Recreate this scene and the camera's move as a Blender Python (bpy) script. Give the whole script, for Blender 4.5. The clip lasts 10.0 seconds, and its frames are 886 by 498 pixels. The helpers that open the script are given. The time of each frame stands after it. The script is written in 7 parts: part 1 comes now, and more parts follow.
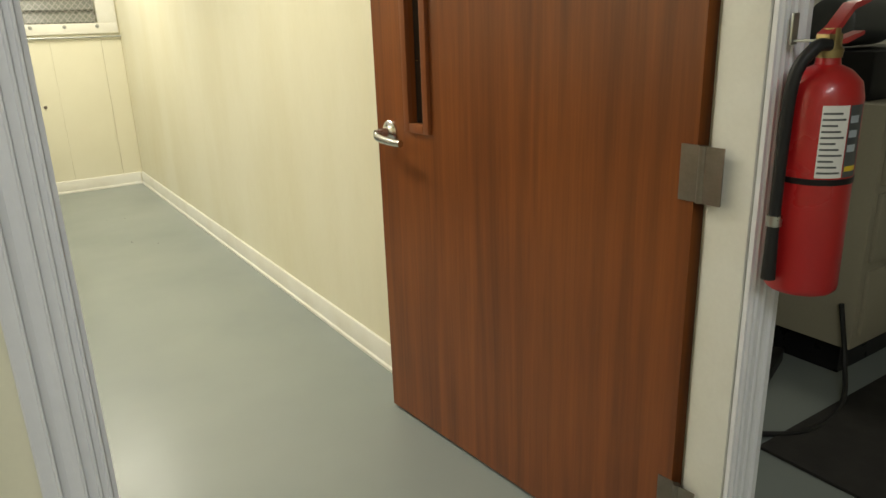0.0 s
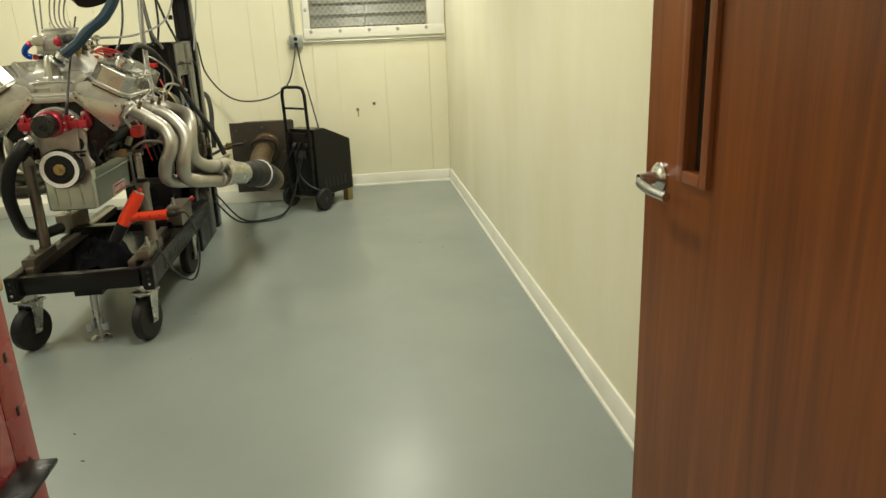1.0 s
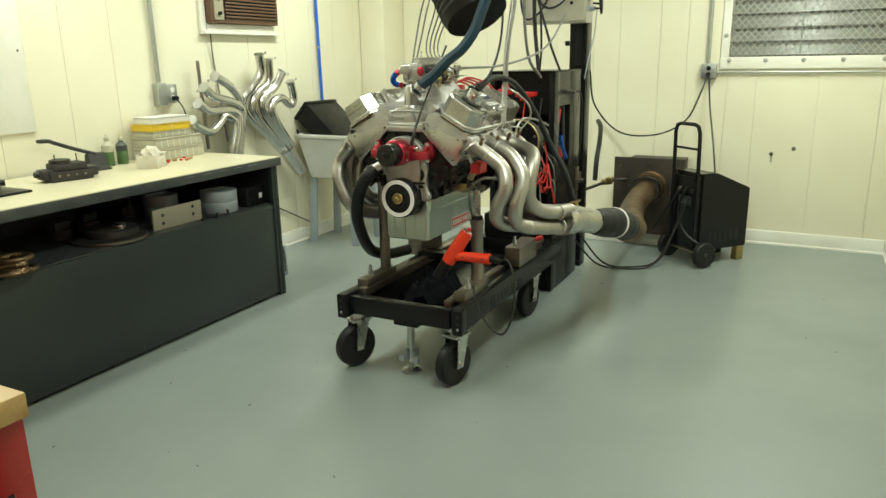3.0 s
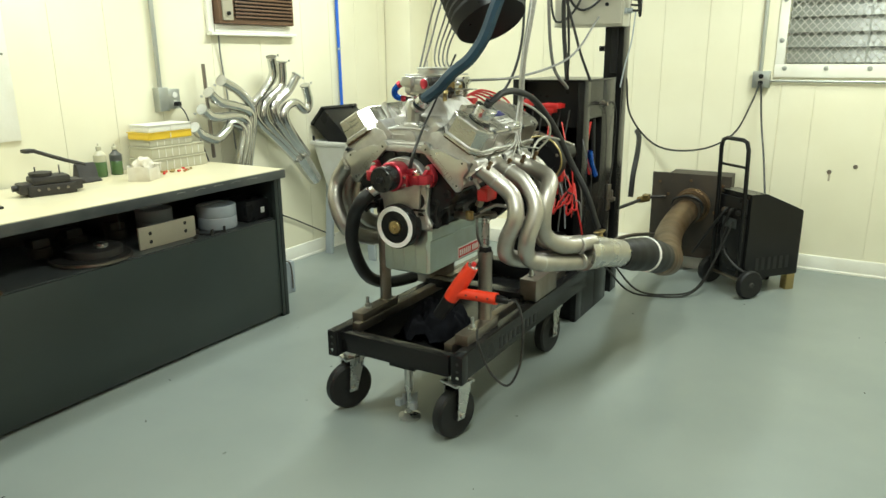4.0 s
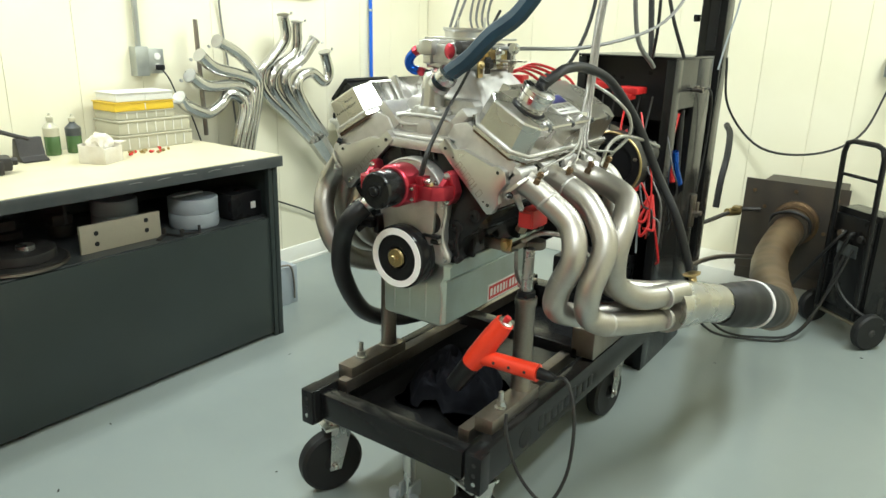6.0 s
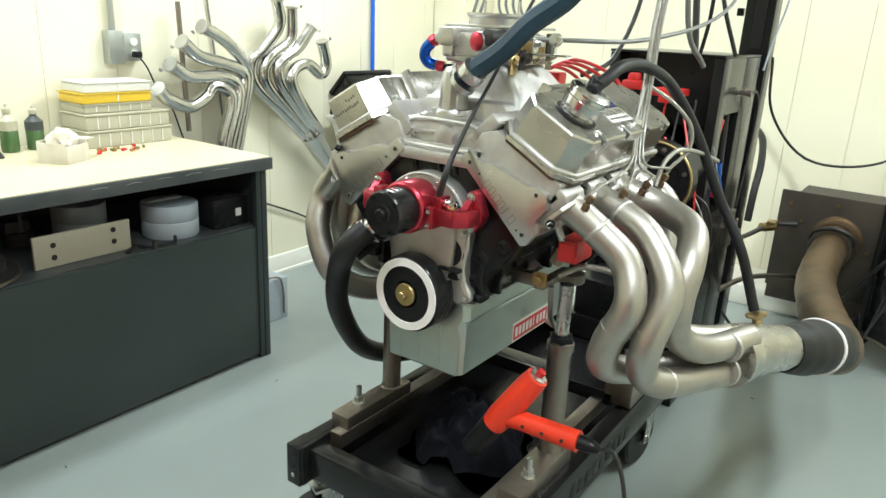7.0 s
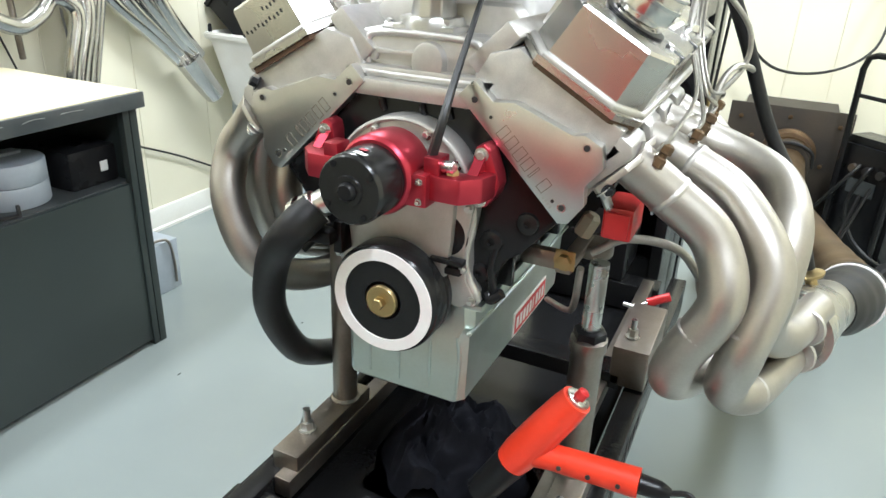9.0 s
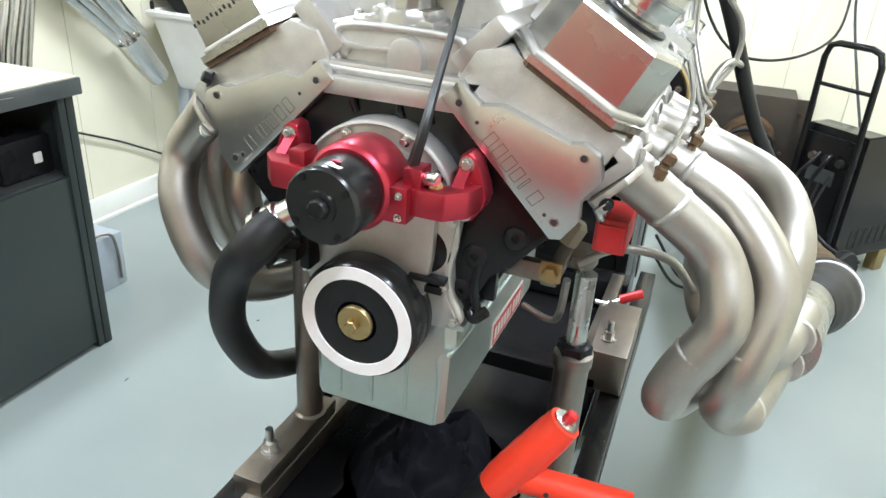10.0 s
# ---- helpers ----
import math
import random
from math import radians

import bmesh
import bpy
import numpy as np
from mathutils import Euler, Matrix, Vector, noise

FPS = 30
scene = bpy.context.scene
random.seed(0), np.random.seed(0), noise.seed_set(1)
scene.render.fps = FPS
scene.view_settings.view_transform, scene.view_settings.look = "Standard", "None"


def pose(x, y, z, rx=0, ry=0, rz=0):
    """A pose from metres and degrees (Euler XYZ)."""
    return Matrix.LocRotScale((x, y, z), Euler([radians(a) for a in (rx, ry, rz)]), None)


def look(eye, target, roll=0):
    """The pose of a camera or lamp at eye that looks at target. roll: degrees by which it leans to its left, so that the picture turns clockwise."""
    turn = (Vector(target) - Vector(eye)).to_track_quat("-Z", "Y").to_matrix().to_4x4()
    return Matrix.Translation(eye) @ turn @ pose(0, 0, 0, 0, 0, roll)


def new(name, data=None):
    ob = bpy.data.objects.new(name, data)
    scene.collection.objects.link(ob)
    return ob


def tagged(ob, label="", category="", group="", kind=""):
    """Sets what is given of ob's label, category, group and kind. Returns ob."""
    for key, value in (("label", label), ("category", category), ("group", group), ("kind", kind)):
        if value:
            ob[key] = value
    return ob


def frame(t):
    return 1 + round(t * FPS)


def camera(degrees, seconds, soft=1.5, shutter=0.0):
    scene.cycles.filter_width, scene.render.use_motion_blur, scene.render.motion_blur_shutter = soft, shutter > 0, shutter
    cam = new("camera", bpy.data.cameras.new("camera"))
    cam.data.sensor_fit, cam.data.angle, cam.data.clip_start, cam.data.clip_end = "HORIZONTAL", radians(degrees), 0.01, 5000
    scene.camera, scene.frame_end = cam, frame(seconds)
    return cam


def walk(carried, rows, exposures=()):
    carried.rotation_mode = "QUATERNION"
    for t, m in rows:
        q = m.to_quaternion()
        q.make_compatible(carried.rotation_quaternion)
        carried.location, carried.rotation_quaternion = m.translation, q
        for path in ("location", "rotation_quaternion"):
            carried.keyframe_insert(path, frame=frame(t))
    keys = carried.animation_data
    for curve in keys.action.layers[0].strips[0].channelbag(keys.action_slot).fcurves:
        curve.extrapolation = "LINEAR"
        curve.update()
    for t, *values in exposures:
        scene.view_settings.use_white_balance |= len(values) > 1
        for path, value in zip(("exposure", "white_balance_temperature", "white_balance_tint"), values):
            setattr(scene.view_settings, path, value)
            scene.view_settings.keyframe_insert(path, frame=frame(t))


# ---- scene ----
cam = camera(63.8, 10.0)
METRES, EYE, TILT, LEAN, TURN = 8.0, 1.5, 0.0, 0.0, -28.5
PATH = [
    (0, (-0.117, -0.462, 1.279), (0.921, 1.135, 0.668), -1.9),
    (0.2, (-0.018, -0.399, 1.285), (0.833, 1.29, 0.634), -4.3),
    (0.3, (0.049, -0.362, 1.288), (0.79, 1.382, 0.648), -5.3),
    (0.5, (0.131, -0.32, 1.311), (0.689, 1.495, 0.684), -5.3),
    (1, (0.246, -0.124, 1.316), (0.461, 1.773, 0.722), -2.5),
    (1.5, (0.31, 0.07, 1.348), (0.186, 1.995, 0.82), -2.5),
    (2, (0.458, 0.199, 1.369), (-0.103, 2.064, 0.912), -1.6),
    (2.5, (0.524, 0.319, 1.369), (-0.311, 2.08, 0.921), -2.2),
    (2.7, (0.518, 0.39, 1.362), (-0.334, 2.133, 0.876), -1.6),
    (3.8, (0.486, 0.811, 1.441), (-0.491, 2.47, 0.901), -0.6),
    (4, (0.474, 0.908, 1.432), (-0.518, 2.562, 0.904), -0.5),
    (4.5, (0.401, 1.11, 1.41), (-0.608, 2.754, 0.88), 0.2),
    (5, (0.279, 1.308, 1.393), (-0.729, 2.954, 0.868), 1.0),
    (5.5, (0.2, 1.518, 1.389), (-0.883, 3.097, 0.813), 0.5),
    (7, (-0.159, 1.927, 1.359), (-1.239, 3.497, 0.753), 2.9),
    (7.5, (-0.235, 2.098, 1.362), (-1.325, 3.65, 0.727), 2.3),
    (8, (-0.304, 2.205, 1.344), (-1.396, 3.735, 0.662), 1.9),
    (8.5, (-0.441, 2.243, 1.318), (-1.401, 3.825, 0.561), 2.0),
    (9, (-0.566, 2.259, 1.291), (-1.327, 3.922, 0.481), 2.5),
    (9.5, (-0.591, 2.3, 1.283), (-1.233, 3.987, 0.423), 3.9),
    (10, (-0.642, 2.336, 1.298), (-1.267, 4.031, 0.439), 3.8),
]
EXPOSURES = [(0, -0.42, 6900, 8), (1, -0.64, 6900, 3), (1.5, -0.66, 6700, -2), (2.5, -0.58, 6350, -5), (4, -0.28, 5950, -3), (5.5, -0.1, 5750, 2), (7, 0.0, 5550, 6), (8.5, 0.24, 5450, 12), (10, 0.43, 5300, 14)]
walk(cam, [(t, look(eye, target, roll)) for t, eye, target, roll in PATH], EXPOSURES)

# ---- world and light ----
world = bpy.data.worlds.new("world")
world.use_nodes = True
scene.world = world
world.node_tree.nodes["Background"].inputs[0].default_value = (0.75, 0.8, 0.85, 1)
world.node_tree.nodes["Background"].inputs[1].default_value = 0.12

CX = -1.017          # the engine's middle line
WEST, EAST, NORTH, SOUTH, TOP = -3.0, 1.062, 6.15, 0.42, 2.62


def ceiling_lamp(x, y, length, power, along_y=True, color=(1.0, 0.97, 0.86)):
    data = bpy.data.lights.new("unseen_ceiling_light", "AREA")
    data.shape, data.size, data.size_y, data.energy = "RECTANGLE", 0.22, length, power
    data.color = color
    ob = new("unseen_ceiling_light", data)
    ob.matrix_world = pose(x, y, TOP - 0.1, 0, 0, 0 if along_y else 90)
    return ob


ceiling_lamp(0.4, 5.0, 1.2, 54)
ceiling_lamp(-2.0, 4.6, 1.2, 54)
ceiling_lamp(-2.45, 2.5, 1.2, 38)
# Unseen lamp added as fill for the doorway end of the room.
ceiling_lamp(-0.05, 2.3, 1.2, 47)
ceiling_lamp(-0.5, -1.4, 1.2, 36, False, (0.9, 0.94, 1.0))
# Unseen weak lamp added to brighten the workshop beyond the wall.
ceiling_lamp(2.6, 1.6, 1.2, 9)


# ---- materials ----
def material(name, color, rough=0.5, metal=0.0, vary=0.12, scale=6.0, fine=90.0, bump=0.15, bump_scale=None,
             second=None, amount=0.35, rough_vary=0.12, coat=0.0, stretch=(1, 1, 1), sheen=0.0, spec=0.5):
    """A procedural surface: a base colour that drifts at two scales, uneven gloss and fine relief."""
    m = bpy.data.materials.new(name)
    m.use_nodes = True
    nt = m.node_tree
    b = nt.nodes["Principled BSDF"]
    geo = nt.nodes.new("ShaderNodeNewGeometry")
    mapping = nt.nodes.new("ShaderNodeMapping")
    mapping.inputs["Scale"].default_value = stretch
    nt.links.new(geo.outputs["Position"], mapping.inputs["Vector"])

    def noise_node(s, detail):
        n = nt.nodes.new("ShaderNodeTexNoise")
        n.inputs["Scale"].default_value, n.inputs["Detail"].default_value = s, detail
        nt.links.new(mapping.outputs[0], n.inputs["Vector"])
        return n

    big, small = noise_node(scale, 4), noise_node(fine, 3)
    ramp = nt.nodes.new("ShaderNodeMapRange")
    ramp.inputs[1].default_value, ramp.inputs[2].default_value = 0.38, 0.68
    nt.links.new(big.outputs[0], ramp.inputs[0])
    mix = nt.nodes.new("ShaderNodeMix")
    mix.data_type = "RGBA"
    dark = second or tuple(c * (1 - 2.2 * vary) for c in color)
    mix.inputs["A"].default_value, mix.inputs["B"].default_value = (*color, 1), (*dark, 1)
    fac = nt.nodes.new("ShaderNodeMath")
    fac.operation = "MULTIPLY"
    fac.inputs[1].default_value = amount
    nt.links.new(ramp.outputs[0], fac.inputs[0])
    nt.links.new(fac.outputs[0], mix.inputs["Factor"])
    mix2 = nt.nodes.new("ShaderNodeMix")
    mix2.data_type, mix2.blend_type = "RGBA", "MULTIPLY"
    mix2.inputs["Factor"].default_value = 1.0
    speck = nt.nodes.new("ShaderNodeMapRange")
    speck.inputs[3].default_value, speck.inputs[4].default_value = 1 - vary, 1 + vary
    nt.links.new(small.outputs[0], speck.inputs[0])
    nt.links.new(mix.outputs["Result"], mix2.inputs["A"])
    nt.links.new(speck.outputs[0], mix2.inputs["B"])
    nt.links.new(mix2.outputs["Result"], b.inputs["Base Color"])
    rr = nt.nodes.new("ShaderNodeMapRange")
    rr.inputs[3].default_value, rr.inputs[4].default_value = max(0.02, rough - rough_vary), min(1, rough + rough_vary)
    nt.links.new(big.outputs[0], rr.inputs[0])
    nt.links.new(rr.outputs[0], b.inputs["Roughness"])
    b.inputs["Metallic"].default_value = metal
    b.inputs["Specular IOR Level"].default_value = spec
    b.inputs["Coat Weight"].default_value = coat
    b.inputs["Coat Roughness"].default_value = 0.12
    if sheen:
        b.inputs["Sheen Weight"].default_value = sheen
    if bump:
        bn = nt.nodes.new("ShaderNodeBump")
        bn.inputs["Strength"].default_value, bn.inputs["Distance"].default_value = bump, 0.002
        nt.links.new((noise_node(bump_scale, 4) if bump_scale else small).outputs[0], bn.inputs["Height"])
        nt.links.new(bn.outputs[0], b.inputs["Normal"])
    return m


def wood_material(name, light, dark, along="z", rough=0.35, scale=1.0):
    m = bpy.data.materials.new(name)
    m.use_nodes = True
    nt = m.node_tree
    b = nt.nodes["Principled BSDF"]
    geo = nt.nodes.new("ShaderNodeNewGeometry")
    mapping = nt.nodes.new("ShaderNodeMapping")
    s = {"x": (1.2, 26, 26), "y": (26, 1.2, 26), "z": (26, 26, 0.9)}[along]
    mapping.inputs["Scale"].default_value = tuple(v * scale for v in s)
    nt.links.new(geo.outputs["Position"], mapping.inputs["Vector"])
    n1 = nt.nodes.new("ShaderNodeTexNoise")
    n1.inputs["Scale"].default_value, n1.inputs["Detail"].default_value, n1.inputs["Distortion"].default_value = 1.0, 6, 0.6
    nt.links.new(mapping.outputs[0], n1.inputs["Vector"])
    n2 = nt.nodes.new("ShaderNodeTexNoise")
    n2.inputs["Scale"].default_value, n2.inputs["Detail"].default_value = 7.0, 3
    nt.links.new(mapping.outputs[0], n2.inputs["Vector"])
    n3 = nt.nodes.new("ShaderNodeTexNoise")
    n3.inputs["Scale"].default_value = 2.2
    nt.links.new(geo.outputs["Position"], n3.inputs["Vector"])
    add = nt.nodes.new("ShaderNodeMath")
    add.operation = "MULTIPLY_ADD"
    add.inputs[1].default_value = 0.35
    nt.links.new(n2.outputs[0], add.inputs[0])
    nt.links.new(n1.outputs[0], add.inputs[2])
    add2 = nt.nodes.new("ShaderNodeMath")
    add2.operation = "MULTIPLY_ADD"
    add2.inputs[1].default_value = 0.35
    nt.links.new(n3.outputs[0], add2.inputs[0])
    nt.links.new(add.outputs[0], add2.inputs[2])
    ramp = nt.nodes.new("ShaderNodeMapRange")
    ramp.inputs[1].default_value, ramp.inputs[2].default_value = 0.62, 1.05
    nt.links.new(add2.outputs[0], ramp.inputs[0])
    mix = nt.nodes.new("ShaderNodeMix")
    mix.data_type = "RGBA"
    mix.inputs["A"].default_value, mix.inputs["B"].default_value = (*light, 1), (*dark, 1)
    nt.links.new(ramp.outputs[0], mix.inputs["Factor"])
    nt.links.new(mix.outputs["Result"], b.inputs["Base Color"])
    b.inputs["Roughness"].default_value = rough
    bn = nt.nodes.new("ShaderNodeBump")
    bn.inputs["Strength"].default_value, bn.inputs["Distance"].default_value = 0.12, 0.001
    nt.links.new(n1.outputs[0], bn.inputs["Height"])
    nt.links.new(bn.outputs[0], b.inputs["Normal"])
    return m


M_FLOOR = material("painted_floor", (0.265, 0.298, 0.283), 0.34, vary=0.035, scale=1.3, fine=300, bump=0.04, second=(0.215, 0.247, 0.236), amount=0.65, rough_vary=0.14, bump_scale=5.0)
M_WALL = material("cream_wall_paint", (0.80, 0.765, 0.60), 0.5, vary=0.025, scale=2.0, fine=220, bump=0.12, second=(0.72, 0.68, 0.50), amount=0.5, bump_scale=60)
M_STREAK = material("streaky_cream_paint", (0.80, 0.765, 0.60), 0.4, vary=0.025, scale=2.6, fine=60, bump=0.12, second=(0.68, 0.62, 0.40), amount=0.4, stretch=(1, 1, 0.35))
M_TRIM = material("white_trim_paint", (0.80, 0.79, 0.72), 0.35, vary=0.04, scale=5, fine=120, bump=0.1, second=(0.66, 0.62, 0.5), amount=0.4)
# White gloss paint; its blue tint carries the corridor's cooler light as colour.
M_CASING = material("cool_lit_white_gloss_paint", (0.80, 0.80, 0.83), 0.3, vary=0.03, scale=4, fine=90, bump=0.08, second=(0.72, 0.72, 0.74), amount=0.4)
M_CEIL = material("ceiling_paint", (0.8, 0.79, 0.74), 0.8, vary=0.03, bump=0.1)
M_DOOR = wood_material("red_brown_veneer", (0.26, 0.076, 0.016), (0.13, 0.035, 0.008), "z", 0.32, 0.7)
M_DOORTRIM = wood_material("red_brown_moulding", (0.30, 0.095, 0.03), (0.17, 0.05, 0.018), "z", 0.3)
M_MAPLE = wood_material("maple_butcher_block", (0.68, 0.48, 0.20), (0.53, 0.33, 0.11), "x", 0.4, 0.7)
M_GREY = material("grey_green_steel_paint", (0.031, 0.040, 0.038), 0.38, vary=0.06, scale=3, fine=160, bump=0.04, amount=0.5, second=(0.024, 0.031, 0.029))
M_GREYDK = material("dark_grey_steel_edge", (0.055, 0.062, 0.064), 0.38, vary=0.08, scale=9, fine=120, bump=0.08, second=(0.16, 0.16, 0.15), amount=0.25)
M_LAMIN = material("cream_worktop_laminate", (0.64, 0.59, 0.42), 0.34, vary=0.04, scale=3, fine=90, bump=0.03, second=(0.58, 0.50, 0.30), amount=0.4)
M_RED = material("red_enamel", (0.40, 0.012, 0.014), 0.3, vary=0.05, scale=4, fine=120, bump=0.04, coat=0.3)
M_BLACK = material("black_enamel", (0.011, 0.011, 0.0115), 0.2, vary=0.15, scale=8, fine=160, bump=0.05, second=(0.012, 0.012, 0.011), rough_vary=0.1, spec=0.24)
M_BLACKM = material("black_matt_plastic", (0.011, 0.011, 0.0118), 0.3, vary=0.15, scale=10, fine=200, bump=0.05, rough_vary=0.1, spec=0.22)
M_MOTOR = material("black_gloss_can", (0.009, 0.009, 0.0095), 0.24, vary=0.12, scale=10, fine=200, bump=0.04, rough_vary=0.08, spec=0.5)
M_RUBBER = material("black_rubber", (0.014, 0.014, 0.0145), 0.5, vary=0.2, scale=12, fine=200, bump=0.06, second=(0.015, 0.0145, 0.014), spec=0.3)
M_ALU = material("cast_aluminium", (0.55, 0.54, 0.515), 0.54, 1.0, vary=0.12, scale=26, fine=700, bump=0.14, second=(0.43, 0.415, 0.39), amount=0.6, rough_vary=0.14)
M_SHEET = material("brushed_sheet_aluminium", (0.58, 0.57, 0.54), 0.27, 1.0, vary=0.06, scale=9, fine=500, bump=0.03, second=(0.42, 0.405, 0.38), amount=0.7, rough_vary=0.14)
M_MILL = material("machined_aluminium", (0.58, 0.575, 0.56), 0.3, 1.0, vary=0.05, scale=14, fine=400, bump=0.1, bump_scale=60, second=(0.48, 0.475, 0.465), amount=0.6, rough_vary=0.08)
M_CHROME = material("chrome", (0.66, 0.655, 0.64), 0.2, 1.0, vary=0.03, scale=8, fine=100, bump=0.0, second=(0.48, 0.475, 0.46), amount=0.6, rough_vary=0.1)
M_STEEL = material("raw_header_steel", (0.47, 0.45, 0.415), 0.44, 1.0, vary=0.07, scale=9, fine=260, bump=0.06, second=(0.35, 0.32, 0.275), amount=0.6, rough_vary=0.18)
M_PAN = material("zinc_plated_pan", (0.50, 0.565, 0.545), 0.38, 1.0, vary=0.05, scale=10, fine=200, bump=0.05, second=(0.44, 0.49, 0.43), amount=0.6)
M_BARE = material("bare_steel_plate", (0.30, 0.27, 0.235), 0.42, 1.0, vary=0.12, scale=12, fine=200, bump=0.1, second=(0.20, 0.165, 0.13), amount=0.6)
M_RUST = material("heat_browned_pipe", (0.175, 0.115, 0.06), 0.42, 0.85, vary=0.14, scale=7, fine=160, bump=0.2, second=(0.10, 0.07, 0.05), amount=0.8)
M_PLATE = material("dark_weathered_plate", (0.052, 0.045, 0.037), 0.5, 0.5, vary=0.15, scale=6, fine=120, bump=0.15, second=(0.09, 0.068, 0.046), amount=0.6)
M_REDANO = material("red_anodised_aluminium", (0.43, 0.04, 0.062), 0.34, 0.85, vary=0.05, scale=10, fine=200, bump=0.03)
M_GUN = material("orange_red_gun_body", (0.78, 0.045, 0.012), 0.34, vary=0.05, scale=14, fine=120, bump=0.06, second=(0.5, 0.03, 0.012), amount=0.3)
M_ZINC = material("zinc_bright_steel", (0.6, 0.6, 0.58), 0.28, 1.0, vary=0.08, scale=20, fine=200, bump=0.06)
M_BRASS = material("brass", (0.44, 0.34, 0.16), 0.4, 1.0, vary=0.08, scale=20, fine=150, bump=0.05)
M_WHITE = material("white_plastic", (0.72, 0.72, 0.68), 0.4, vary=0.04, scale=8, fine=120, bump=0.05, second=(0.6, 0.58, 0.5), amount=0.4)
M_RING = material("white_timing_tape", (0.82, 0.81, 0.80), 0.5, vary=0.06, scale=18, fine=150, bump=0.05, second=(0.75, 0.62, 0.62), amount=0.5)
M_BLUEHOSE = material("dark_teal_hose_wrap", (0.010, 0.036, 0.062), 0.5, vary=0.2, scale=20, fine=260, bump=0.3, second=(0.007, 0.018, 0.028))
M_BLUEANO = material("blue_anodised_fitting", (0.02, 0.10, 0.50), 0.25, 0.8, vary=0.06, scale=20, bump=0.03)
M_BLUEPIPE = material("blue_pipe", (0.02, 0.12, 0.62), 0.4, vary=0.06, scale=10, bump=0.05)
M_GALV = material("galvanised_conduit", (0.42, 0.44, 0.42), 0.42, 0.9, vary=0.1, scale=24, fine=200, bump=0.08, second=(0.55, 0.56, 0.52))
M_CABLE = material("black_cable", (0.012, 0.012, 0.012), 0.45, vary=0.15, scale=30, bump=0.05)
M_WIREG = material("grey_wire", (0.20, 0.20, 0.19), 0.45, 0.3, vary=0.15, scale=40, bump=0.05)
M_BRAID = material("braided_steel_hose", (0.40, 0.39, 0.36), 0.38, 0.9, vary=0.2, scale=60, fine=900, bump=0.4)
M_CLOTH = material("black_cloth", (0.02, 0.021, 0.027), 0.95, vary=0.25, scale=24, fine=600, bump=0.2, second=(0.006, 0.0065, 0.009), spec=0.1)
M_GASKET = material("brown_cork_gasket", (0.10, 0.06, 0.03), 0.85, vary=0.25, scale=60, fine=300, bump=0.4, second=(0.05, 0.03, 0.018))
M_REDPL = material("red_plastic", (0.55, 0.02, 0.02), 0.35, vary=0.06, scale=14, bump=0.05)
M_BROWN = material("brown_grille_plastic", (0.12, 0.065, 0.035), 0.5, vary=0.1, scale=10, bump=0.1)
M_TAN = material("tan_cabinet_paint", (0.36, 0.33, 0.25), 0.45, vary=0.05, scale=4, bump=0.05)
M_DARKGLASS = material("dark_glass", (0.03, 0.025, 0.02), 0.08, vary=0.1, scale=4, bump=0.0, rough_vary=0.03)
# Near-black colour that stands for the shade inside holes and slots.
M_HOLESHADE = material("hole_shade", (0.01, 0.01, 0.01), 0.8, vary=0.1, bump=0.0)
M_LOUVRE = material("louvre_glass_slats", (0.27, 0.28, 0.25), 0.3, vary=0.06, scale=5, bump=0.03, second=(0.22, 0.22, 0.19))
M_MESHW = material("steel_mesh", (0.46, 0.45, 0.41), 0.45, 0.4, vary=0.1, scale=40, bump=0.05)
M_GREEN = material("green_liquid", (0.07, 0.13, 0.045), 0.2, vary=0.05, bump=0.0)
M_CLEARPL = material("cloudy_plastic", (0.46, 0.44, 0.33), 0.35, vary=0.06, scale=9, bump=0.05)
M_YELLOW = material("yellow_plastic", (0.72, 0.50, 0.03), 0.4, vary=0.05, scale=10, bump=0.05)
M_CARTON = material("white_carton", (0.66, 0.62, 0.53), 0.75, vary=0.06, scale=14, bump=0.15, second=(0.5, 0.43, 0.3), amount=0.5)
M_GREYBOX = material("light_grey_box_paint", (0.52, 0.50, 0.42), 0.42, vary=0.04, scale=6, bump=0.05)
M_DKBLOCK = material("dark_cast_iron", (0.05, 0.047, 0.045), 0.5, 0.5, vary=0.2, scale=20, fine=200, bump=0.3)
M_INK = material("black_ink", (0.02, 0.02, 0.02), 0.6, vary=0.05, bump=0.0)
M_MAT = material("dark_rubber_mat", (0.02, 0.018, 0.016), 0.7, vary=0.2, scale=12, fine=120, bump=0.4)
M_PAPER = material("white_label", (0.72, 0.71, 0.68), 0.5, vary=0.04, scale=20, bump=0.02)
M_REDLAB = material("red_label_ink", (0.5, 0.03, 0.03), 0.45, vary=0.05, bump=0.0)
M_NAVY = material("navy_label_ink", (0.03, 0.03, 0.18), 0.45, vary=0.05, bump=0.0)
M_FOAM = material("ash_grey_paint", (0.38, 0.42, 0.46), 0.4, vary=0.06, scale=9, bump=0.08, second=(0.28, 0.31, 0.34))


# ---- mesh helpers ----
def cuboid(a, b, bevel=0.0, segments=2):
    bm = bmesh.new()
    bmesh.ops.create_cube(bm, size=1.0)
    for v in bm.verts:
        for i in range(3):
            v.co[i] = a[i] if v.co[i] < 0 else b[i]
    if bevel:
        bmesh.ops.bevel(bm, geom=bm.edges[:], offset=bevel, segments=segments, affect="EDGES", profile=0.6)
    return bm


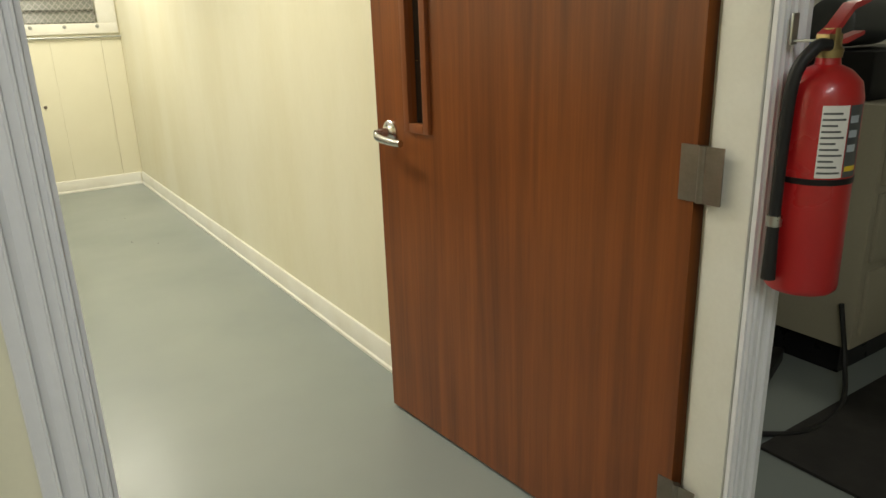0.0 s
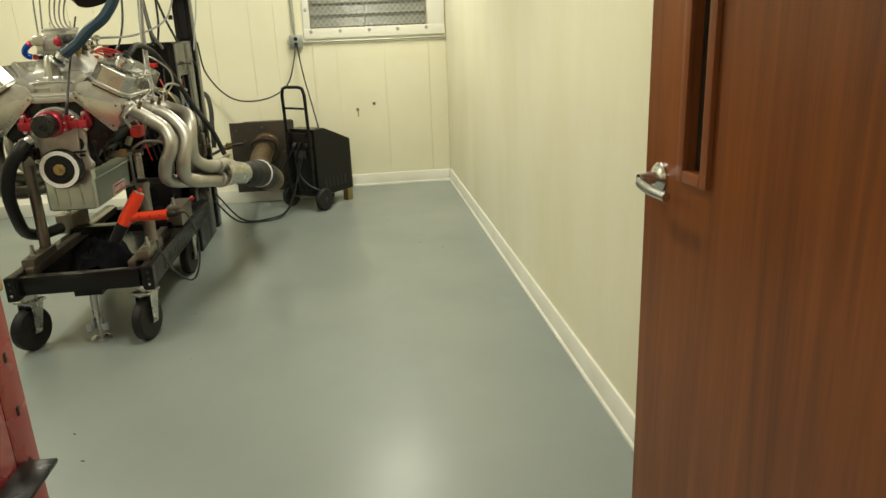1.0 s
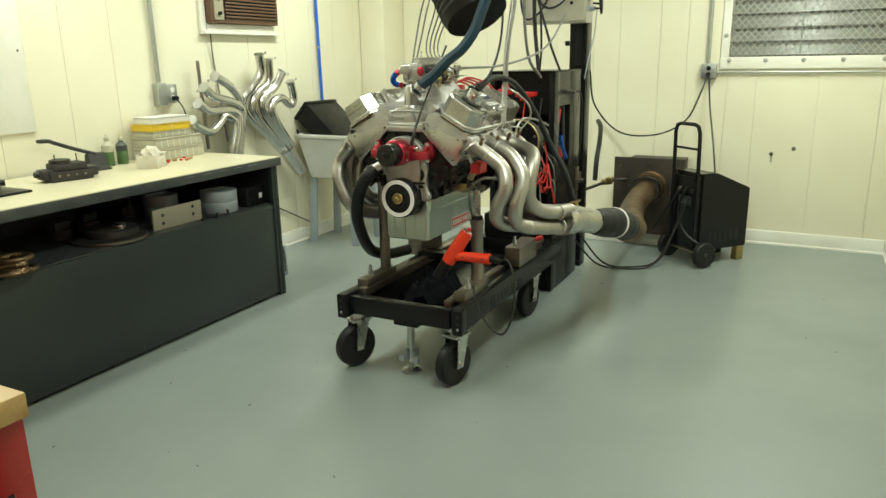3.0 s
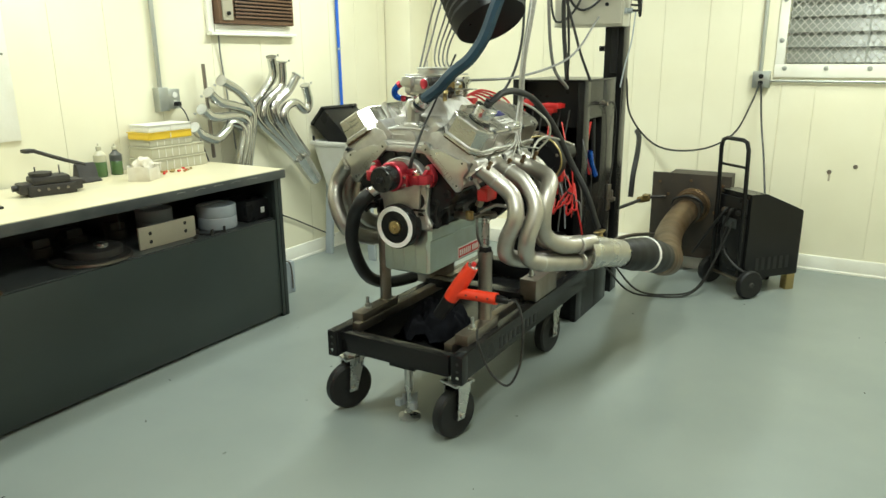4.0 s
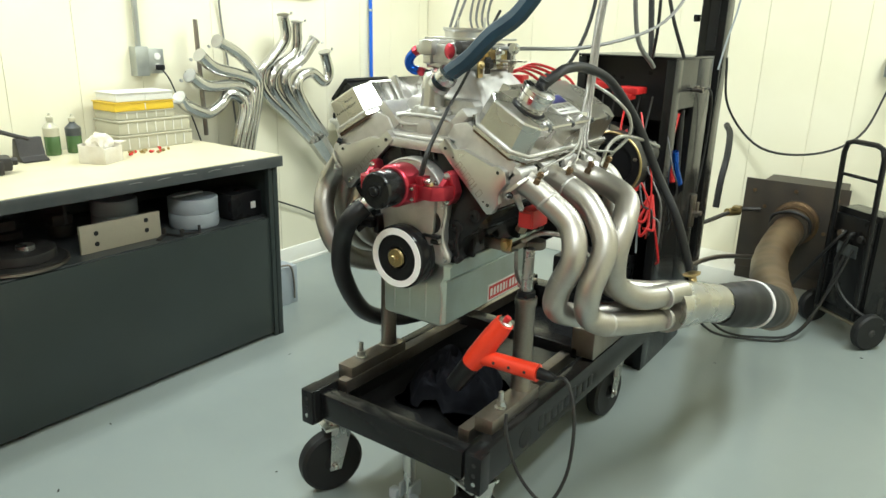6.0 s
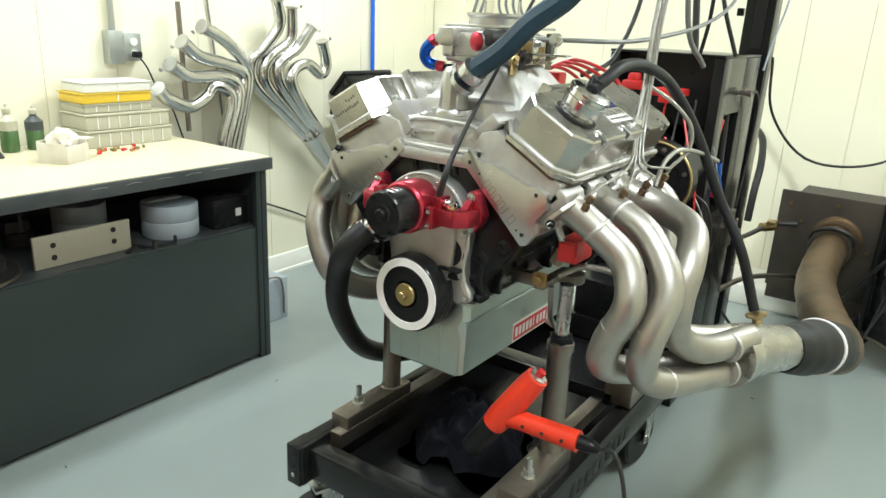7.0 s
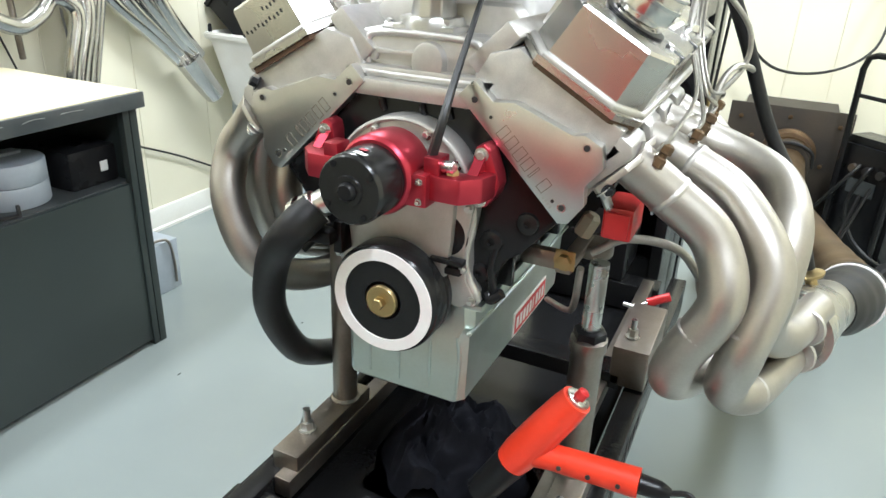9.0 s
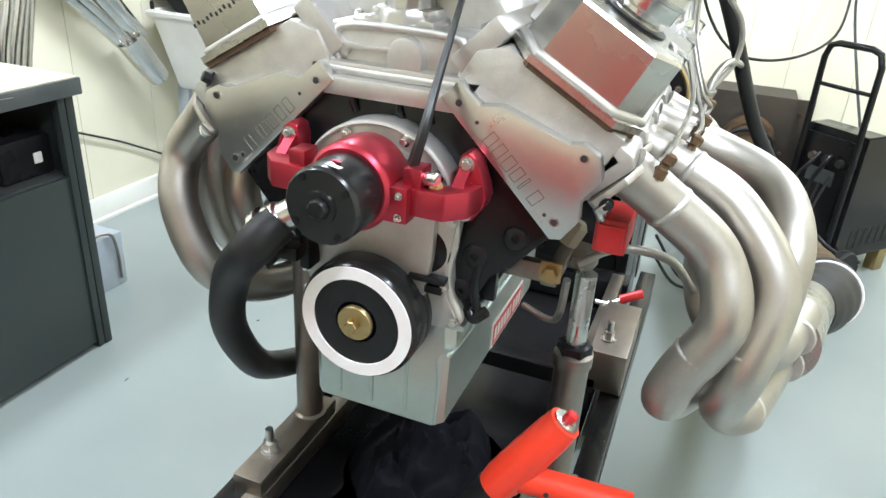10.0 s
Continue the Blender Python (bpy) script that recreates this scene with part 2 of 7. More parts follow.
def prism(poly, lo, hi, m=None, bevel=0.0):
    """A flat outline in x, y pushed from z = lo to z = hi, then laid by the matrix m."""
    bm = bmesh.new()
    base = [bm.verts.new((x, y, lo)) for x, y in poly]
    top = [bm.verts.new((x, y, hi)) for x, y in poly]
    bm.faces.new(base[::-1])
    bm.faces.new(top)
    n = len(poly)
    for i in range(n):
        bm.faces.new((base[i], base[(i + 1) % n], top[(i + 1) % n], top[i]))
    bmesh.ops.recalc_face_normals(bm, faces=bm.faces[:])
    if bevel:
        bmesh.ops.bevel(bm, geom=bm.edges[:], offset=bevel, segments=2, affect="EDGES", profile=0.6)
    if m:
        bm.transform(m)
    return bm


def axis_matrix(origin, direction):
    """Lays z along the direction, with its start at the origin."""
    return Matrix.Translation(origin) @ Vector(direction).to_track_quat("Z", "Y").to_matrix().to_4x4()


def lathe(profile, origin=(0, 0, 0), direction=(0, 0, 1), seg=32, bump_every=0, bump_depth=0.0):
    """A turned body: (radius, height) pairs round the direction from the origin."""
    bm = bmesh.new()
    rings = []
    for r, h in profile:
        ring = []
        for i in range(seg):
            a = 2 * math.pi * i / seg
            rr = r - (bump_depth if bump_every and i % bump_every == 0 else 0)
            ring.append(bm.verts.new((rr * math.cos(a), rr * math.sin(a), h)))
        rings.append(ring)
    for p, q in zip(rings, rings[1:]):
        for i in range(seg):
            bm.faces.new((p[i], p[(i + 1) % seg], q[(i + 1) % seg], q[i]))
    for ring in (rings[0][::-1], rings[-1]):
        bm.faces.new(ring)
    bmesh.ops.recalc_face_normals(bm, faces=bm.faces[:])
    bm.transform(axis_matrix(origin, direction))
    return bm


def glide(points, per=6):
    """A smooth line through the points."""
    pts = [Vector(p) for p in points]
    if len(pts) < 3:
        return pts
    out = []
    ext = [pts[0] * 2 - pts[1]] + pts + [pts[-1] * 2 - pts[-2]]
    for i in range(1, len(ext) - 2):
        p0, p1, p2, p3 = ext[i - 1:i + 3]
        for k in range(per):
            t = k / per
            out.append(0.5 * ((2 * p1) + (p2 - p0) * t + (2 * p0 - 5 * p1 + 4 * p2 - p3) * t * t + (3 * p1 - p0 - 3 * p2 + p3) * t ** 3))
    out.append(pts[-1])
    return out


def tube(points, radius, seg=14, per=6, smooth=True, ribs=0.0, rib_step=2):
    """A round bar or hose along the points; radius may be a list, one for each point."""
    line = glide(points, per) if smooth else [Vector(p) for p in points]
    n = len(line)
    if isinstance(radius, (int, float)):
        radii = [radius] * n
    else:
        radii = [float(np.interp(i / (n - 1) * (len(radius) - 1), range(len(radius)), radius)) for i in range(n)]
    bm = bmesh.new()
    rings, side = [], None
    for i, p in enumerate(line):
        d = (line[min(i + 1, n - 1)] - line[max(i - 1, 0)]).normalized()
        if side is None:
            side = d.orthogonal().normalized()
        side = (side - d * side.dot(d)).normalized()
        up = d.cross(side)
        r = radii[i] + (ribs if ribs and (i // rib_step) % 2 else 0.0)
        rings.append([bm.verts.new(p + r * (math.cos(2 * math.pi * k / seg) * side + math.sin(2 * math.pi * k / seg) * up)) for k in range(seg)])
    for a, b in zip(rings, rings[1:]):
        for k in range(seg):
            bm.faces.new((a[k], a[(k + 1) % seg], b[(k + 1) % seg], b[k]))
    bm.faces.new(rings[0][::-1])
    bm.faces.new(rings[-1])
    bmesh.ops.recalc_face_normals(bm, faces=bm.faces[:])
    return bm


def joined(*many):
    out = bmesh.new()
    for bm in many:
        me = bpy.data.meshes.new("join")
        bm.to_mesh(me)
        bm.free()
        out.from_mesh(me)
        bpy.data.meshes.remove(me)
    return out


def mesh_of(name, bm, mat, smooth=38):
    me = bpy.data.meshes.new(name)
    bm.to_mesh(me)
    bm.free()
    me.materials.append(mat)
    if smooth:
        me.shade_smooth()
        me.set_sharp_from_angle(angle=radians(smooth))
    return me


def part(name, bm, mat, parent, label="", smooth=38):
    ob = new(name, mesh_of(name, bm, mat, smooth))
    ob.parent = parent
    return tagged(ob, label) if label else ob


def thing(name, base, label, category, group="", kind="", rz=0.0):
    ob = new(name)
    ob.matrix_world = pose(*base, 0, 0, rz)
    ob.empty_display_size = 0.1
    return tagged(ob, label, category, group, kind)


def single(name, bm, mat, label, category, group="", kind="", base=(0, 0, 0), smooth=38):
    """A thing of one mesh, built round its base."""
    ob = new(name, mesh_of(name, bm, mat, smooth))
    ob.location = base
    return tagged(ob, label, category, group, kind)


def structure(name, bm, mat, label, category="wall", smooth=38):
    return single(name, bm, mat, label, category, kind="structure", smooth=smooth)


def bolt(parent, p, d, r=0.007, h=0.006, mat=None, name="bolt"):
    """A hexagon head with a washer."""
    bm = joined(lathe([(r * 1.45, 0), (r * 1.45, 0.0015)], p, d, 14), lathe([(r, 0.0015), (r, h), (r * 0.8, h + 0.001)], p, d, 6))
    return part(name, bm, mat or M_ZINC, parent)


# ---- the room ----
structure("floor", cuboid((-3.4, -2.6, -0.12), (4.2, 6.6, 0.0)), M_FLOOR, "glossy grey-green painted concrete floor", "floor")
structure("ceiling", cuboid((-3.4, -2.6, TOP), (4.2, 6.6, TOP + 0.1)), M_CEIL, "plain off-white ceiling", "ceiling")

wall_west = structure("wall_west", cuboid((WEST - 0.14, SOUTH - 0.14, 0), (WEST - 0.006, NORTH + 0.14, TOP)), M_WALL, "cream painted wall of grooved boards")
wall_north = structure("wall_north", joined(
    cuboid((WEST - 0.006, NORTH + 0.006, 0), (-0.07, NORTH + 0.14, TOP)),
    cuboid((-0.07, NORTH + 0.006, 0), (0.905, NORTH + 0.14, 1.35)),
    cuboid((0.905, NORTH + 0.006, 0), (EAST, NORTH + 0.14, TOP)),
    cuboid((-0.07, NORTH + 0.006, 2.2), (0.905, NORTH + 0.14, TOP))), M_WALL, "cream painted wall of grooved boards")
structure("wall_east", cuboid((EAST, SOUTH, 0), (EAST + 0.062, NORTH + 0.14, TOP)), M_STREAK, "smooth cream wall with streaky paint")
structure("wall_south", joined(
    cuboid((WEST - 0.006, SOUTH - 0.14, 0), (-0.1, SOUTH, TOP)),
    cuboid((-0.1, SOUTH - 0.14, 2.1), (1.085, SOUTH, TOP)),
    cuboid((1.085, SOUTH - 0.14, 0), (EAST + 0.062, SOUTH, TOP))), M_WALL, "cream wall with the doorway")
structure("wall_corridor_west", cuboid((-1.6, -2.6, 0), (-1.5, SOUTH - 0.14, TOP)), M_WALL, "plain cream wall outside the doorway")
structure("wall_corridor_south", cuboid((-1.6, -2.7, 0), (4.2, -2.6, TOP)), M_WALL, "plain cream wall outside the doorway")
structure("wall_shop_east", cuboid((4.1, -2.6, 0), (4.2, 6.3, TOP)), M_TRIM, "plain cream wall of the workshop")
structure("wall_shop_north", cuboid((EAST + 0.062, 6.2, 0), (4.2, 6.3, TOP)), M_TRIM, "plain cream wall of the workshop")
structure("corner_chase", cuboid((WEST, 5.82, 0), (-2.76, NORTH, TOP), 0.004), M_WALL, "boxed cream chase in the room corner", "pipe chase")

# doorway lining and mouldings
lining = thing("door_frame", (0.5, SOUTH - 0.07, 0), "white painted moulded door frame with brush marks", "door frame", kind="structure")


def casing(x0, x1, flip):
    """A fluted architrave board on the outer face."""
    w = x1 - x0
    prof = [(0, 0), (0, 0.019), (0.03, 0.021), (0.2, 0.021), (0.22, 0.0235), (0.245, 0.0235), (0.265, 0.017), (0.36, 0.015), (0.46, 0.016), (0.53, 0.0185), (0.55, 0.021), (0.575, 0.021), (0.595, 0.0165), (0.72, 0.0155), (0.74, 0.018), (0.77, 0.018), (0.79, 0.0135), (0.86, 0.013), (0.88, 0.0155), (0.91, 0.0155), (0.93, 0.01), (1, 0.009), (1, 0)]
    pts = [((x1 - u * w) if flip else (x0 + u * w), -d) for u, d in prof]
    return prism([(x - 0.5, y - 0.072) for x, y in pts], 0, 2.13)


part("architrave", casing(-0.129, -0.062, False), M_CASING, lining, smooth=0)
part("architrave", casing(1.04, 1.124, True), M_CASING, lining, smooth=0)
part("jamb", cuboid((-0.586, -0.07, 0), (-0.562, 0.0, 2.1), 0.003), M_TRIM, lining)
part("jamb", cuboid((0.56, -0.07, 0), (0.585, 0.07, 2.1), 0.003), M_WALL, lining)
part("stop", cuboid((0.537, -0.068, 0), (0.5595, 0.026, 2.1), 0.003), M_TRIM, lining)
part("head_lining", cuboid((-0.58, -0.07, 2.075), (0.56, 0.07, 2.1), 0.003), M_TRIM, lining)

# open door, with its long narrow pane
HX, HY = 1.06, 0.435
door = thing("door", (HX, HY, 0.0), "open red-brown wood veneer door with narrow pane", "door", kind="structure", rz=94.8)
# local: x runs from hinge to lock edge, y towards the wall behind
T0, T1 = 0.0, 0.042


def door_leaf():
    w, z0, z1 = 1.066, 0.012, 2.07
    a, b, c, d = 0.816, 0.886, 1.0, 1.86
    return joined(cuboid((-0.038, T0, z0), (a, T1, z1)), cuboid((b, T0, z0), (w, T1, z1)), cuboid((a, T0, z0), (b, T1, c)), cuboid((a, T0, d), (b, T1, z1)))


part("leaf", door_leaf(), M_DOOR, door, smooth=0)
bead = joined(cuboid((0.793, T1 - 0.004, 0.975), (0.818, T1 + 0.012, 1.885), 0.004), cuboid((0.884, T1 - 0.004, 0.975), (0.909, T1 + 0.012, 1.885), 0.004),
              cuboid((0.818, T1 - 0.004, 0.975), (0.884, T1 + 0.012, 1.002), 0.004), cuboid((0.818, T1 - 0.004, 1.858), (0.884, T1 + 0.012, 1.885), 0.004))
part("pane_bead", bead, M_DOORTRIM, door)
part("pane", cuboid((0.816, 0.016, 1.0), (0.886, 0.022, 1.86)), M_DARKGLASS, door)
handle = part("door_handle", joined(
    lathe([(0.034, 0), (0.034, 0.006), (0.028, 0.012), (0.014, 0.016), (0.013, 0.05), (0.011, 0.056)], (0.995, T1, 0.965), (0, 1, 0), 28),
    tube([(0.995, T1 + 0.045, 0.962), (0.985, T1 + 0.052, 0.955), (0.93, T1 + 0.056, 0.95), (0.872, T1 + 0.052, 0.948)], [0.014, 0.013, 0.0115, 0.0105], 12)), M_CHROME, door, "brushed chrome lever handle")
for z in (0.24, 0.985, 1.80):
    part("hinge", joined(cuboid((-0.045, T1 - 0.001, z - 0.055), (-0.005, T1 + 0.003, z + 0.055)), lathe([(0.008, 0), (0.008, 0.11)], (-0.053, T1 + 0.003, z - 0.055), (0, 0, 1), 12),
                         cuboid((-0.098, T1 + 0.004, z - 0.055), (-0.053, T1 + 0.007, z + 0.055))), M_BARE, door, "grey painted steel hinge")

# skirting
def skirting(name, a, b, inward):
    """A white board along a wall, with a rounded top."""
    a, b, n = Vector(a), Vector(b), Vector(inward)
    d = (b - a).normalized()
    m = Matrix(((n.x, 0, d.x, a.x), (n.y, 0, d.y, a.y), (0, 1, 0, 0), (0, 0, 0, 1)))
    bm = prism([(0, 0), (0.02, 0), (0.02, 0.012), (0.0125, 0.018), (0.012, 0.092), (0.008, 0.102), (0, 0.104)], 0, (b - a).length, m)
    return structure(name, bm, M_TRIM, "white painted skirting board, slightly dirty", "skirting")


skirting("baseboard_east", (EAST, SOUTH + 0.0, 0), (EAST, NORTH, 0), (-1, 0, 0))
skirting("baseboard_north", (-0.16, NORTH, 0), (EAST - 0.02, NORTH, 0), (0, -1, 0))
skirting("baseboard_west", (WEST, SOUTH, 0), (WEST, 5.82, 0), (1, 0, 0))
structure("concrete_curb", cuboid((-2.76, 5.78, 0), (-0.16, NORTH, 0.105), 0.008), M_TRIM, "low white painted curb along the wall", "curb")

# ---- engine on its test cart ----
engine = thing("engine", (CX, 3.12, 0), "bare V8 race engine with aluminium heads and steel headers", "engine")
CRANK = 0.807
S2 = math.sqrt(0.5)


def bank(side):
    """Lays (u, v, y) of a cylinder bank into the engine: u down and outward along the deck, v away from the crank."""
    return Matrix(((side * S2, side * S2, 0, 0), (0, 0, 1, 0), (-S2, S2, 0, CRANK), (0, 0, 0, 1)))


def banked(bm, side):
    bm.transform(bank(side))
    bmesh.ops.recalc_face_normals(bm, faces=bm.faces[:])
    return bm


def xz_prism(poly, y0, y1, bevel=0.0):
    """An outline in x, z pushed along y."""
    bm = prism(poly, y0, y1, Matrix(((1, 0, 0, 0), (0, 0, 1, 0), (0, 1, 0, 0), (0, 0, 0, 1))))
    bmesh.ops.recalc_face_normals(bm, faces=bm.faces[:])
    if bevel:
        bmesh.ops.bevel(bm, geom=bm.edges[:], offset=bevel, segments=2, affect="EDGES", profile=0.6)
    return bm


half = [(0.118, 0.792), (0.128, 0.83), (0.15, 0.87), (0.172, 0.885), (0.222, 0.945), (0.224, 0.953), (0.083, 1.094), (0.07, 1.094)]
outline = half + [(-x, z) for x, z in half[::-1]]
block = part("block", xz_prism(outline, 0.012, 0.52, 0.004), M_BLACK, engine, "gloss black painted cast iron block")
for x, z, r in ((0.178, 0.932, 0.009), (0.127, 0.895, 0.01), (0.112, 0.842, 0.008)):
    part("core_plug", lathe([(r + 0.008, 0), (r + 0.006, 0.004), (r, 0.006), (r * 0.55, 0.006), (r * 0.45, 0.002), (0.002, 0.002)], (x, 0.012, z), (0, -1, 0), 20), M_BLACK, block)
part("block_rib", tube([(0.134, 0.011, 0.885), (0.13, 0.008, 0.85), (0.138, 0.009, 0.815)], 0.006, 10), M_BLACK, block)
part("block_rib", tube([(0.126, 0.011, 0.812), (0.134, 0.006, 0.806), (0.15, 0.008, 0.82)], 0.008, 10), M_BLACK, block)
for x in (-0.052, 0.012, 0.052):
    part("valley_rib", tube([(x, 0.012, 1.088), (x, 0.009, 1.074), (x + 0.004, 0.011, 1.06)], 0.005, 8), M_BLACK, block)
for y in (0.07, 0.19, 0.31, 0.43):
    part("block_rib", cuboid((0.120, y, 0.80), (0.142, y + 0.014, 0.88), 0.003), M_BLACK, block)

# timing cover
CAM = 0.951
arc = [(0.112 * math.sin(radians(t)), CAM + 0.112 * math.cos(radians(t))) for t in range(-84, 85, 6)]
inner = [(0.088 * math.sin(radians(t)), CAM + 0.088 * math.cos(radians(t))) for t in range(-80, 81, 8)]
cover = part("timing_cover", joined(
    xz_prism(arc + [(0.107, 0.93), (0.1, 0.885), (0.104, 0.84), (0.118, 0.815), (0.1, 0.796), (-0.09, 0.796), (-0.106, 0.83), (-0.1, 0.9), (-0.108, 0.93)], -0.022, 0.014, 0.003),
    xz_prism(inner + [(0.084, 0.90), (0.07, 0.80), (-0.07, 0.80), (-0.084, 0.9)], -0.034, -0.018, 0.005)), M_ALU, engine, "cast aluminium timing cover")
part("cover_rim", tube([(0.1085 * math.sin(radians(t)), -0.023, CAM + 0.1085 * math.cos(radians(t))) for t in range(-80, 86, 15)], 0.0035, 8), M_ALU, cover)
part("cover_flange", tube([(0.103, -0.01, 0.958), (0.105, -0.012, 0.92), (0.098, -0.014, 0.875), (0.104, -0.012, 0.84), (0.116, -0.01, 0.812), (0.10, -0.01, 0.80)], [0.008, 0.007, 0.007, 0.008, 0.010, 0.008], 10), M_ALU, cover)
for x, z in ((0.104, 0.952), (0.1, 0.86), (0.116, 0.812), (-0.043, 1.041), (0.037, 1.044), (0.083, 1.008), (-0.1, 0.975), (-0.104, 0.84)):
    bolt(cover, (x, -0.024, z), (0, -1, 0), 0.0052, 0.007)
part("fuel_pump_blank", joined(lathe([(0.036, 0), (0.036, 0.006), (0.03, 0.009)], (0.068, -0.014, 0.905), (0, -1, 0), 26), cuboid((0.04, -0.022, 0.862), (0.075, -0.012, 0.89), 0.004)), M_BLACKM, engine, "black blanking plate")
part("timing_pointer", joined(cuboid((0.055, -0.04, 0.868), (0.105, -0.024, 0.876), 0.002), cuboid((0.075, -0.034, 0.85), (0.1, -0.022, 0.862), 0.003)), M_BLACKM, engine)
part("sensor_block", joined(cuboid((-0.13, -0.07, 0.868), (-0.092, -0.03, 0.888), 0.004), lathe([(0.01, 0), (0.01, 0.03)], (-0.13, -0.05, 0.872), (-0.4, -0.6, -0.5), 12), cuboid((-0.1, -0.05, 0.85), (-0.085, -0.02, 0.9), 0.003)), M_BLACKM, engine, "black crank sensor bracket")

# crank damper
DAMPER = -0.078      # front face of the damper
damper = part("crank_damper", lathe([(0.02, -0.062), (0.081, -0.062), (0.085, -0.058), (0.085, -0.046), (0.0825, -0.044), (0.0825, -0.04), (0.085, -0.038), (0.085, -0.010), (0.083, -0.005), (0.0805, -0.002), (0.0295, -0.002), (0.0285, -0.004), (0.027, -0.012), (0.004, -0.016)], (0.0, DAMPER, CRANK), (0, -1, 0), 64), M_BLACK, engine, "gloss black crank damper with grooved rim")
part("timing_tape", lathe([(0.0792, -0.0022), (0.0792, 0.0008), (0.0622, 0.0008), (0.0622, -0.0022)], (0, DAMPER, CRANK), (0, -1, 0), 64), M_RING, damper, "white paint ring")
part("crank_bolt", joined(lathe([(0.025, -0.012), (0.025, 0.002), (0.0235, 0.004), (0.009, 0.004)], (0, DAMPER, CRANK), (0, -1, 0), 32), lathe([(0.009, 0.004), (0.009, 0.013), (0.0075, 0.0145)], (0, DAMPER, CRANK), (0, -1, 0), 6)), M_BRASS, damper, "dull brass crank bolt and washer")

# electric water pump
def xy_prism(poly, z0, z1, bevel=0.0):
    bm = prism(poly, z0, z1)
    bmesh.ops.recalc_face_normals(bm, faces=bm.faces[:])
    if bevel:
        bmesh.ops.bevel(bm, geom=bm.edges[:], offset=bevel, segments=2, affect="EDGES", profile=0.6)
    return bm


pump = part("water_pump", joined(
    lathe([(0.053, 0), (0.0545, 0.012), (0.0545, 0.054), (0.0525, 0.059), (0.049, 0.062)], (0, -0.04, 1.0), (0, -1, 0), 48),
    cuboid((0.03, -0.097, 0.968), (0.074, -0.05, 1.012), 0.003)), M_REDANO, engine, "red anodised electric water pump")
for s_ in (1, -1):
    arm = xy_prism([(s_ * x, y) for x, y in ((0.066, -0.086), (0.114, -0.086), (0.136, -0.062), (0.143, -0.03), (0.116, -0.03), (0.106, -0.052), (0.066, -0.052))], 0.976, 1.010, 0.003)
    part("pump_arm", arm, M_REDANO, pump)
    pad = xz_prism([(s_ * x, z) for x, z in ((0.108, 1.026), (0.111, 1.04), (0.122, 1.045), (0.131, 1.038), (0.144, 1.006), (0.147, 0.992), (0.143, 0.978), (0.13, 0.96), (0.12, 0.957), (0.11, 0.965), (0.108, 0.985))], -0.03, 0.0, 0.003)
    part("pump_port", pad, M_REDANO, pump)
    part("port_web", prism([(-0.064, 0.988), (-0.03, 0.97), (-0.03, 1.03), (-0.064, 1.004)], 0.119 * s_ - 0.007, 0.119 * s_ + 0.007, Matrix(((0, 0, 1, 0), (1, 0, 0, 0), (0, 1, 0, 0), (0, 0, 0, 1)))), M_REDANO, pump)
part("pump_boss", cuboid((0.062, -0.082, 1.008), (0.084, -0.05, 1.032), 0.002), M_REDANO, pump)
part("pump_boss", cuboid((-0.09, -0.082, 1.008), (-0.068, -0.05, 1.028), 0.002), M_REDANO, pump)
part("boss_fitting", lathe([(0.008, 0), (0.008, 0.014), (0.006, 0.016)], (0.086, -0.07, 1.02), (1, -0.2, 0.1), 14), M_ZINC, pump)
motor = part("motor_can", lathe([(0.0465, 0), (0.0465, 0.053), (0.0455, 0.057), (0.043, 0.06), (0.02, 0.06), (0.019, 0.063), (0.004, 0.063)], (0, -0.101, 0.998), (0, -1, 0), 48), M_MOTOR, pump, "glossy black motor can")
part("shaft_cap", lathe([(0.0125, 0.059), (0.0125, 0.067), (0.01, 0.07), (0.003, 0.07)], (0, -0.101, 0.998), (0, -1, 0), 8), M_BLACKM, motor)
for k in range(4):
    a = 0.6 + k * math.pi / 2
    part("screw", lathe([(0.004, 0.059), (0.004, 0.062)], (0.038 * math.cos(a), -0.101, 0.998 + 0.038 * math.sin(a)), (0, -1, 0), 10), M_BLACK, motor)
for k, (w, h) in enumerate(((0.022, 0.006), (0.012, 0.005))):
    part("decal_bar", prism([(0.0, 0.0), (w, 0.0), (w, h), (0, h)], 0, 0.0008, Matrix.Translation((0.0, -0.15 + 0.014 * k, 1.0447)) @ Matrix.Rotation(radians(-18), 4, "Z")), M_REDANO if k else M_PAPER, motor)
for x, y, z in ((0.12, -0.03, 1.031), (0.121, -0.03, 0.969), (-0.122, -0.03, 1.029), (-0.122, -0.03, 0.969), (0.064, -0.097, 1.003), (0.064, -0.097, 0.976)):
    bolt(pump, (x, y, z), (0, -1, 0), 0.0068 if abs(x) > 0.11 else 0.0035, 0.006)
part("brass_plug", lathe([(0.009, 0), (0.009, 0.008), (0.006, 0.012)], (0.096, -0.066, 1.006), (0, 0, 1), 6), M_BRASS, pump)
part("pump_lead", tube([(0.066, -0.066, 1.03), (0.077, -0.062, 1.075), (0.077, -0.035, 1.115), (0.072, 0.032, 1.185), (0.061, 0.1, 1.234), (0.052, 0.19, 1.315), (0.05, 0.3, 1.43)], [0.0075, 0.0065, 0.0055, 0.0042, 0.004, 0.004, 0.004], 8), M_CABLE, pump, "black taped cable")
part("pump_inlet", joined(lathe([(0.02, 0), (0.02, 0.03), (0.024, 0.034), (0.024, 0.05), (0.019, 0.055)], (-0.085, -0.06, 0.945), (-0.72, -0.28, -0.45), 20)), M_MILL, pump, "polished hose neck")

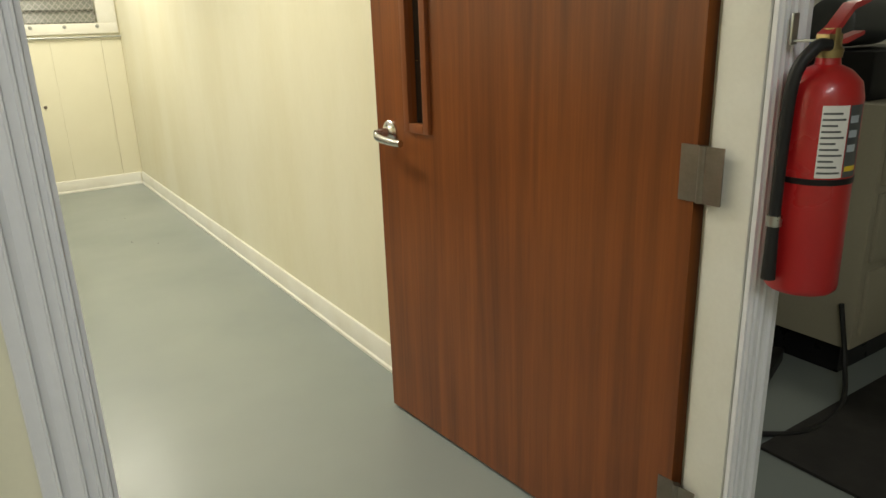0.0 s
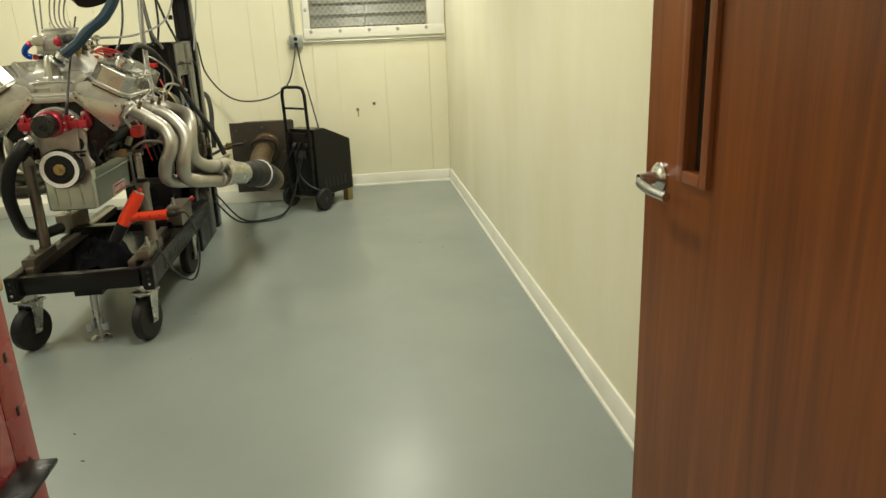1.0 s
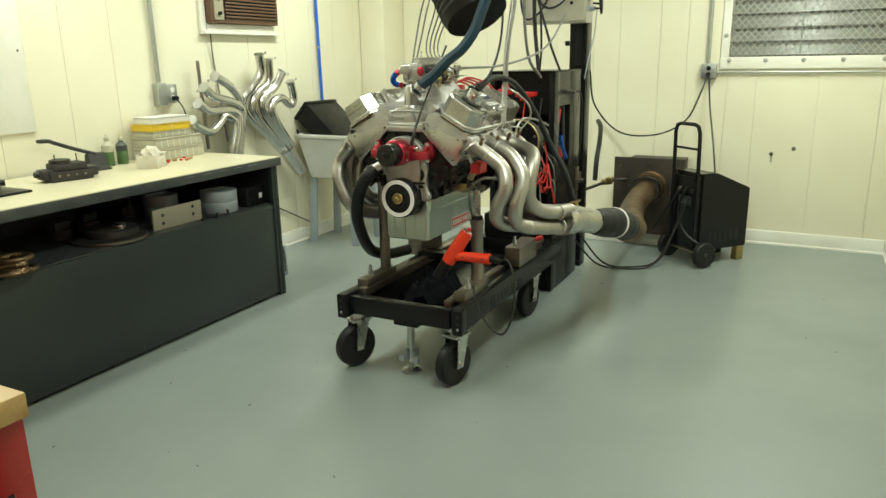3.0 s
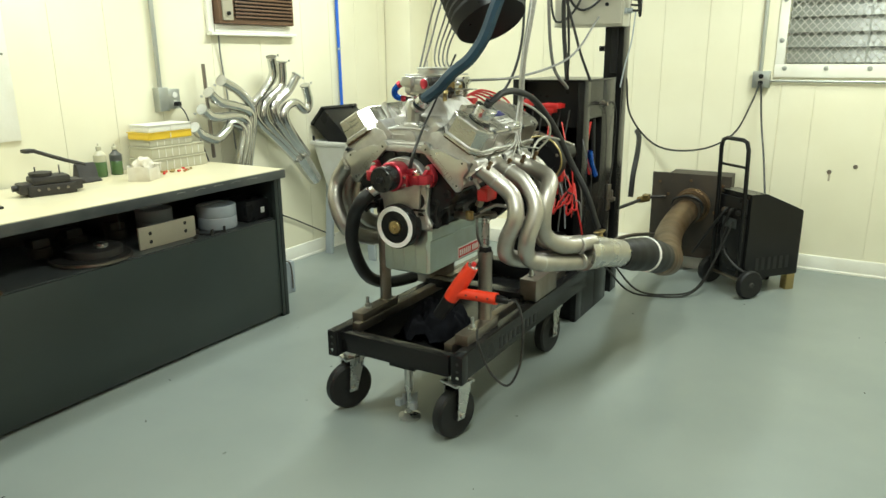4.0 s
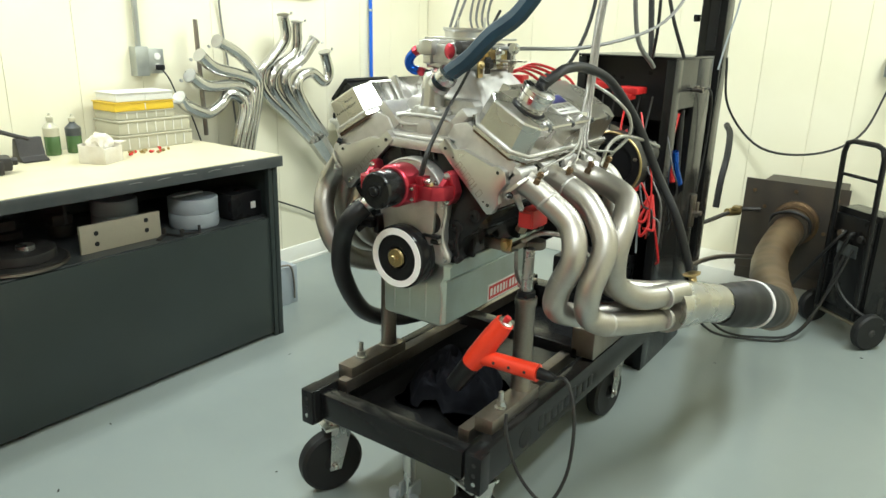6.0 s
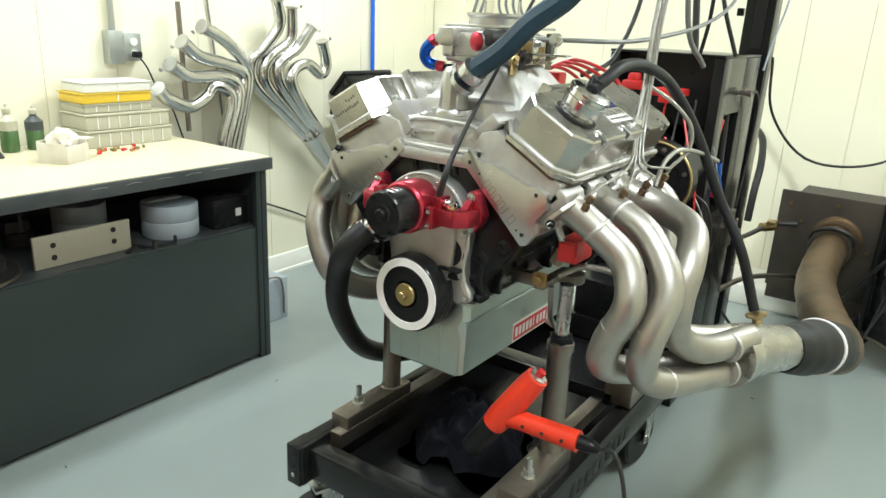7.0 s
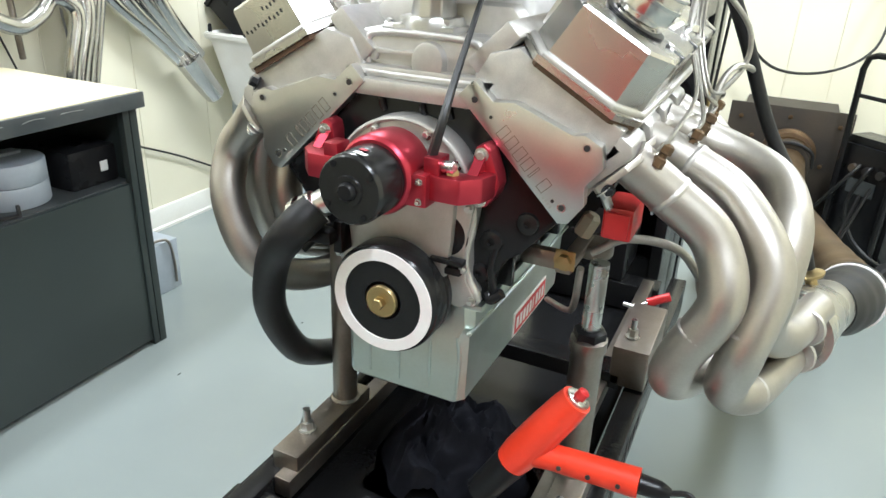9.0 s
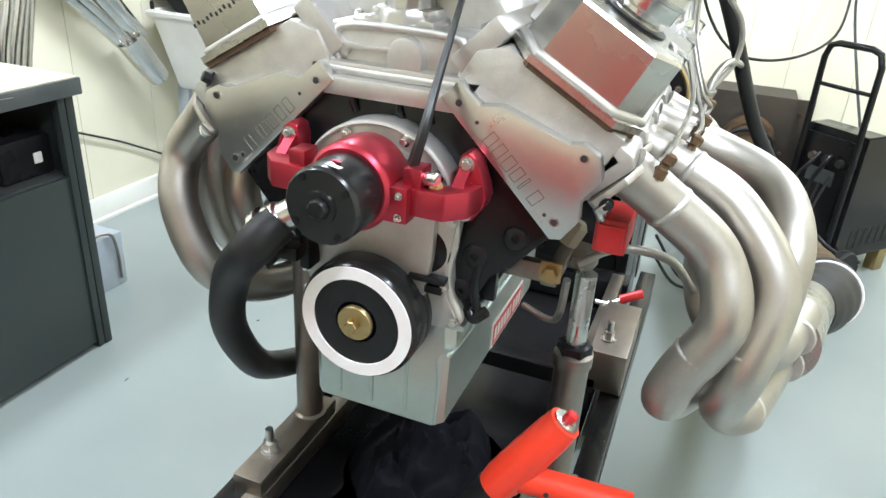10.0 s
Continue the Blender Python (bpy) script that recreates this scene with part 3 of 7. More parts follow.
# lower radiator hose, looping from the pump down past the pan
LOOP = [(-0.115, -0.07, 0.924), (-0.14, -0.098, 0.89), (-0.204, -0.062, 0.816), (-0.253, -0.015, 0.698), (-0.283, 0.079, 0.564), (-0.31, 0.19, 0.479), (-0.295, 0.308, 0.437), (-0.255, 0.438, 0.431)]
hose = part("radiator_hose", tube(LOOP, 0.027, 18), M_RUBBER, engine, "thick black rubber hose")
part("hose_clamp", lathe([(0.029, 0), (0.029, 0.012)], (-0.132, -0.07, 0.912), (-0.75, -0.1, -0.6), 24), M_ZINC, hose)

# oil pan
def pan_body():
    bm = bmesh.new()
    rings = []
    for z, x0, x1, y0, y1 in ((0.612, -0.098, 0.095, 0.0, 0.47), (0.618, -0.106, 0.102, -0.006, 0.48), (0.735, -0.108, 0.104, -0.006, 0.49), (0.752, -0.098, 0.11, 0.0, 0.5), (0.79, -0.098, 0.108, 0.0, 0.5)):
        rings.append([bm.verts.new(c) for c in ((x0 + 0.012, y0, z), (x1 - 0.012, y0, z), (x1, y0 + 0.014, z), (x1, y1, z), (x0, y1, z), (x0, y0 + 0.012, z))])
    for a, b in zip(rings, rings[1:]):
        for k in range(6):
            bm.faces.new((a[k], a[(k + 1) % 6], b[(k + 1) % 6], b[k]))
    bm.faces.new(rings[0][::-1])
    bm.faces.new(rings[-1])
    bmesh.ops.recalc_face_normals(bm, faces=bm.faces[:])
    return bm


pan = part("oil_pan", pan_body(), M_PAN, engine, "zinc plated fabricated oil pan", 25)
part("pan_flange", cuboid((-0.125, -0.004, 0.786), (0.125, 0.505, 0.795), 0.002), M_PAN, pan)
part("pan_bead", tube([(0.104, 0.0, 0.742), (0.109, 0.02, 0.744), (0.112, 0.25, 0.744), (0.11, 0.5, 0.744)], 0.0035, 8), M_PAN, pan)
for x in (-0.062, -0.01, 0.045):
    part("pan_rib", tube([(x, -0.005, 0.63), (x, -0.0065, 0.68), (x, -0.005, 0.728)], 0.003, 8), M_PAN, pan)
part("corner_weld", tube([(0.09, -0.004, 0.735), (0.094, -0.003, 0.69), (0.091, -0.003, 0.62)], 0.004, 8), M_PAN, pan)
plate_label = part("pan_label", cuboid((0.1025, 0.218, 0.622), (0.105, 0.40, 0.67)), M_PAPER, pan, "white and red maker's label")
part("label_panel", cuboid((0.1049, 0.223, 0.626), (0.1057, 0.395, 0.666)), M_REDLAB, plate_label)
for k in range(9):
    y = 0.23 + k * 0.018
    part("label_bar", cuboid((0.1055, y, 0.634), (0.1061, y + (0.006 if k == 5 else 0.0115), 0.658)), M_PAPER, plate_label)

# heads, gaskets and rocker covers
def rocker_cover():
    """A welded box with a flanged rail, clipped corners and a sloping outer side."""
    bm = bmesh.new()
    rings = []
    for v, u0, u1, y0, y1, c, e in ((0.389, -0.172, 0.016, -0.012, 0.506, 0.03, 0.036), (0.398, -0.172, 0.016, -0.012, 0.506, 0.03, 0.036), (0.4, -0.162, 0.007, -0.003, 0.498, 0.03, 0.034),
                                    (0.474, -0.155, 0.003, -0.006, 0.494, 0.03, 0.032), (0.478, -0.152, 0.0, -0.003, 0.491, 0.029, 0.031)):
        rings.append([bm.verts.new(p) for p in ((u0 + e, v, y0), (u1 - c, v, y0), (u1, v, y0 + c * 1.35), (u1, v, y1 - c), (u1 - c, v, y1), (u0 + e, v, y1), (u0, v, y1 - e), (u0, v, y0 + e * 1.2))])
    for a, b in zip(rings, rings[1:]):
        for k in range(8):
            bm.faces.new((a[k], a[(k + 1) % 8], b[(k + 1) % 8], b[k]))
    bm.faces.new(rings[0][::-1])
    bm.faces.new(rings[-1])
    return bm


LEAN15 = Matrix.Translation((-0.006, 0.404, 0.013)) @ Matrix.Rotation(radians(15), 4, "Z") @ Matrix.Translation((0.01, -0.397, 0))


def covered(bm, side):
    """As banked(), for what belongs to the rocker cover, whose rail leans against the deck."""
    bm.transform(LEAN15)
    return banked(bm, side)


PORTS = [0.055, 0.172, 0.289, 0.406]
for side in (1, -1):
    head = part("cylinder_head", banked(prism([(-0.152, 0.262), (0.052, 0.262), (0.06, 0.275), (0.052, 0.3), (0.03, 0.318), (0.024, 0.364), (0.014, 0.396), (-0.15, 0.354), (-0.17, 0.32), (-0.162, 0.29)], 0.012, 0.515, None, 0.003), side), M_ALU, engine, "bare cast aluminium cylinder head", 30)
    for y in PORTS:
        part("exhaust_port", banked(prism([(0.005, 0.308), (0.046, 0.306), (0.0475, 0.384), (0.034, 0.392), (0.005, 0.386)], y - 0.042, y + 0.042, None, 0.004), side), M_ALU, head)
    plate = prism([(-0.156, 0.257), (0.058, 0.257), (0.066, 0.268), (0.06, 0.3), (0.04, 0.318), (0.036, 0.352), (0.012, 0.368), (-0.012, 0.36), (-0.02, 0.348), (-0.10, 0.312), (-0.118, 0.29), (-0.156, 0.288)], -0.006, 0.014, None, 0.002)
    face = part("machined_end", banked(plate, side), M_MILL, head, "machined aluminium end face")
    for u, v in ((0.044, 0.276), (0.002, 0.352), (-0.136, 0.272), (0.03, 0.272), (-0.105, 0.275)):
        r = 0.0042 if (u, v) in ((0.044, 0.276), (0.002, 0.352), (-0.136, 0.272)) else 0.0024
        part("hole_rim", banked(lathe([(r * 1.5, -0.0068), (r * 1.5, -0.0062), (r, -0.006)], (u, v, 0), (0, 0, 1), 16), side), M_ZINC, face)
        # Solid dark plug, coloured as the shade down the hole.
        part("tapped_hole", banked(lathe([(r, -0.0075), (r, -0.006), (r * 0.7, -0.006), (r * 0.65, -0.001), (0.001, -0.001)], (u, v, 0), (0, 0, 1), 16), side), M_DKBLOCK, face)
    for k, w in enumerate((0.0115, 0.0115, 0.013, 0.0115, 0.004, 0.0125)):
        u, e = -0.085 + k * 0.0172, 0.0011
        loop = [((u, 0.2655), (u + w, 0.2666)), ((u, 0.2844), (u + w, 0.2855)), ((u, 0.2666), (u + e, 0.2844)), ((u + w - e, 0.2666), (u + w, 0.2844))]
        part("name_bar", banked(joined(*[cuboid((p[0], p[1], -0.0064), (q_[0], q_[1], -0.0058)) for p, q_ in loop]), side), M_BARE, face, "worn engraved lettering as plain outlined bars" if not k else "")
    for k in range(4):
        part("casting_mark", banked(cuboid((0.018 + k * 0.005, 0.262, -0.0063), (0.021 + k * 0.005, 0.266, -0.0058)), side), M_ALU, face)
    part("gasket", covered(prism([(-0.132, -0.008), (-0.016, -0.008), (0.012, 0.028), (0.012, 0.503), (-0.168, 0.503), (-0.168, 0.034)], 0.3815, 0.3885, Matrix(((1, 0, 0, 0), (0, 0, 1, 0), (0, 1, 0, 0), (0, 0, 0, 1)))), side), M_GASKET, head, "brown cork rocker gasket")
    rocker = part("rocker_cover", covered(rocker_cover(), side), M_SHEET, engine, "fabricated sheet aluminium rocker cover", 20)
    part("weld_bead", covered(tube([(-0.164, 0.4, 0.45), (-0.164, 0.401, 0.038), (-0.13, 0.401, -0.005), (-0.024, 0.401, -0.005), (0.009, 0.401, 0.037), (0.01, 0.401, 0.48)], 0.0055, 10, smooth=False), side), M_ALU, rocker)
    part("side_bulge", covered(cuboid((-0.178, 0.4, 0.115), (-0.15, 0.476, 0.46), 0.006), side), M_SHEET, rocker)
    part("seam_strip", covered(cuboid((-0.181, 0.399, 0.112), (-0.16, 0.4795, 0.124), 0.003), side), M_MILL, rocker)
    for y in (0.08, 0.205, 0.32, 0.43):
        part("bolt_pocket", covered(tube([(0.004, 0.466, y - 0.009), (-0.014, 0.4785, y - 0.0085), (-0.021, 0.479, y), (-0.014, 0.4785, y + 0.0085), (0.004, 0.466, y + 0.009)], 0.0028, 6, 4), side), M_MILL, rocker)
        # Dark block stands for the shade within the bolt pocket.
        part("bolt_shade", covered(cuboid((-0.013, 0.466, y - 0.006), (0.0045, 0.4792, y + 0.006), 0.002), side), M_GREYDK, rocker)
    flange = part("header_flange", banked(joined(*[prism([(0.318, y - 0.044), (0.326, y - 0.055), (0.344, y - 0.057), (0.372, y - 0.05), (0.39, y - 0.03), (0.39, y + 0.03), (0.372, y + 0.05), (0.344, y + 0.057), (0.326, y + 0.055), (0.318, y + 0.044)], 0, 0.009,
                         Matrix(((0, 0, 1, 0.048), (1, 0, 0, 0), (0, 1, 0, 0), (0, 0, 0, 1))), 0.0015) for y in PORTS]), side), M_STEEL, engine, "laser cut steel header flange")
    for y in (0.0, 0.113, 0.23, 0.347, 0.46):
        bolt(flange, bank(side) @ Vector((0.058, 0.333, y)), bank(side).to_3x3() @ Vector((1, 0, 0)), 0.0075, 0.009)
    # Solid black blocks stand for the shaded recesses round the plugs.
    for y in (0.012, 0.113, 0.23, 0.347, 0.464):
        part("plug_recess_shade", banked(joined(cuboid((0.012, 0.352, y + 0.001), (0.034, 0.379, y + 0.026), 0.004), lathe([(0.009, 0), (0.009, 0.008), (0.005, 0.009), (0.004, 0.004)], (0.03, 0.372, y + 0.0135), (0.75, 0.65, 0), 10)), side), M_BLACKM, head)
    for y in PORTS:
        part("spark_plug", banked(lathe([(0.011, 0), (0.011, 0.012), (0.008, 0.014), (0.007, 0.045), (0.004, 0.05)], (0.05, 0.305, y + 0.03), (0.85, -0.3, 0.1), 10), side), M_ZINC, head)

bolt(engine, (0.282, 0.0, 1.003), (0.5, -0.8, -0.2), 0.0065, 0.006, M_BLACKM, "end_bolt")
bolt(engine, (-0.272, 0.01, 1.07), (-0.6, -0.6, 0.5), 0.008, 0.011, M_BLACKM, "end_bolt")

# breather on the outer rocker cover
B = bank(1)
bp, bd = B @ LEAN15 @ Vector((-0.075, 0.478, 0.085)), (B @ LEAN15).to_3x3() @ Vector((0, 1, 0))
breather = part("breather", lathe([(0.03, 0), (0.036, 0.002), (0.036, 0.006), (0.03, 0.009), (0.03, 0.014), (0.040, 0.016), (0.0405, 0.02), (0.0405, 0.054), (0.039, 0.058), (0.03, 0.062), (0.008, 0.063)], bp, bd, 40), M_CHROME, engine, "chrome breather cap")
part("breather_seat", lathe([(0.044, 0.0), (0.044, 0.003), (0.03, 0.005)], bp, bd, 36), M_BLACKM, breather)
part("breather_band", lathe([(0.0405, 0.034), (0.0432, 0.035), (0.0432, 0.039), (0.0405, 0.04)], bp, bd, 40), M_CHROME, breather)
part("breather_band", lathe([(0.0405, 0.05), (0.0428, 0.051), (0.0428, 0.054), (0.04, 0.056)], bp, bd, 40), M_CHROME, breather)
part("hose_spigot", lathe([(0.016, 0.06), (0.016, 0.082), (0.0145, 0.084)], bp, bd, 18), M_BLACKM, breather)
sticker = part("sticker", covered(cuboid((-0.112, 0.4782, 0.195), (-0.035, 0.4792, 0.305)), 1), M_PAPER, engine, "white and navy printed sticker")
part("sticker_panel", covered(cuboid((-0.11, 0.4791, 0.197), (-0.078, 0.4797, 0.302)), 1), M_NAVY, sticker)
for k in range(5):
    part("sticker_bar", covered(cuboid((-0.072, 0.4791, 0.2 + 0.0205 * k), (-0.056, 0.4797, 0.215 + 0.0205 * k)), 1), M_ZINC, sticker)
part("sticker_bar", covered(cuboid((-0.048, 0.4791, 0.2), (-0.043, 0.4797, 0.3)), 1), M_ZINC, sticker)

# handwriting on the far rocker cover, as plain strokes
def stroke(u0, u1, v):
    """A flat pen stroke lying on the slanted front face of the cover."""
    bm = bmesh.new()
    at = lambda w: -0.0028 - (w - 0.4) * 0.04
    q4 = [(u0, v, at(v)), (u1, v + 0.001, at(v + 0.001)), (u1, v + 0.0065, at(v + 0.0065)), (u0, v + 0.0055, at(v + 0.0055))]
    lo, hi = [bm.verts.new(c) for c in q4], [bm.verts.new((c[0], c[1], c[2] - 0.0006)) for c in q4]
    bm.faces.new(lo)
    bm.faces.new(hi)
    for k in range(4):
        bm.faces.new((lo[k], lo[(k + 1) % 4], hi[(k + 1) % 4], hi[k]))
    return bm


note = part("marker_strokes", covered(joined(*[stroke(-0.104 + 0.0082 * k - 0.004 * r_, -0.1005 + 0.0082 * k - 0.004 * r_, 0.452 - 0.017 * r_ - 0.0012 * (k % 3)) for r_, n in ((0, 4), (1, 11)) for k in range(n)]), -1), M_INK, engine, "black handwriting as plain strokes")

# intake manifold, water neck
intake = part("intake_manifold", joined(
    xz_prism([(-0.112, 1.095), (0.112, 1.095), (0.14, 1.128), (0.135, 1.145), (0.108, 1.165), (-0.108, 1.165), (-0.135, 1.145), (-0.14, 1.128)], 0.03, 0.14, 0.007),
    xz_prism([(-0.10, 1.088), (0.10, 1.088), (0.118, 1.112), (0.118, 1.12), (-0.118, 1.12), (-0.118, 1.112)], 0.012, 0.06, 0.005),
    xz_prism([(-0.16, 1.14), (0.16, 1.14), (0.1, 1.205), (-0.1, 1.205)], 0.1, 0.5, 0.01)), M_ALU, engine, "cast aluminium intake manifold")


def tower(z0, z1, a, b, y0, y1):
    bm = bmesh.new()
    low = [bm.verts.new((x, y, z0)) for x, y in ((-a, y0), (a, y0), (a, y1), (-a, y1))]
    mid = [bm.verts.new((x, y, (z0 + z1) / 2)) for x, y in ((-a * 0.66 - b * 0.34, y0 + 0.06), (a * 0.66 + b * 0.34, y0 + 0.06), (a * 0.66 + b * 0.34, y1 - 0.05), (-a * 0.66 - b * 0.34, y1 - 0.05))]
    top = [bm.verts.new((x, y, z1)) for x, y in ((-b, 0.145), (b, 0.145), (b, 0.32), (-b, 0.32))]
    for p, q in ((low, mid), (mid, top)):
        for k in range(4):
            bm.faces.new((p[k], p[(k + 1) % 4], q[(k + 1) % 4], q[k]))
    bm.faces.new(low[::-1])
    bm.faces.new(top)
    bmesh.ops.recalc_face_normals(bm, faces=bm.faces[:])
    bmesh.ops.bevel(bm, geom=bm.edges[:], offset=0.012, segments=3, affect="EDGES", profile=0.5)
    return bm


part("plenum", tower(1.14, 1.278, 0.135, 0.075, 0.085, 0.45), M_ALU, intake)
part("casting_web", xz_prism([(-0.008, 1.112)] + [(0.014 + 0.024 * math.cos(radians(a)), 1.132 + 0.026 * math.sin(radians(a))) for a in range(180, -1, -20)] + [(0.036, 1.112)], 0.014, 0.05, 0.004), M_ALU, intake)
part("front_rail", xz_prism([(-0.1, 1.08), (0.1, 1.08), (0.108, 1.094), (0.098, 1.104), (-0.098, 1.104), (-0.108, 1.094)], -0.004, 0.03, 0.005), M_ALU, intake)
part("pocket_rim", tube([(-0.125, 0.03, 1.13), (-0.09, 0.022, 1.118), (-0.075, 0.016, 1.11), (0.08, 0.016, 1.11), (0.095, 0.022, 1.118), (0.128, 0.03, 1.13)], 0.006, 10), M_ALU, intake)
part("pocket_rim", tube([(-0.082, 0.028, 1.112), (-0.086, 0.028, 1.15), (-0.06, 0.03, 1.163), (0.06, 0.03, 1.163), (0.088, 0.028, 1.15), (0.084, 0.028, 1.112)], 0.005, 10), M_ALU, intake)
for x in (-0.104, 0.106):
    part("bolt_ear", lathe([(0.02, -0.03), (0.02, -0.002), (0.017, 0.0), (0.004, 0.0)], (x, 0.046, 1.152), (0, -0.45, 0.89), 20), M_ALU, intake)
part("top_boss", lathe([(0.017, 0), (0.017, 0.006), (0.013, 0.009), (0.004, 0.009)], (-0.062, 0.06, 1.163), (0, 0, 1), 20), M_ALU, intake)
part("casting_web", xz_prism([(-0.08, 1.125), (-0.075, 1.142), (0.0, 1.142), (0.0, 1.136), (-0.068, 1.134), (-0.07, 1.125)], 0.023, 0.04, 0.002), M_ALU, intake)
for side in (1, -1):
    part("intake_flange", banked(cuboid((-0.186, 0.285, 0.018), (-0.158, 0.362, 0.5), 0.004), side), M_ALU, intake)
for x, y, z in ((-0.104, 0.046, 1.152), (0.106, 0.046, 1.152), (-0.09, 0.1, 1.163), (0.09, 0.1, 1.163)):
    bolt(intake, (x, y, z), (0, -0.45, 0.89), 0.008, 0.009)
neck = part("water_neck", lathe([(0.046, 0), (0.046, 0.014), (0.042, 0.022), (0.032, 0.022), (0.029, 0.065), (0.026, 0.098), (0.02, 0.108)], (-0.01, 0.082, 1.163), (0, 0, 1), 36, 3, 0.0016), M_MILL, engine, "machined water neck")
part("neck_flange", joined(cuboid((-0.058, 0.045, 1.163), (0.038, 0.119, 1.175), 0.005), cuboid((-0.05, 0.05, 1.175), (0.03, 0.114, 1.186), 0.006)), M_MILL, neck)
part("neck_outlet", lathe([(0.018, 0), (0.018, 0.03)], (-0.01, 0.082, 1.25), (0.75, -0.25, 0.55), 20), M_MILL, neck)
part("neck_clip", tube([(-0.028, 0.075, 1.25), (-0.012, 0.07, 1.268), (0.012, 0.068, 1.268), (0.02, 0.07, 1.25)], 0.006, 8), M_ZINC, neck)

# carburettor
carb = part("carburettor", joined(
    cuboid((-0.085, 0.15, 1.278), (0.085, 0.318, 1.296), 0.004), cuboid((-0.075, 0.165, 1.296), (0.075, 0.30, 1.345), 0.008),
    lathe([(0.066, 0), (0.068, 0.03), (0.074, 0.036), (0.074, 0.041), (0.05, 0.041)], (0, 0.232, 1.342), (0, 0, 1), 40)), M_MILL, engine, "machined four barrel carburettor")
for y0, y1 in ((0.118, 0.164), (0.302, 0.348)):
    part("float_bowl", joined(cuboid((-0.062, y0, 1.292), (0.062, y1, 1.342), 0.008), cuboid((-0.05, y0 + 0.01, 1.34), (0.02, y1 - 0.01, 1.352), 0.004)), M_ALU, carb)
    for x in (-0.048, 0.048):
        bolt(carb, (x, y0 if y0 < 0.2 else y1, 1.302), (0, -1 if y0 < 0.2 else 1, 0), 0.005, 0.006, M_BRASS)
part("metering_plate", cuboid((-0.07, 0.160, 1.288), (0.07, 0.168, 1.345), 0.002), M_REDANO, carb)
part("fuel_fitting", joined(cuboid((-0.075, 0.098, 1.312), (-0.03, 0.135, 1.352), 0.008), cuboid((-0.088, 0.106, 1.318), (-0.072, 0.13, 1.338), 0.005), cuboid((-0.066, 0.108, 1.29), (-0.04, 0.13, 1.314), 0.004)), M_MILL, carb)
part("fitting_nut", lathe([(0.012, 0), (0.014, 0.004), (0.014, 0.014), (0.012, 0.018)], (-0.086, 0.118, 1.326), (-0.8, -0.1, -0.5), 6), M_REDANO, carb, "red anodised hose nut")
part("fitting_nut", lathe([(0.011, 0), (0.013, 0.004), (0.013, 0.014), (0.011, 0.018)], (-0.098, 0.135, 1.268), (0.9, 0.3, -0.15), 6), M_REDANO, carb, "red anodised hose nut")
part("fuel_line", tube([(-0.08, 0.14, 1.265), (-0.03, 0.16, 1.262), (0.03, 0.17, 1.27)], 0.008, 8), M_RUBBER, carb)
part("choke_drum", lathe([(0.019, 0), (0.02, 0.003), (0.02, 0.04)], (0.028, 0.1, 1.325), (0.25, 0.95, 0), 20), M_MILL, carb)
part("choke_drum", lathe([(0.004, -0.002), (0.014, -0.002), (0.017, 0.0), (0.017, 0.05)], (0.052, 0.1, 1.334), (0.25, 0.95, 0), 20), M_DKBLOCK, carb)
part("main_plate", cuboid((-0.085, 0.14, 1.352), (0.09, 0.33, 1.358), 0.002), M_MILL, carb)
for k, (x, y, z, r, l, m) in enumerate(((0.1, 0.17, 1.30, 0.012, 0.03, M_DKBLOCK), (0.112, 0.2, 1.325, 0.008, 0.04, M_ZINC), (0.098, 0.235, 1.31, 0.014, 0.012, M_BRASS), (0.118, 0.25, 1.335, 0.007, 0.03, M_DKBLOCK), (0.105, 0.28, 1.30, 0.01, 0.03, M_BARE), (0.09, 0.15, 1.29, 0.009, 0.02, M_BRASS))):
    part("linkage_piece", joined(lathe([(r, 0), (r, l * 0.4), (r * 0.6, l * 0.45), (r * 0.6, l)], (x, y, z), (0.7, -0.6, 0.3 * (k % 3 - 1)), 10), cuboid((x - 0.003, y - 0.012, z - 0.03), (x + 0.001, y + 0.012, z + 0.012), 0.001)), m, carb)
part("return_spring", tube([(0.105 + 0.005 * math.cos(a * 1.6), 0.2 + 0.004 * a, 1.288 + 0.005 * math.sin(a * 1.6)) for a in range(26)], 0.0013, 6, 2), M_ZINC, carb)
part("fuel_elbow", tube([(-0.098, 0.116, 1.318), (-0.116, 0.118, 1.302), (-0.122, 0.122, 1.285), (-0.114, 0.128, 1.272), (-0.1, 0.134, 1.268)], 0.0125, 14), M_BLUEANO, carb, "blue anodised fuel line elbow")
part("red_fitting", lathe([(0.0195, 0), (0.0195, 0.004), (0.016, 0.007), (0.008, 0.008)], (0.028, 0.1, 1.325), (-0.25, -0.95, 0), 12), M_REDANO, carb)
for x in (-0.04, 0.045):
    part("air_horn_stud", tube([(x, 0.232, 1.38), (x, 0.232, 1.41)], 0.003, 8, smooth=False), M_ZINC, carb)
part("throttle_plate", joined(cuboid((0.085, 0.19, 1.302), (0.19, 0.215, 1.306), 0.001), cuboid((0.15, 0.197, 1.302), (0.158, 0.208, 1.33)), lathe([(0.014, 0), (0.014, 0.01)], (0.155, 0.2, 1.335), (0, 1, 0), 14)), M_ZINC, carb)
part("throttle_linkage", joined(cuboid((0.076, 0.17, 1.285), (0.084, 0.30, 1.335), 0.002), lathe([(0.012, 0), (0.012, 0.014)], (0.08, 0.19, 1.31), (1, 0, 0), 12), lathe([(0.009, 0), (0.009, 0.02)], (0.08, 0.27, 1.325), (1, 0, 0), 10)), M_BRASS, carb)
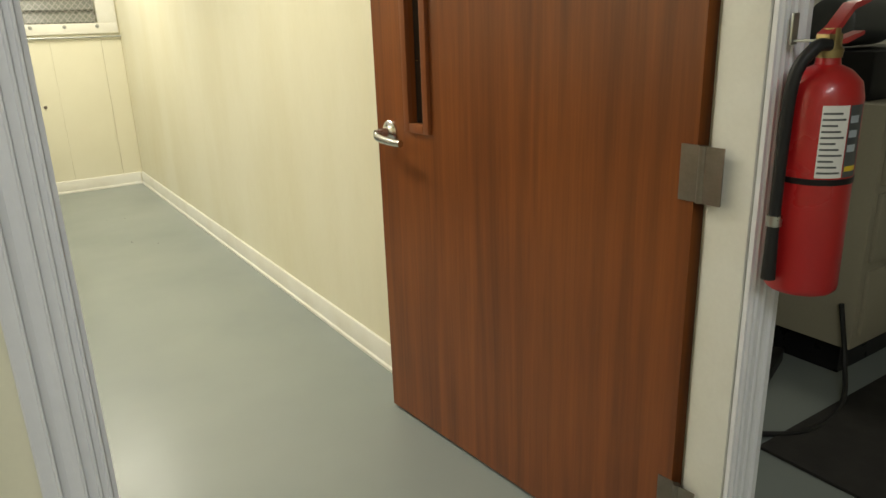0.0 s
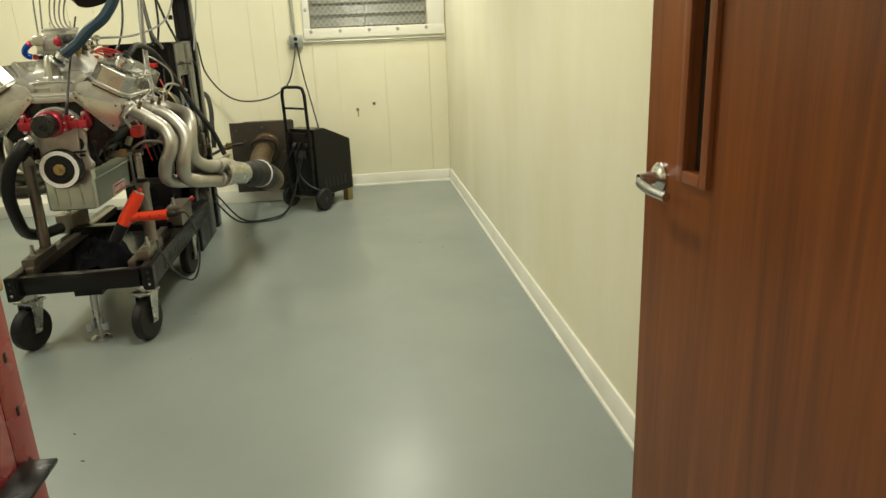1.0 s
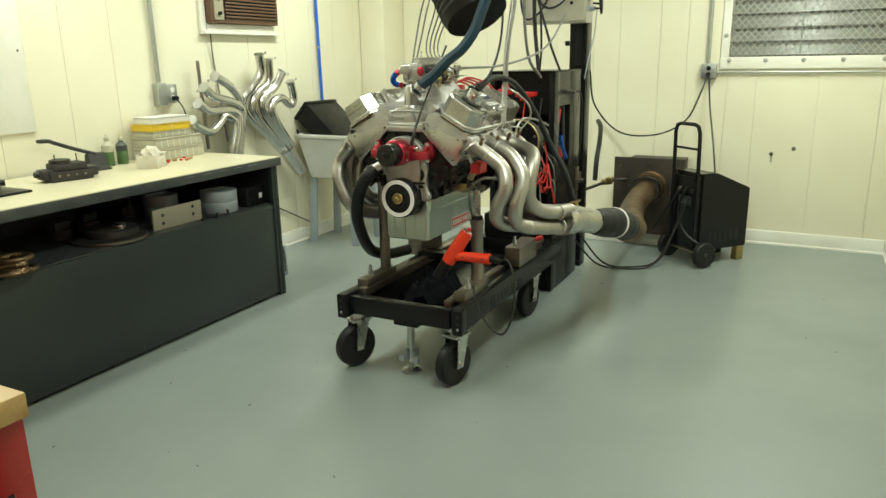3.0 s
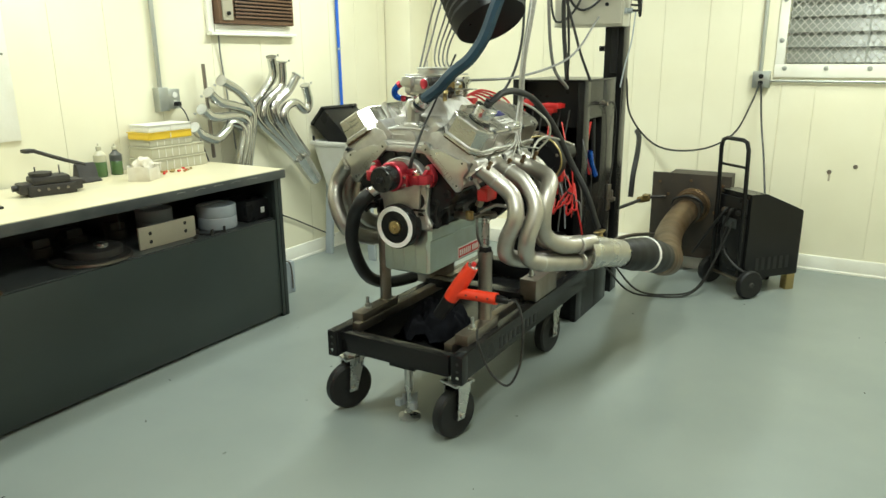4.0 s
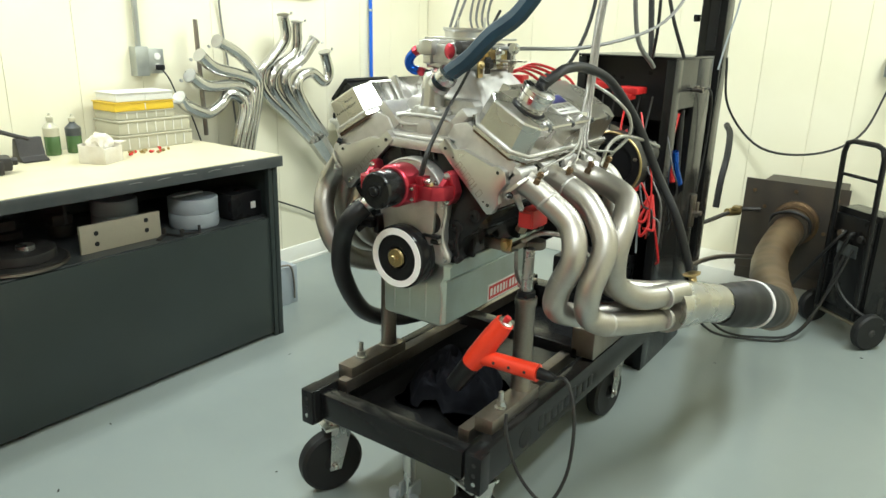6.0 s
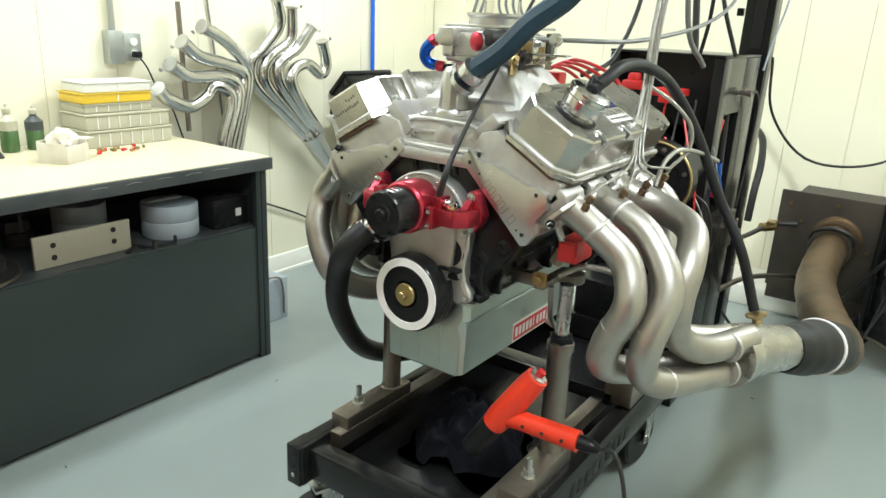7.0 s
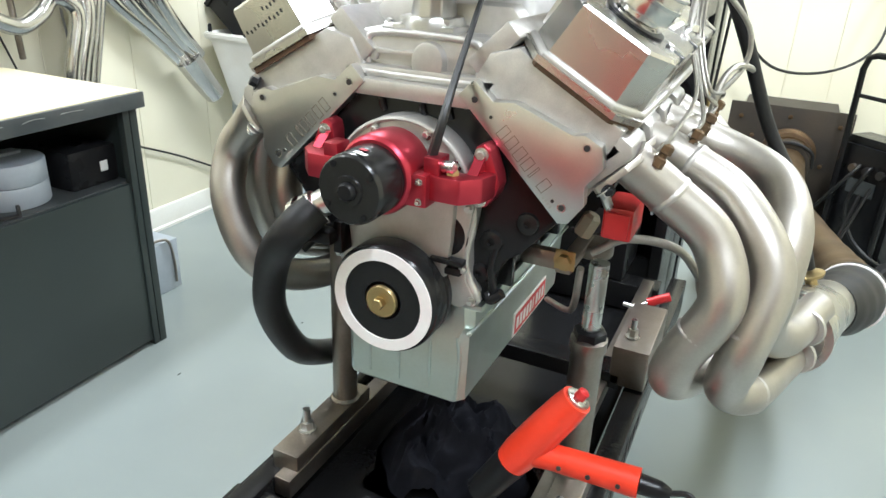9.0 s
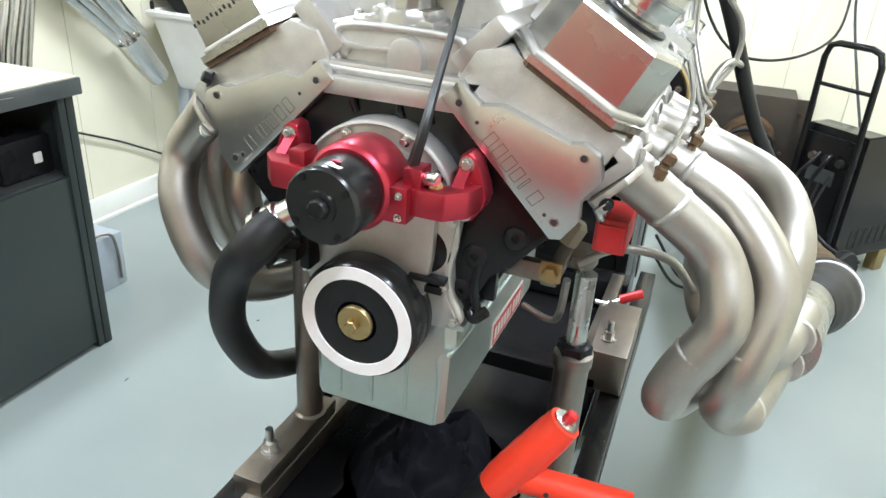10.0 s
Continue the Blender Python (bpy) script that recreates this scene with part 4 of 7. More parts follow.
part("throttle_cable", tube([(0.09, 0.2, 1.335), (0.155, 0.25, 1.335), (0.25, 0.5, 1.345), (0.3, 0.9, 1.42), (0.28, 1.3, 1.6)], 0.005, 8), M_WIREG, carb)
for k in range(4):
    part("vacuum_wire", tube([(-0.03 + 0.02 * k, 0.3, 1.36), (-0.08 + 0.02 * k, 0.36, 1.45), (-0.07 + 0.03 * k, 0.5, 1.75), (-0.02 + 0.03 * k, 0.62, 2.55)], 0.0035, 6), M_WIREG, carb)

# distributor with its red cap and leads
dist = part("distributor", joined(lathe([(0.03, 0), (0.032, 0.02), (0.03, 0.1)], (0.02, 0.46, 1.08), (0, 0, 1), 20)), M_ALU, engine, "billet distributor with red cap")
cap = part("distributor_cap", lathe([(0.048, 0), (0.05, 0.01), (0.046, 0.03), (0.04, 0.045), (0.02, 0.05)], (0.02, 0.46, 1.165), (0, 0, 1), 24), M_REDPL, dist, "red plastic cap")
part("coil_red_box", cuboid((0.03, 0.4, 1.205), (0.075, 0.44, 1.258), 0.004), M_REDPL, engine, "red ignition connector")
for k in range(8):
    a = k * math.pi / 4
    x, y = 0.02 + 0.034 * math.cos(a), 0.46 + 0.034 * math.sin(a)
    part("lead_boot", lathe([(0.008, 0), (0.007, 0.025)], (x, y, 1.2), (0, 0, 1), 10), M_BLACKM, dist)
for k in range(4):
    part("plug_lead", tube([(0.045, 0.38 + 0.008 * k, 1.265), (0.075 + 0.012 * k, 0.38 + 0.01 * k, 1.272 + 0.006 * k), (0.11 + 0.025 * k, 0.42 + 0.02 * k, 1.25), (0.16 + 0.02 * k, 0.5, 1.17), (0.2, 0.52, 1.1)], 0.0042, 8), M_REDPL, dist, "red plug lead")

# right and left headers (world points, shifted into the engine)
def local(points):
    return [(x - CX, y - 3.12, z) for x, y, z in points]


HEAD_R = [
    [(-0.724, 3.171, 1.033), (-0.668, 3.186, 0.991), (-0.603, 3.19, 0.938), (-0.577, 3.165, 0.865), (-0.612, 3.168, 0.777), (-0.622, 3.2, 0.712), (-0.58, 3.32, 0.672), (-0.49, 3.567, 0.64)],
    [(-0.722, 3.288, 1.033), (-0.655, 3.275, 1.01), (-0.587, 3.26, 0.975), (-0.525, 3.223, 0.895), (-0.539, 3.186, 0.788), (-0.548, 3.214, 0.715), (-0.517, 3.262, 0.683), (-0.474, 3.426, 0.648), (-0.425, 3.618, 0.612)],
    [(-0.722, 3.406, 1.035), (-0.628, 3.42, 1.005), (-0.544, 3.381, 0.978), (-0.514, 3.299, 0.936), (-0.514, 3.264, 0.863), (-0.515, 3.294, 0.78), (-0.478, 3.39, 0.724), (-0.427, 3.57, 0.704)],
    [(-0.722, 3.522, 1.034), (-0.65, 3.53, 0.99), (-0.62, 3.5, 0.9), (-0.6, 3.42, 0.79), (-0.565, 3.4, 0.735), (-0.5, 3.48, 0.71), (-0.47, 3.55, 0.70)]]
header = part("header_pipe", tube(local(HEAD_R[0]), 0.031, 20, 8), M_STEEL, engine, "welded raw steel exhaust header pipe")
for line in HEAD_R[1:]:
    part("header_pipe", tube(local(line), 0.031, 20, 8), M_STEEL, engine)
for a, b in (((-0.597, 3.165, 0.812), (-0.37, 0, -0.93)), ((-0.536, 3.192, 0.81), (-0.12, -0.25, -0.95)), ((-0.668, 3.186, 0.991), (0.72, 0.1, -0.68)), ((-0.655, 3.275, 1.01), (0.9, -0.2, -0.4)), ((-0.517, 3.262, 0.683), (0.25, 0.9, -0.3)), ((-0.445, 3.49, 0.645), (0.25, 0.95, -0.12)), ((-0.445, 3.47, 0.71), (0.25, 0.95, -0.1))):
    part("weld_ring", lathe([(0.0305, -0.005), (0.0322, -0.002), (0.0326, 0.0), (0.0322, 0.002), (0.0305, 0.005)], local([a])[0], b, 24), M_ALU, header)
part("collector", tube(local([(-0.46, 3.53, 0.66), (-0.438, 3.62, 0.65), (-0.41, 3.72, 0.627), (-0.38, 3.84, 0.596)]), [0.071, 0.067, 0.06, 0.058], 28), M_SHEET, engine, "bright steel four-into-one collector")
part("collector_clamp", lathe([(0.069, 0), (0.0705, 0.004), (0.069, 0.02)], local([(-0.452, 3.565, 0.657)])[0], (0.2, 0.95, -0.15), 28), M_ZINC, engine)
part("sensor_bung", joined(lathe([(0.02, 0), (0.02, 0.006), (0.011, 0.008), (0.011, 0.04), (0.024, 0.046), (0.026, 0.052), (0.012, 0.056)], local([(-0.425, 3.69, 0.672)])[0], (-0.3, 0.0, 1), 18)), M_BRASS, engine, "brass sensor bung")
part("breather_hose", tube(local([(-0.716, 3.205, 1.252), (-0.702, 3.24, 1.275), (-0.699, 3.3, 1.294), (-0.699, 3.415, 1.293), (-0.684, 3.55, 1.253), (-0.638, 3.645, 1.145), (-0.573, 3.69, 0.993), (-0.499, 3.68, 0.875), (-0.446, 3.69, 0.73)]), 0.0125, 12, 8), M_RUBBER, engine, "black breather hose")
HEAD_L = [
    [(-1.312, 3.172, 1.034), (-1.366, 3.2, 0.985), (-1.415, 3.205, 0.924), (-1.405, 3.175, 0.839), (-1.355, 3.185, 0.732), (-1.31, 3.3, 0.672), (-1.29, 3.56, 0.65)],
    [(-1.312, 3.288, 1.034), (-1.37, 3.28, 1.0), (-1.405, 3.27, 0.92), (-1.41, 3.27, 0.83), (-1.395, 3.3, 0.74), (-1.34, 3.42, 0.69), (-1.3, 3.6, 0.69)],
    [(-1.312, 3.405, 1.034), (-1.355, 3.36, 0.99), (-1.365, 3.3, 0.91), (-1.36, 3.28, 0.82), (-1.345, 3.33, 0.74), (-1.3, 3.5, 0.7)],
    [(-1.312, 3.522, 1.034), (-1.37, 3.52, 0.98), (-1.39, 3.5, 0.86), (-1.36, 3.52, 0.76), (-1.3, 3.6, 0.7)]]
for line in HEAD_L:
    part("header_pipe", tube(local(line), 0.031, 20, 8), M_STEEL, engine)
part("collector", tube(local([(-1.31, 3.56, 0.675), (-1.3, 3.7, 0.65), (-1.3, 3.95, 0.6)]), [0.07, 0.06, 0.056], 24), M_SHEET, engine)

# thermocouple wires from each pipe to the bundle that hangs from above
wires = part("thermocouple_lead", tube(local([(-0.709, 3.434, 1.165), (-0.708, 3.465, 1.272), (-0.706, 3.48, 1.42), (-0.69, 3.55, 1.8), (-0.75, 3.66, 2.6)]), 0.006, 8), M_BRAID, engine, "bundle of thin steel probe wires")
for k, (x, y, z) in enumerate(((-0.688, 3.16, 1.052), (-0.665, 3.27, 1.05), (-0.66, 3.385, 1.05), (-0.66, 3.5, 1.05))):
    part("probe_wire", tube(local([(x, y, z), (x + 0.012, y + 0.02, z + 0.02), (-0.672 + 0.004 * k, 3.33 + 0.018 * k, 1.098), (-0.705 + 0.005 * k, 3.432 + 0.004 * k, 1.17), (-0.712 + 0.006 * k, 3.466, 1.275), (-0.712 + 0.006 * k, 3.485, 1.42), (-0.698 + 0.008 * k, 3.555, 1.8), (-0.75 + 0.01 * k, 3.67, 2.6)]), 0.0032, 6), M_BRAID, wires)
    part("probe_fitting", lathe([(0.0085, 0), (0.0085, 0.012), (0.006, 0.014), (0.006, 0.018), (0.009, 0.02), (0.009, 0.03), (0.005, 0.033)], local([(x, y, z - 0.02)])[0], (0.35, 0.2, 0.9), 6), M_RUST, wires)
part("probe_loop", tube(local([(-0.66, 3.475, 1.035), (-0.655, 3.5, 1.085), (-0.64, 3.54, 1.11), (-0.62, 3.62, 1.1), (-0.61, 3.78, 1.06)]), 0.0055, 8), M_BRAID, wires)
part("probe_loop", tube(local([(-0.705, 3.48, 1.25), (-0.665, 3.53, 1.215), (-0.63, 3.57, 1.165), (-0.628, 3.575, 1.11), (-0.66, 3.54, 1.06)]), 0.0045, 8), M_BRAID, wires)
part("wire_tie", lathe([(0.015, 0), (0.015, 0.01)], local([(-0.709, 3.436, 1.168)])[0], (0, 0.3, 1), 10), M_ZINC, wires)

# underhung bits on the mount side
# Small cream sensor plug above the mount bracket.
part("sensor_plug", lathe([(0.014, 0), (0.016, 0.004), (0.016, 0.034), (0.010, 0.04)], local([(-0.805, 3.31, 0.86)])[0], (0.4, 0.1, 0.9), 6), M_CLEARPL, engine, "cream plastic sensor plug")
part("ignition_coil", joined(cuboid((0.262, 0.085, 0.903), (0.306, 0.165, 0.952), 0.006), cuboid((0.267, 0.08, 0.909), (0.301, 0.087, 0.945), 0.002)), M_REDPL, engine, "red ignition coil")
bracket = part("engine_mount", joined(cuboid((0.13, 0.14, 0.812), (0.2, 0.158, 0.842), 0.003), cuboid((0.19, 0.135, 0.81), (0.215, 0.28, 0.826), 0.003), lathe([(0.03, 0), (0.032, 0.003), (0.032, 0.022), (0.02, 0.024)], (0.222, 0.262, 0.80), (0, 0, 1), 24)), M_BARE, engine, "steel mount bracket")
part("engine_mount", joined(cuboid((-0.225, 0.12, 0.80), (-0.13, 0.145, 0.845), 0.004), cuboid((-0.29, 0.14, 0.822), (-0.2, 0.22, 0.844), 0.004)), M_BARE, engine)
part("mount_washer", cuboid((0.188, 0.134, 0.818), (0.22, 0.139, 0.85), 0.001), M_BRASS, bracket)
bolt(bracket, (0.204, 0.134, 0.834), (0, -1, 0), 0.012, 0.012, M_BRASS)
part("braided_line", tube(local([(-0.78, 3.28, 0.845), (-0.73, 3.3, 0.872), (-0.66, 3.33, 0.86), (-0.62, 3.38, 0.8), (-0.6, 3.45, 0.74)]), 0.007, 10), M_BRAID, engine)
part("braided_line", tube(local([(-0.79, 3.27, 0.82), (-0.8, 3.3, 0.74), (-0.84, 3.42, 0.66), (-0.9, 3.5, 0.63)]), 0.006, 10), M_BRAID, engine)
part("bellhousing", lathe([(0.2, 0), (0.2, 0.06), (0.17, 0.09), (0.17, 0.16)], (0, 0.52, 0.9), (0, 1, 0), 40), M_BLACKM, engine, "black flywheel housing")
part("ring_gear", lathe([(0.19, 0), (0.205, 0.004), (0.205, 0.02), (0.19, 0.024)], (0, 0.545, 0.93), (0, 1, 0), 48), M_BRASS, engine)

# ---- engine cart ----
cart = thing("engine_cart", (CX, 3.0, 0), "black steel engine test cart on rubber casters", "engine cart")
# local: x from the middle line, y from the front bar
part("front_bar", cuboid((-0.24, -0.012, 0.275), (0.262, 0.038, 0.358), 0.006), M_BLACK, cart)
for s in (-1, 1):
    rail = part("side_rail", cuboid((-0.282 if s < 0 else 0.272, -0.032 if s < 0 else -0.014, 0.262), (-0.237 if s < 0 else 0.317, 1.32, 0.368), 0.004), M_BLACK, cart)
    part("corner_plate", cuboid((0.018 + min(s * 0.262, s * 0.306), -0.037 if s < 0 else -0.019, 0.258), (0.018 + max(s * 0.262, s * 0.306), 0.025, 0.366), 0.003), M_BLACK, cart)
    # The black discs stand for shaded holes; the rail is solid.
    for z in (0.285, 0.31, 0.34):
        part("rail_hole", lathe([(0.006, 0), (0.006, 0.001)], (0.018 + s * 0.285, -0.037 if s < 0 else -0.019, z), (0, -1, 0), 12), M_ZINC if z < 0.29 else M_HOLESHADE, rail)
    part("inner_slide", cuboid((min(s * 0.2, s * 0.235), 0.06, 0.335), (max(s * 0.2, s * 0.235), 1.25, 0.375), 0.003), M_BARE, cart, "bare steel slide rail")
    bar = part("mount_bar", cuboid((0.014 + s * 0.245 - 0.027, 0.088, 0.365), (0.014 + s * 0.245 + 0.029, 0.345, 0.408), 0.004), M_BARE, cart, "bare steel mount bar")
    part("stud", joined(lathe([(0.017, 0), (0.017, 0.004)], (0.016 + s * 0.25, 0.165, 0.408), (0, 0, 1), 20), lathe([(0.013, 0.004), (0.013, 0.02)], (0.016 + s * 0.25, 0.165, 0.408), (0, 0, 1), 6), lathe([(0.007, 0.02), (0.007, 0.048)], (0.016 + s * 0.25, 0.165, 0.408), (0, 0, 1), 12)), M_ZINC, bar)
    rear = part("rear_block", cuboid((s * 0.275 - 0.04, 0.66, 0.372), (s * 0.275 + 0.04, 0.9, 0.47), 0.004), M_BARE, cart)
    part("stud", joined(lathe([(0.017, 0), (0.017, 0.004)], (s * 0.265, 0.72, 0.47), (0, 0, 1), 20), lathe([(0.012, 0.004), (0.012, 0.022)], (s * 0.265, 0.72, 0.47), (0, 0, 1), 6), lathe([(0.007, 0.022), (0.007, 0.045)], (s * 0.265, 0.72, 0.47), (0, 0, 1), 12)), M_ZINC, rear)
part("cross_beam", cuboid((-0.26, 0.66, 0.36), (0.26, 0.73, 0.40), 0.004), M_BLACK, cart)
part("tray", cuboid((-0.25, 0.05, 0.255), (0.25, 1.3, 0.268)), M_BLACK, cart)
part("rear_bar", cuboid((-0.25, 1.22, 0.275), (0.25, 1.3, 0.358), 0.005), M_BLACK, cart)
# raised maker's name on the side rail as plain bars
for k in range(9):
    part("name_bar", cuboid((0.3165, 0.30 + k * 0.042, 0.288), (0.3182, 0.33 + k * 0.042, 0.338 if k in (0, 5) else 0.325), 0.001), M_RUBBER, cart)
part("badge", lathe([(0.03, 0), (0.03, 0.0015)], (0.3168, 0.22, 0.31), (1, 0, 0), 24), M_RUBBER, cart)
post = part("support_post", lathe([(0.03, 0.406), (0.03, 0.41), (0.0245, 0.414), (0.0245, 0.83)], (-0.228, 0.29, 0), (0, 0, 1), 24), M_BARE, cart, "bare steel post")
post = part("support_post", lathe([(0.03, 0.406), (0.0275, 0.414), (0.0275, 0.658), (0.031, 0.664), (0.031, 0.684), (0.024, 0.688)], (0.25, 0.3, 0), (0, 0, 1), 28), M_BARE, cart, "bare steel telescopic post")
part("post_collar", lathe([(0.028, 0.684), (0.028, 0.70), (0.022, 0.704)], (0.25, 0.3, 0), (0, 0, 1), 6), M_BLACKM, post)
part("screw_rod", lathe([(0.0165 if k % 2 else 0.0155, 0.7 + 0.0035 * k) for k in range(36)], (0.25, 0.3, 0), (0, 0, 1), 16), M_ZINC, post)


def caster(x, y, turn, group):
    c = thing("caster_wheel", (CX + x, 3.0 + y, 0), "black rubber caster on zinc plated fork", "caster", group, rz=turn)
    tyre = part("tyre", lathe([(0.06, -0.024), (0.088, -0.024), (0.098, -0.016), (0.1, 0), (0.098, 0.016), (0.088, 0.024), (0.06, 0.024)], (0, 0, 0.1), (1, 0, 0), 36), M_RUBBER, c)
    part("wheel_hub", lathe([(0.014, -0.034), (0.02, -0.03), (0.03, -0.022), (0.062, -0.012), (0.062, 0.012), (0.03, 0.022), (0.02, 0.03), (0.014, 0.034)], (0, 0, 0.1), (1, 0, 0), 28), M_BLACKM, c)
    for s in (-1, 1):
        part("fork", prism([(-0.018, 0.085), (0.018, 0.085), (0.055, 0.225), (-0.01, 0.225)], s * 0.04 - 0.002, s * 0.04 + 0.002, Matrix(((0, 0, 1, 0), (1, 0, 0, 0), (0, 1, 0, 0), (0, 0, 0, 1)))), M_ZINC, c)
        bolt(c, (s * 0.042, 0, 0.1), (s, 0, 0), 0.009, 0.009)
    part("swivel_plate", joined(cuboid((-0.045, -0.03, 0.222), (0.045, 0.07, 0.232), 0.003), lathe([(0.035, 0.232), (0.035, 0.25), (0.045, 0.252), (0.045, 0.262)], (0, 0.02, 0), (0, 0, 1), 24)), M_ZINC, c)
    return c


caster(-0.255, 0.045, -24, "casters of the engine cart")
caster(0.245, 0.055, -16, "casters of the engine cart")
caster(0.235, 1.0, -6, "casters of the engine cart")
caster(-0.255, 1.0, 5, "casters of the engine cart")


def floor_jack(x, y):
    j = thing("floor_lock", (x, y, 0), "zinc plated foot-operated floor lock under the cart", "floor lock")
    part("foot_pad", lathe([(0.045, 0), (0.046, 0.012), (0.03, 0.018), (0.02, 0.022)], (0, 0, 0), (0, 0, 1), 28), M_ZINC, j)
    part("stem", lathe([(0.013, 0.02), (0.013, 0.12), (0.018, 0.122), (0.018, 0.235)], (0, 0, 0), (0, 0, 1), 18), M_ZINC, j)
    for s in (-1, 1):
        part("pedal", joined(cuboid((s * 0.035 - 0.014, -0.035, 0.055), (s * 0.035 + 0.014, -0.01, 0.088), 0.006), cuboid((s * 0.018 - 0.004, -0.02, 0.06), (s * 0.018 + 0.004, 0.03, 0.11), 0.002)), M_FOAM, j)
    part("lock_plate", cuboid((-0.06, -0.05, 0.235), (0.06, 0.05, 0.275), 0.003), M_BLACK, j)
    return j


floor_jack(-1.0, 3.09)


# timing light lying on the cart
def timing_light():
    g = thing("timing_light", (-0.765, 3.13, 0.410), "orange-red pistol-shaped timing light propped on the cart", "timing light")
    a, b = Vector((-0.064, -0.001, 0.118)), Vector((0.022, 0.018, 0.255))
    body = part("barrel", tube([a, a.lerp(b, 0.15), a.lerp(b, 0.5), a.lerp(b, 0.85), b], [0.027, 0.030, 0.030, 0.028, 0.025], 24, smooth=False), M_GUN, g)
    d = (b - a).normalized()
    part("lens", joined(lathe([(0.02, 0), (0.02, 0.004), (0.013, 0.006)], b, d, 20)), M_ZINC, g)
    part("lens_tip", lathe([(0.009, 0.005), (0.009, 0.018), (0.006, 0.02)], b, d, 16), M_REDPL, g)
    part("rear_cup", tube([a - d * 0.085, a - d * 0.03, a + d * 0.002], [0.025, 0.0265, 0.0285], 24, smooth=False), M_BLACKM, g, "black rubber rear cup")
    grip = a.lerp(b, 0.22)
    e = Vector((0.132, 0.008, 0.150))
    part("grip", tube([grip, grip.lerp(e, 0.25), grip.lerp(e, 0.7), e], [0.026, 0.021, 0.022, 0.023], 20), M_GUN, g)
    for k in range(3):
        part("grip_screw", lathe([(0.004, 0), (0.004, 0.002)], grip.lerp(e, 0.35 + 0.25 * k) + Vector((0, -0.0255, 0.004)), (0, -1, 0.1), 8), M_DKBLOCK, g)
    part("cable_boot", tube([e, e + Vector((0.03, 0.002, -0.002)), e + Vector((0.045, 0.004, -0.004))], [0.016, 0.014, 0.008], 14), M_BLACKM, g)
    part("lead", tube([e + Vector((0.04, 0.003, -0.003)), e + Vector((0.08, 0.0, 0.0)), e + Vector((0.12, -0.03, -0.08)), e + Vector((0.125, -0.06, -0.21)), e + Vector((0.09, -0.09, -0.29)), e + Vector((0.02, -0.1, -0.24)), e + Vector((-0.03, -0.09, -0.15)), e + Vector((-0.045, -0.07, -0.1))], 0.0045, 8), M_CABLE, g, "black coiled lead")
    return g


timing_light()


def crumpled_cloth():
    """A crumpled sheet: a grid pulled together into ridged folds, with some thickness."""
    bm = bmesh.new()
    n = 72
    def height(x, y):
        q = Vector((x, y, 0))
        warp = Vector((noise.noise(q * 1.6 + Vector((5, 2, 1))), noise.noise(q * 1.6 + Vector((1, 7, 4))), 0)) * 0.8
        fold = sum(a * (1 - 2 * abs(noise.noise((q + warp) * f + Vector((f, 2 * f, 3)))))
                   for a, f in ((0.05, 1.3), (0.036, 2.6), (0.02, 4.8), (0.006, 9.0)))
        r = math.hypot(x, y) / (0.95 + 0.3 * noise.noise(Vector((math.atan2(y, x), 3, 1))))
        return max(0.006, (0.06 + fold) * max(0.0, 1 - r ** 3))
    grid = []
    for j in range(n + 1):
        row = []
        for i in range(n + 1):
            x, y = -1 + 2 * i / n, -1 + 2 * j / n
            k = (0.9 + 0.28 * noise.noise(Vector((1.4 * x, 1.4 * y, 4)))) * (1 - 0.14 * (x * x * y * y))
            row.append(bm.verts.new((0.175 * x * k, 0.18 * y * k, height(x, y))))
        grid.append(row)
    for j in range(n):
        for i in range(n):
            bm.faces.new((grid[j][i], grid[j][i + 1], grid[j + 1][i + 1], grid[j + 1][i]))
    bmesh.ops.solidify(bm, geom=bm.faces[:], thickness=0.003)
    return bm


single("shop_rag", crumpled_cloth(), M_CLOTH, "crumpled black shop rag lying in the cart tray", "rag", base=(-1.03, 3.36, 0.272), smooth=50)

# ---- absorber tower and its boom ----
absorber = thing("dynamometer", (-0.995, 4.43, 0), "black steel dynamometer cabinet with hoses and wiring", "dynamometer")
# local: x from -0.2 to 0.2, y back to 0.5
part("side_panel", joined(
    cuboid((0.165, 0.0, 0.0), (0.2, 0.09, 1.29), 0.003), cuboid((0.165, 0.29, 0.0), (0.2, 0.5, 1.29), 0.003),
    cuboid((0.166, 0.09, 0.0), (0.199, 0.29, 0.74)), cuboid((0.166, 0.09, 1.1), (0.199, 0.29, 1.29))), M_BLACK, absorber)
part("side_panel", cuboid((-0.2, 0.0, 0.0), (-0.165, 0.5, 1.29), 0.003), M_BLACK, absorber)
part("back_panel", cuboid((-0.165, 0.47, 0.0), (0.165, 0.498, 1.288)), M_BLACK, absorber)
part("top_panel", cuboid((-0.2, -0.005, 1.291), (0.2, 0.505, 1.30), 0.002), M_BLACK, absorber)
part("front_panel", cuboid((-0.165, 0.02, 0.0), (0.165, 0.05, 0.35)), M_BLACK, absorber)
part("recess_panel", cuboid((-0.165, 0.1, 1.05), (0.165, 0.12, 1.29)), M_BLACKM, absorber)
part("absorber_drum", lathe([(0.17, 0), (0.17, 0.1), (0.14, 0.13), (0.1, 0.14), (0.1, 0.22)], (-0.062, 0.1, 0.86), (0, -1, 0), 40), M_BLACKM, absorber, "round black water brake")
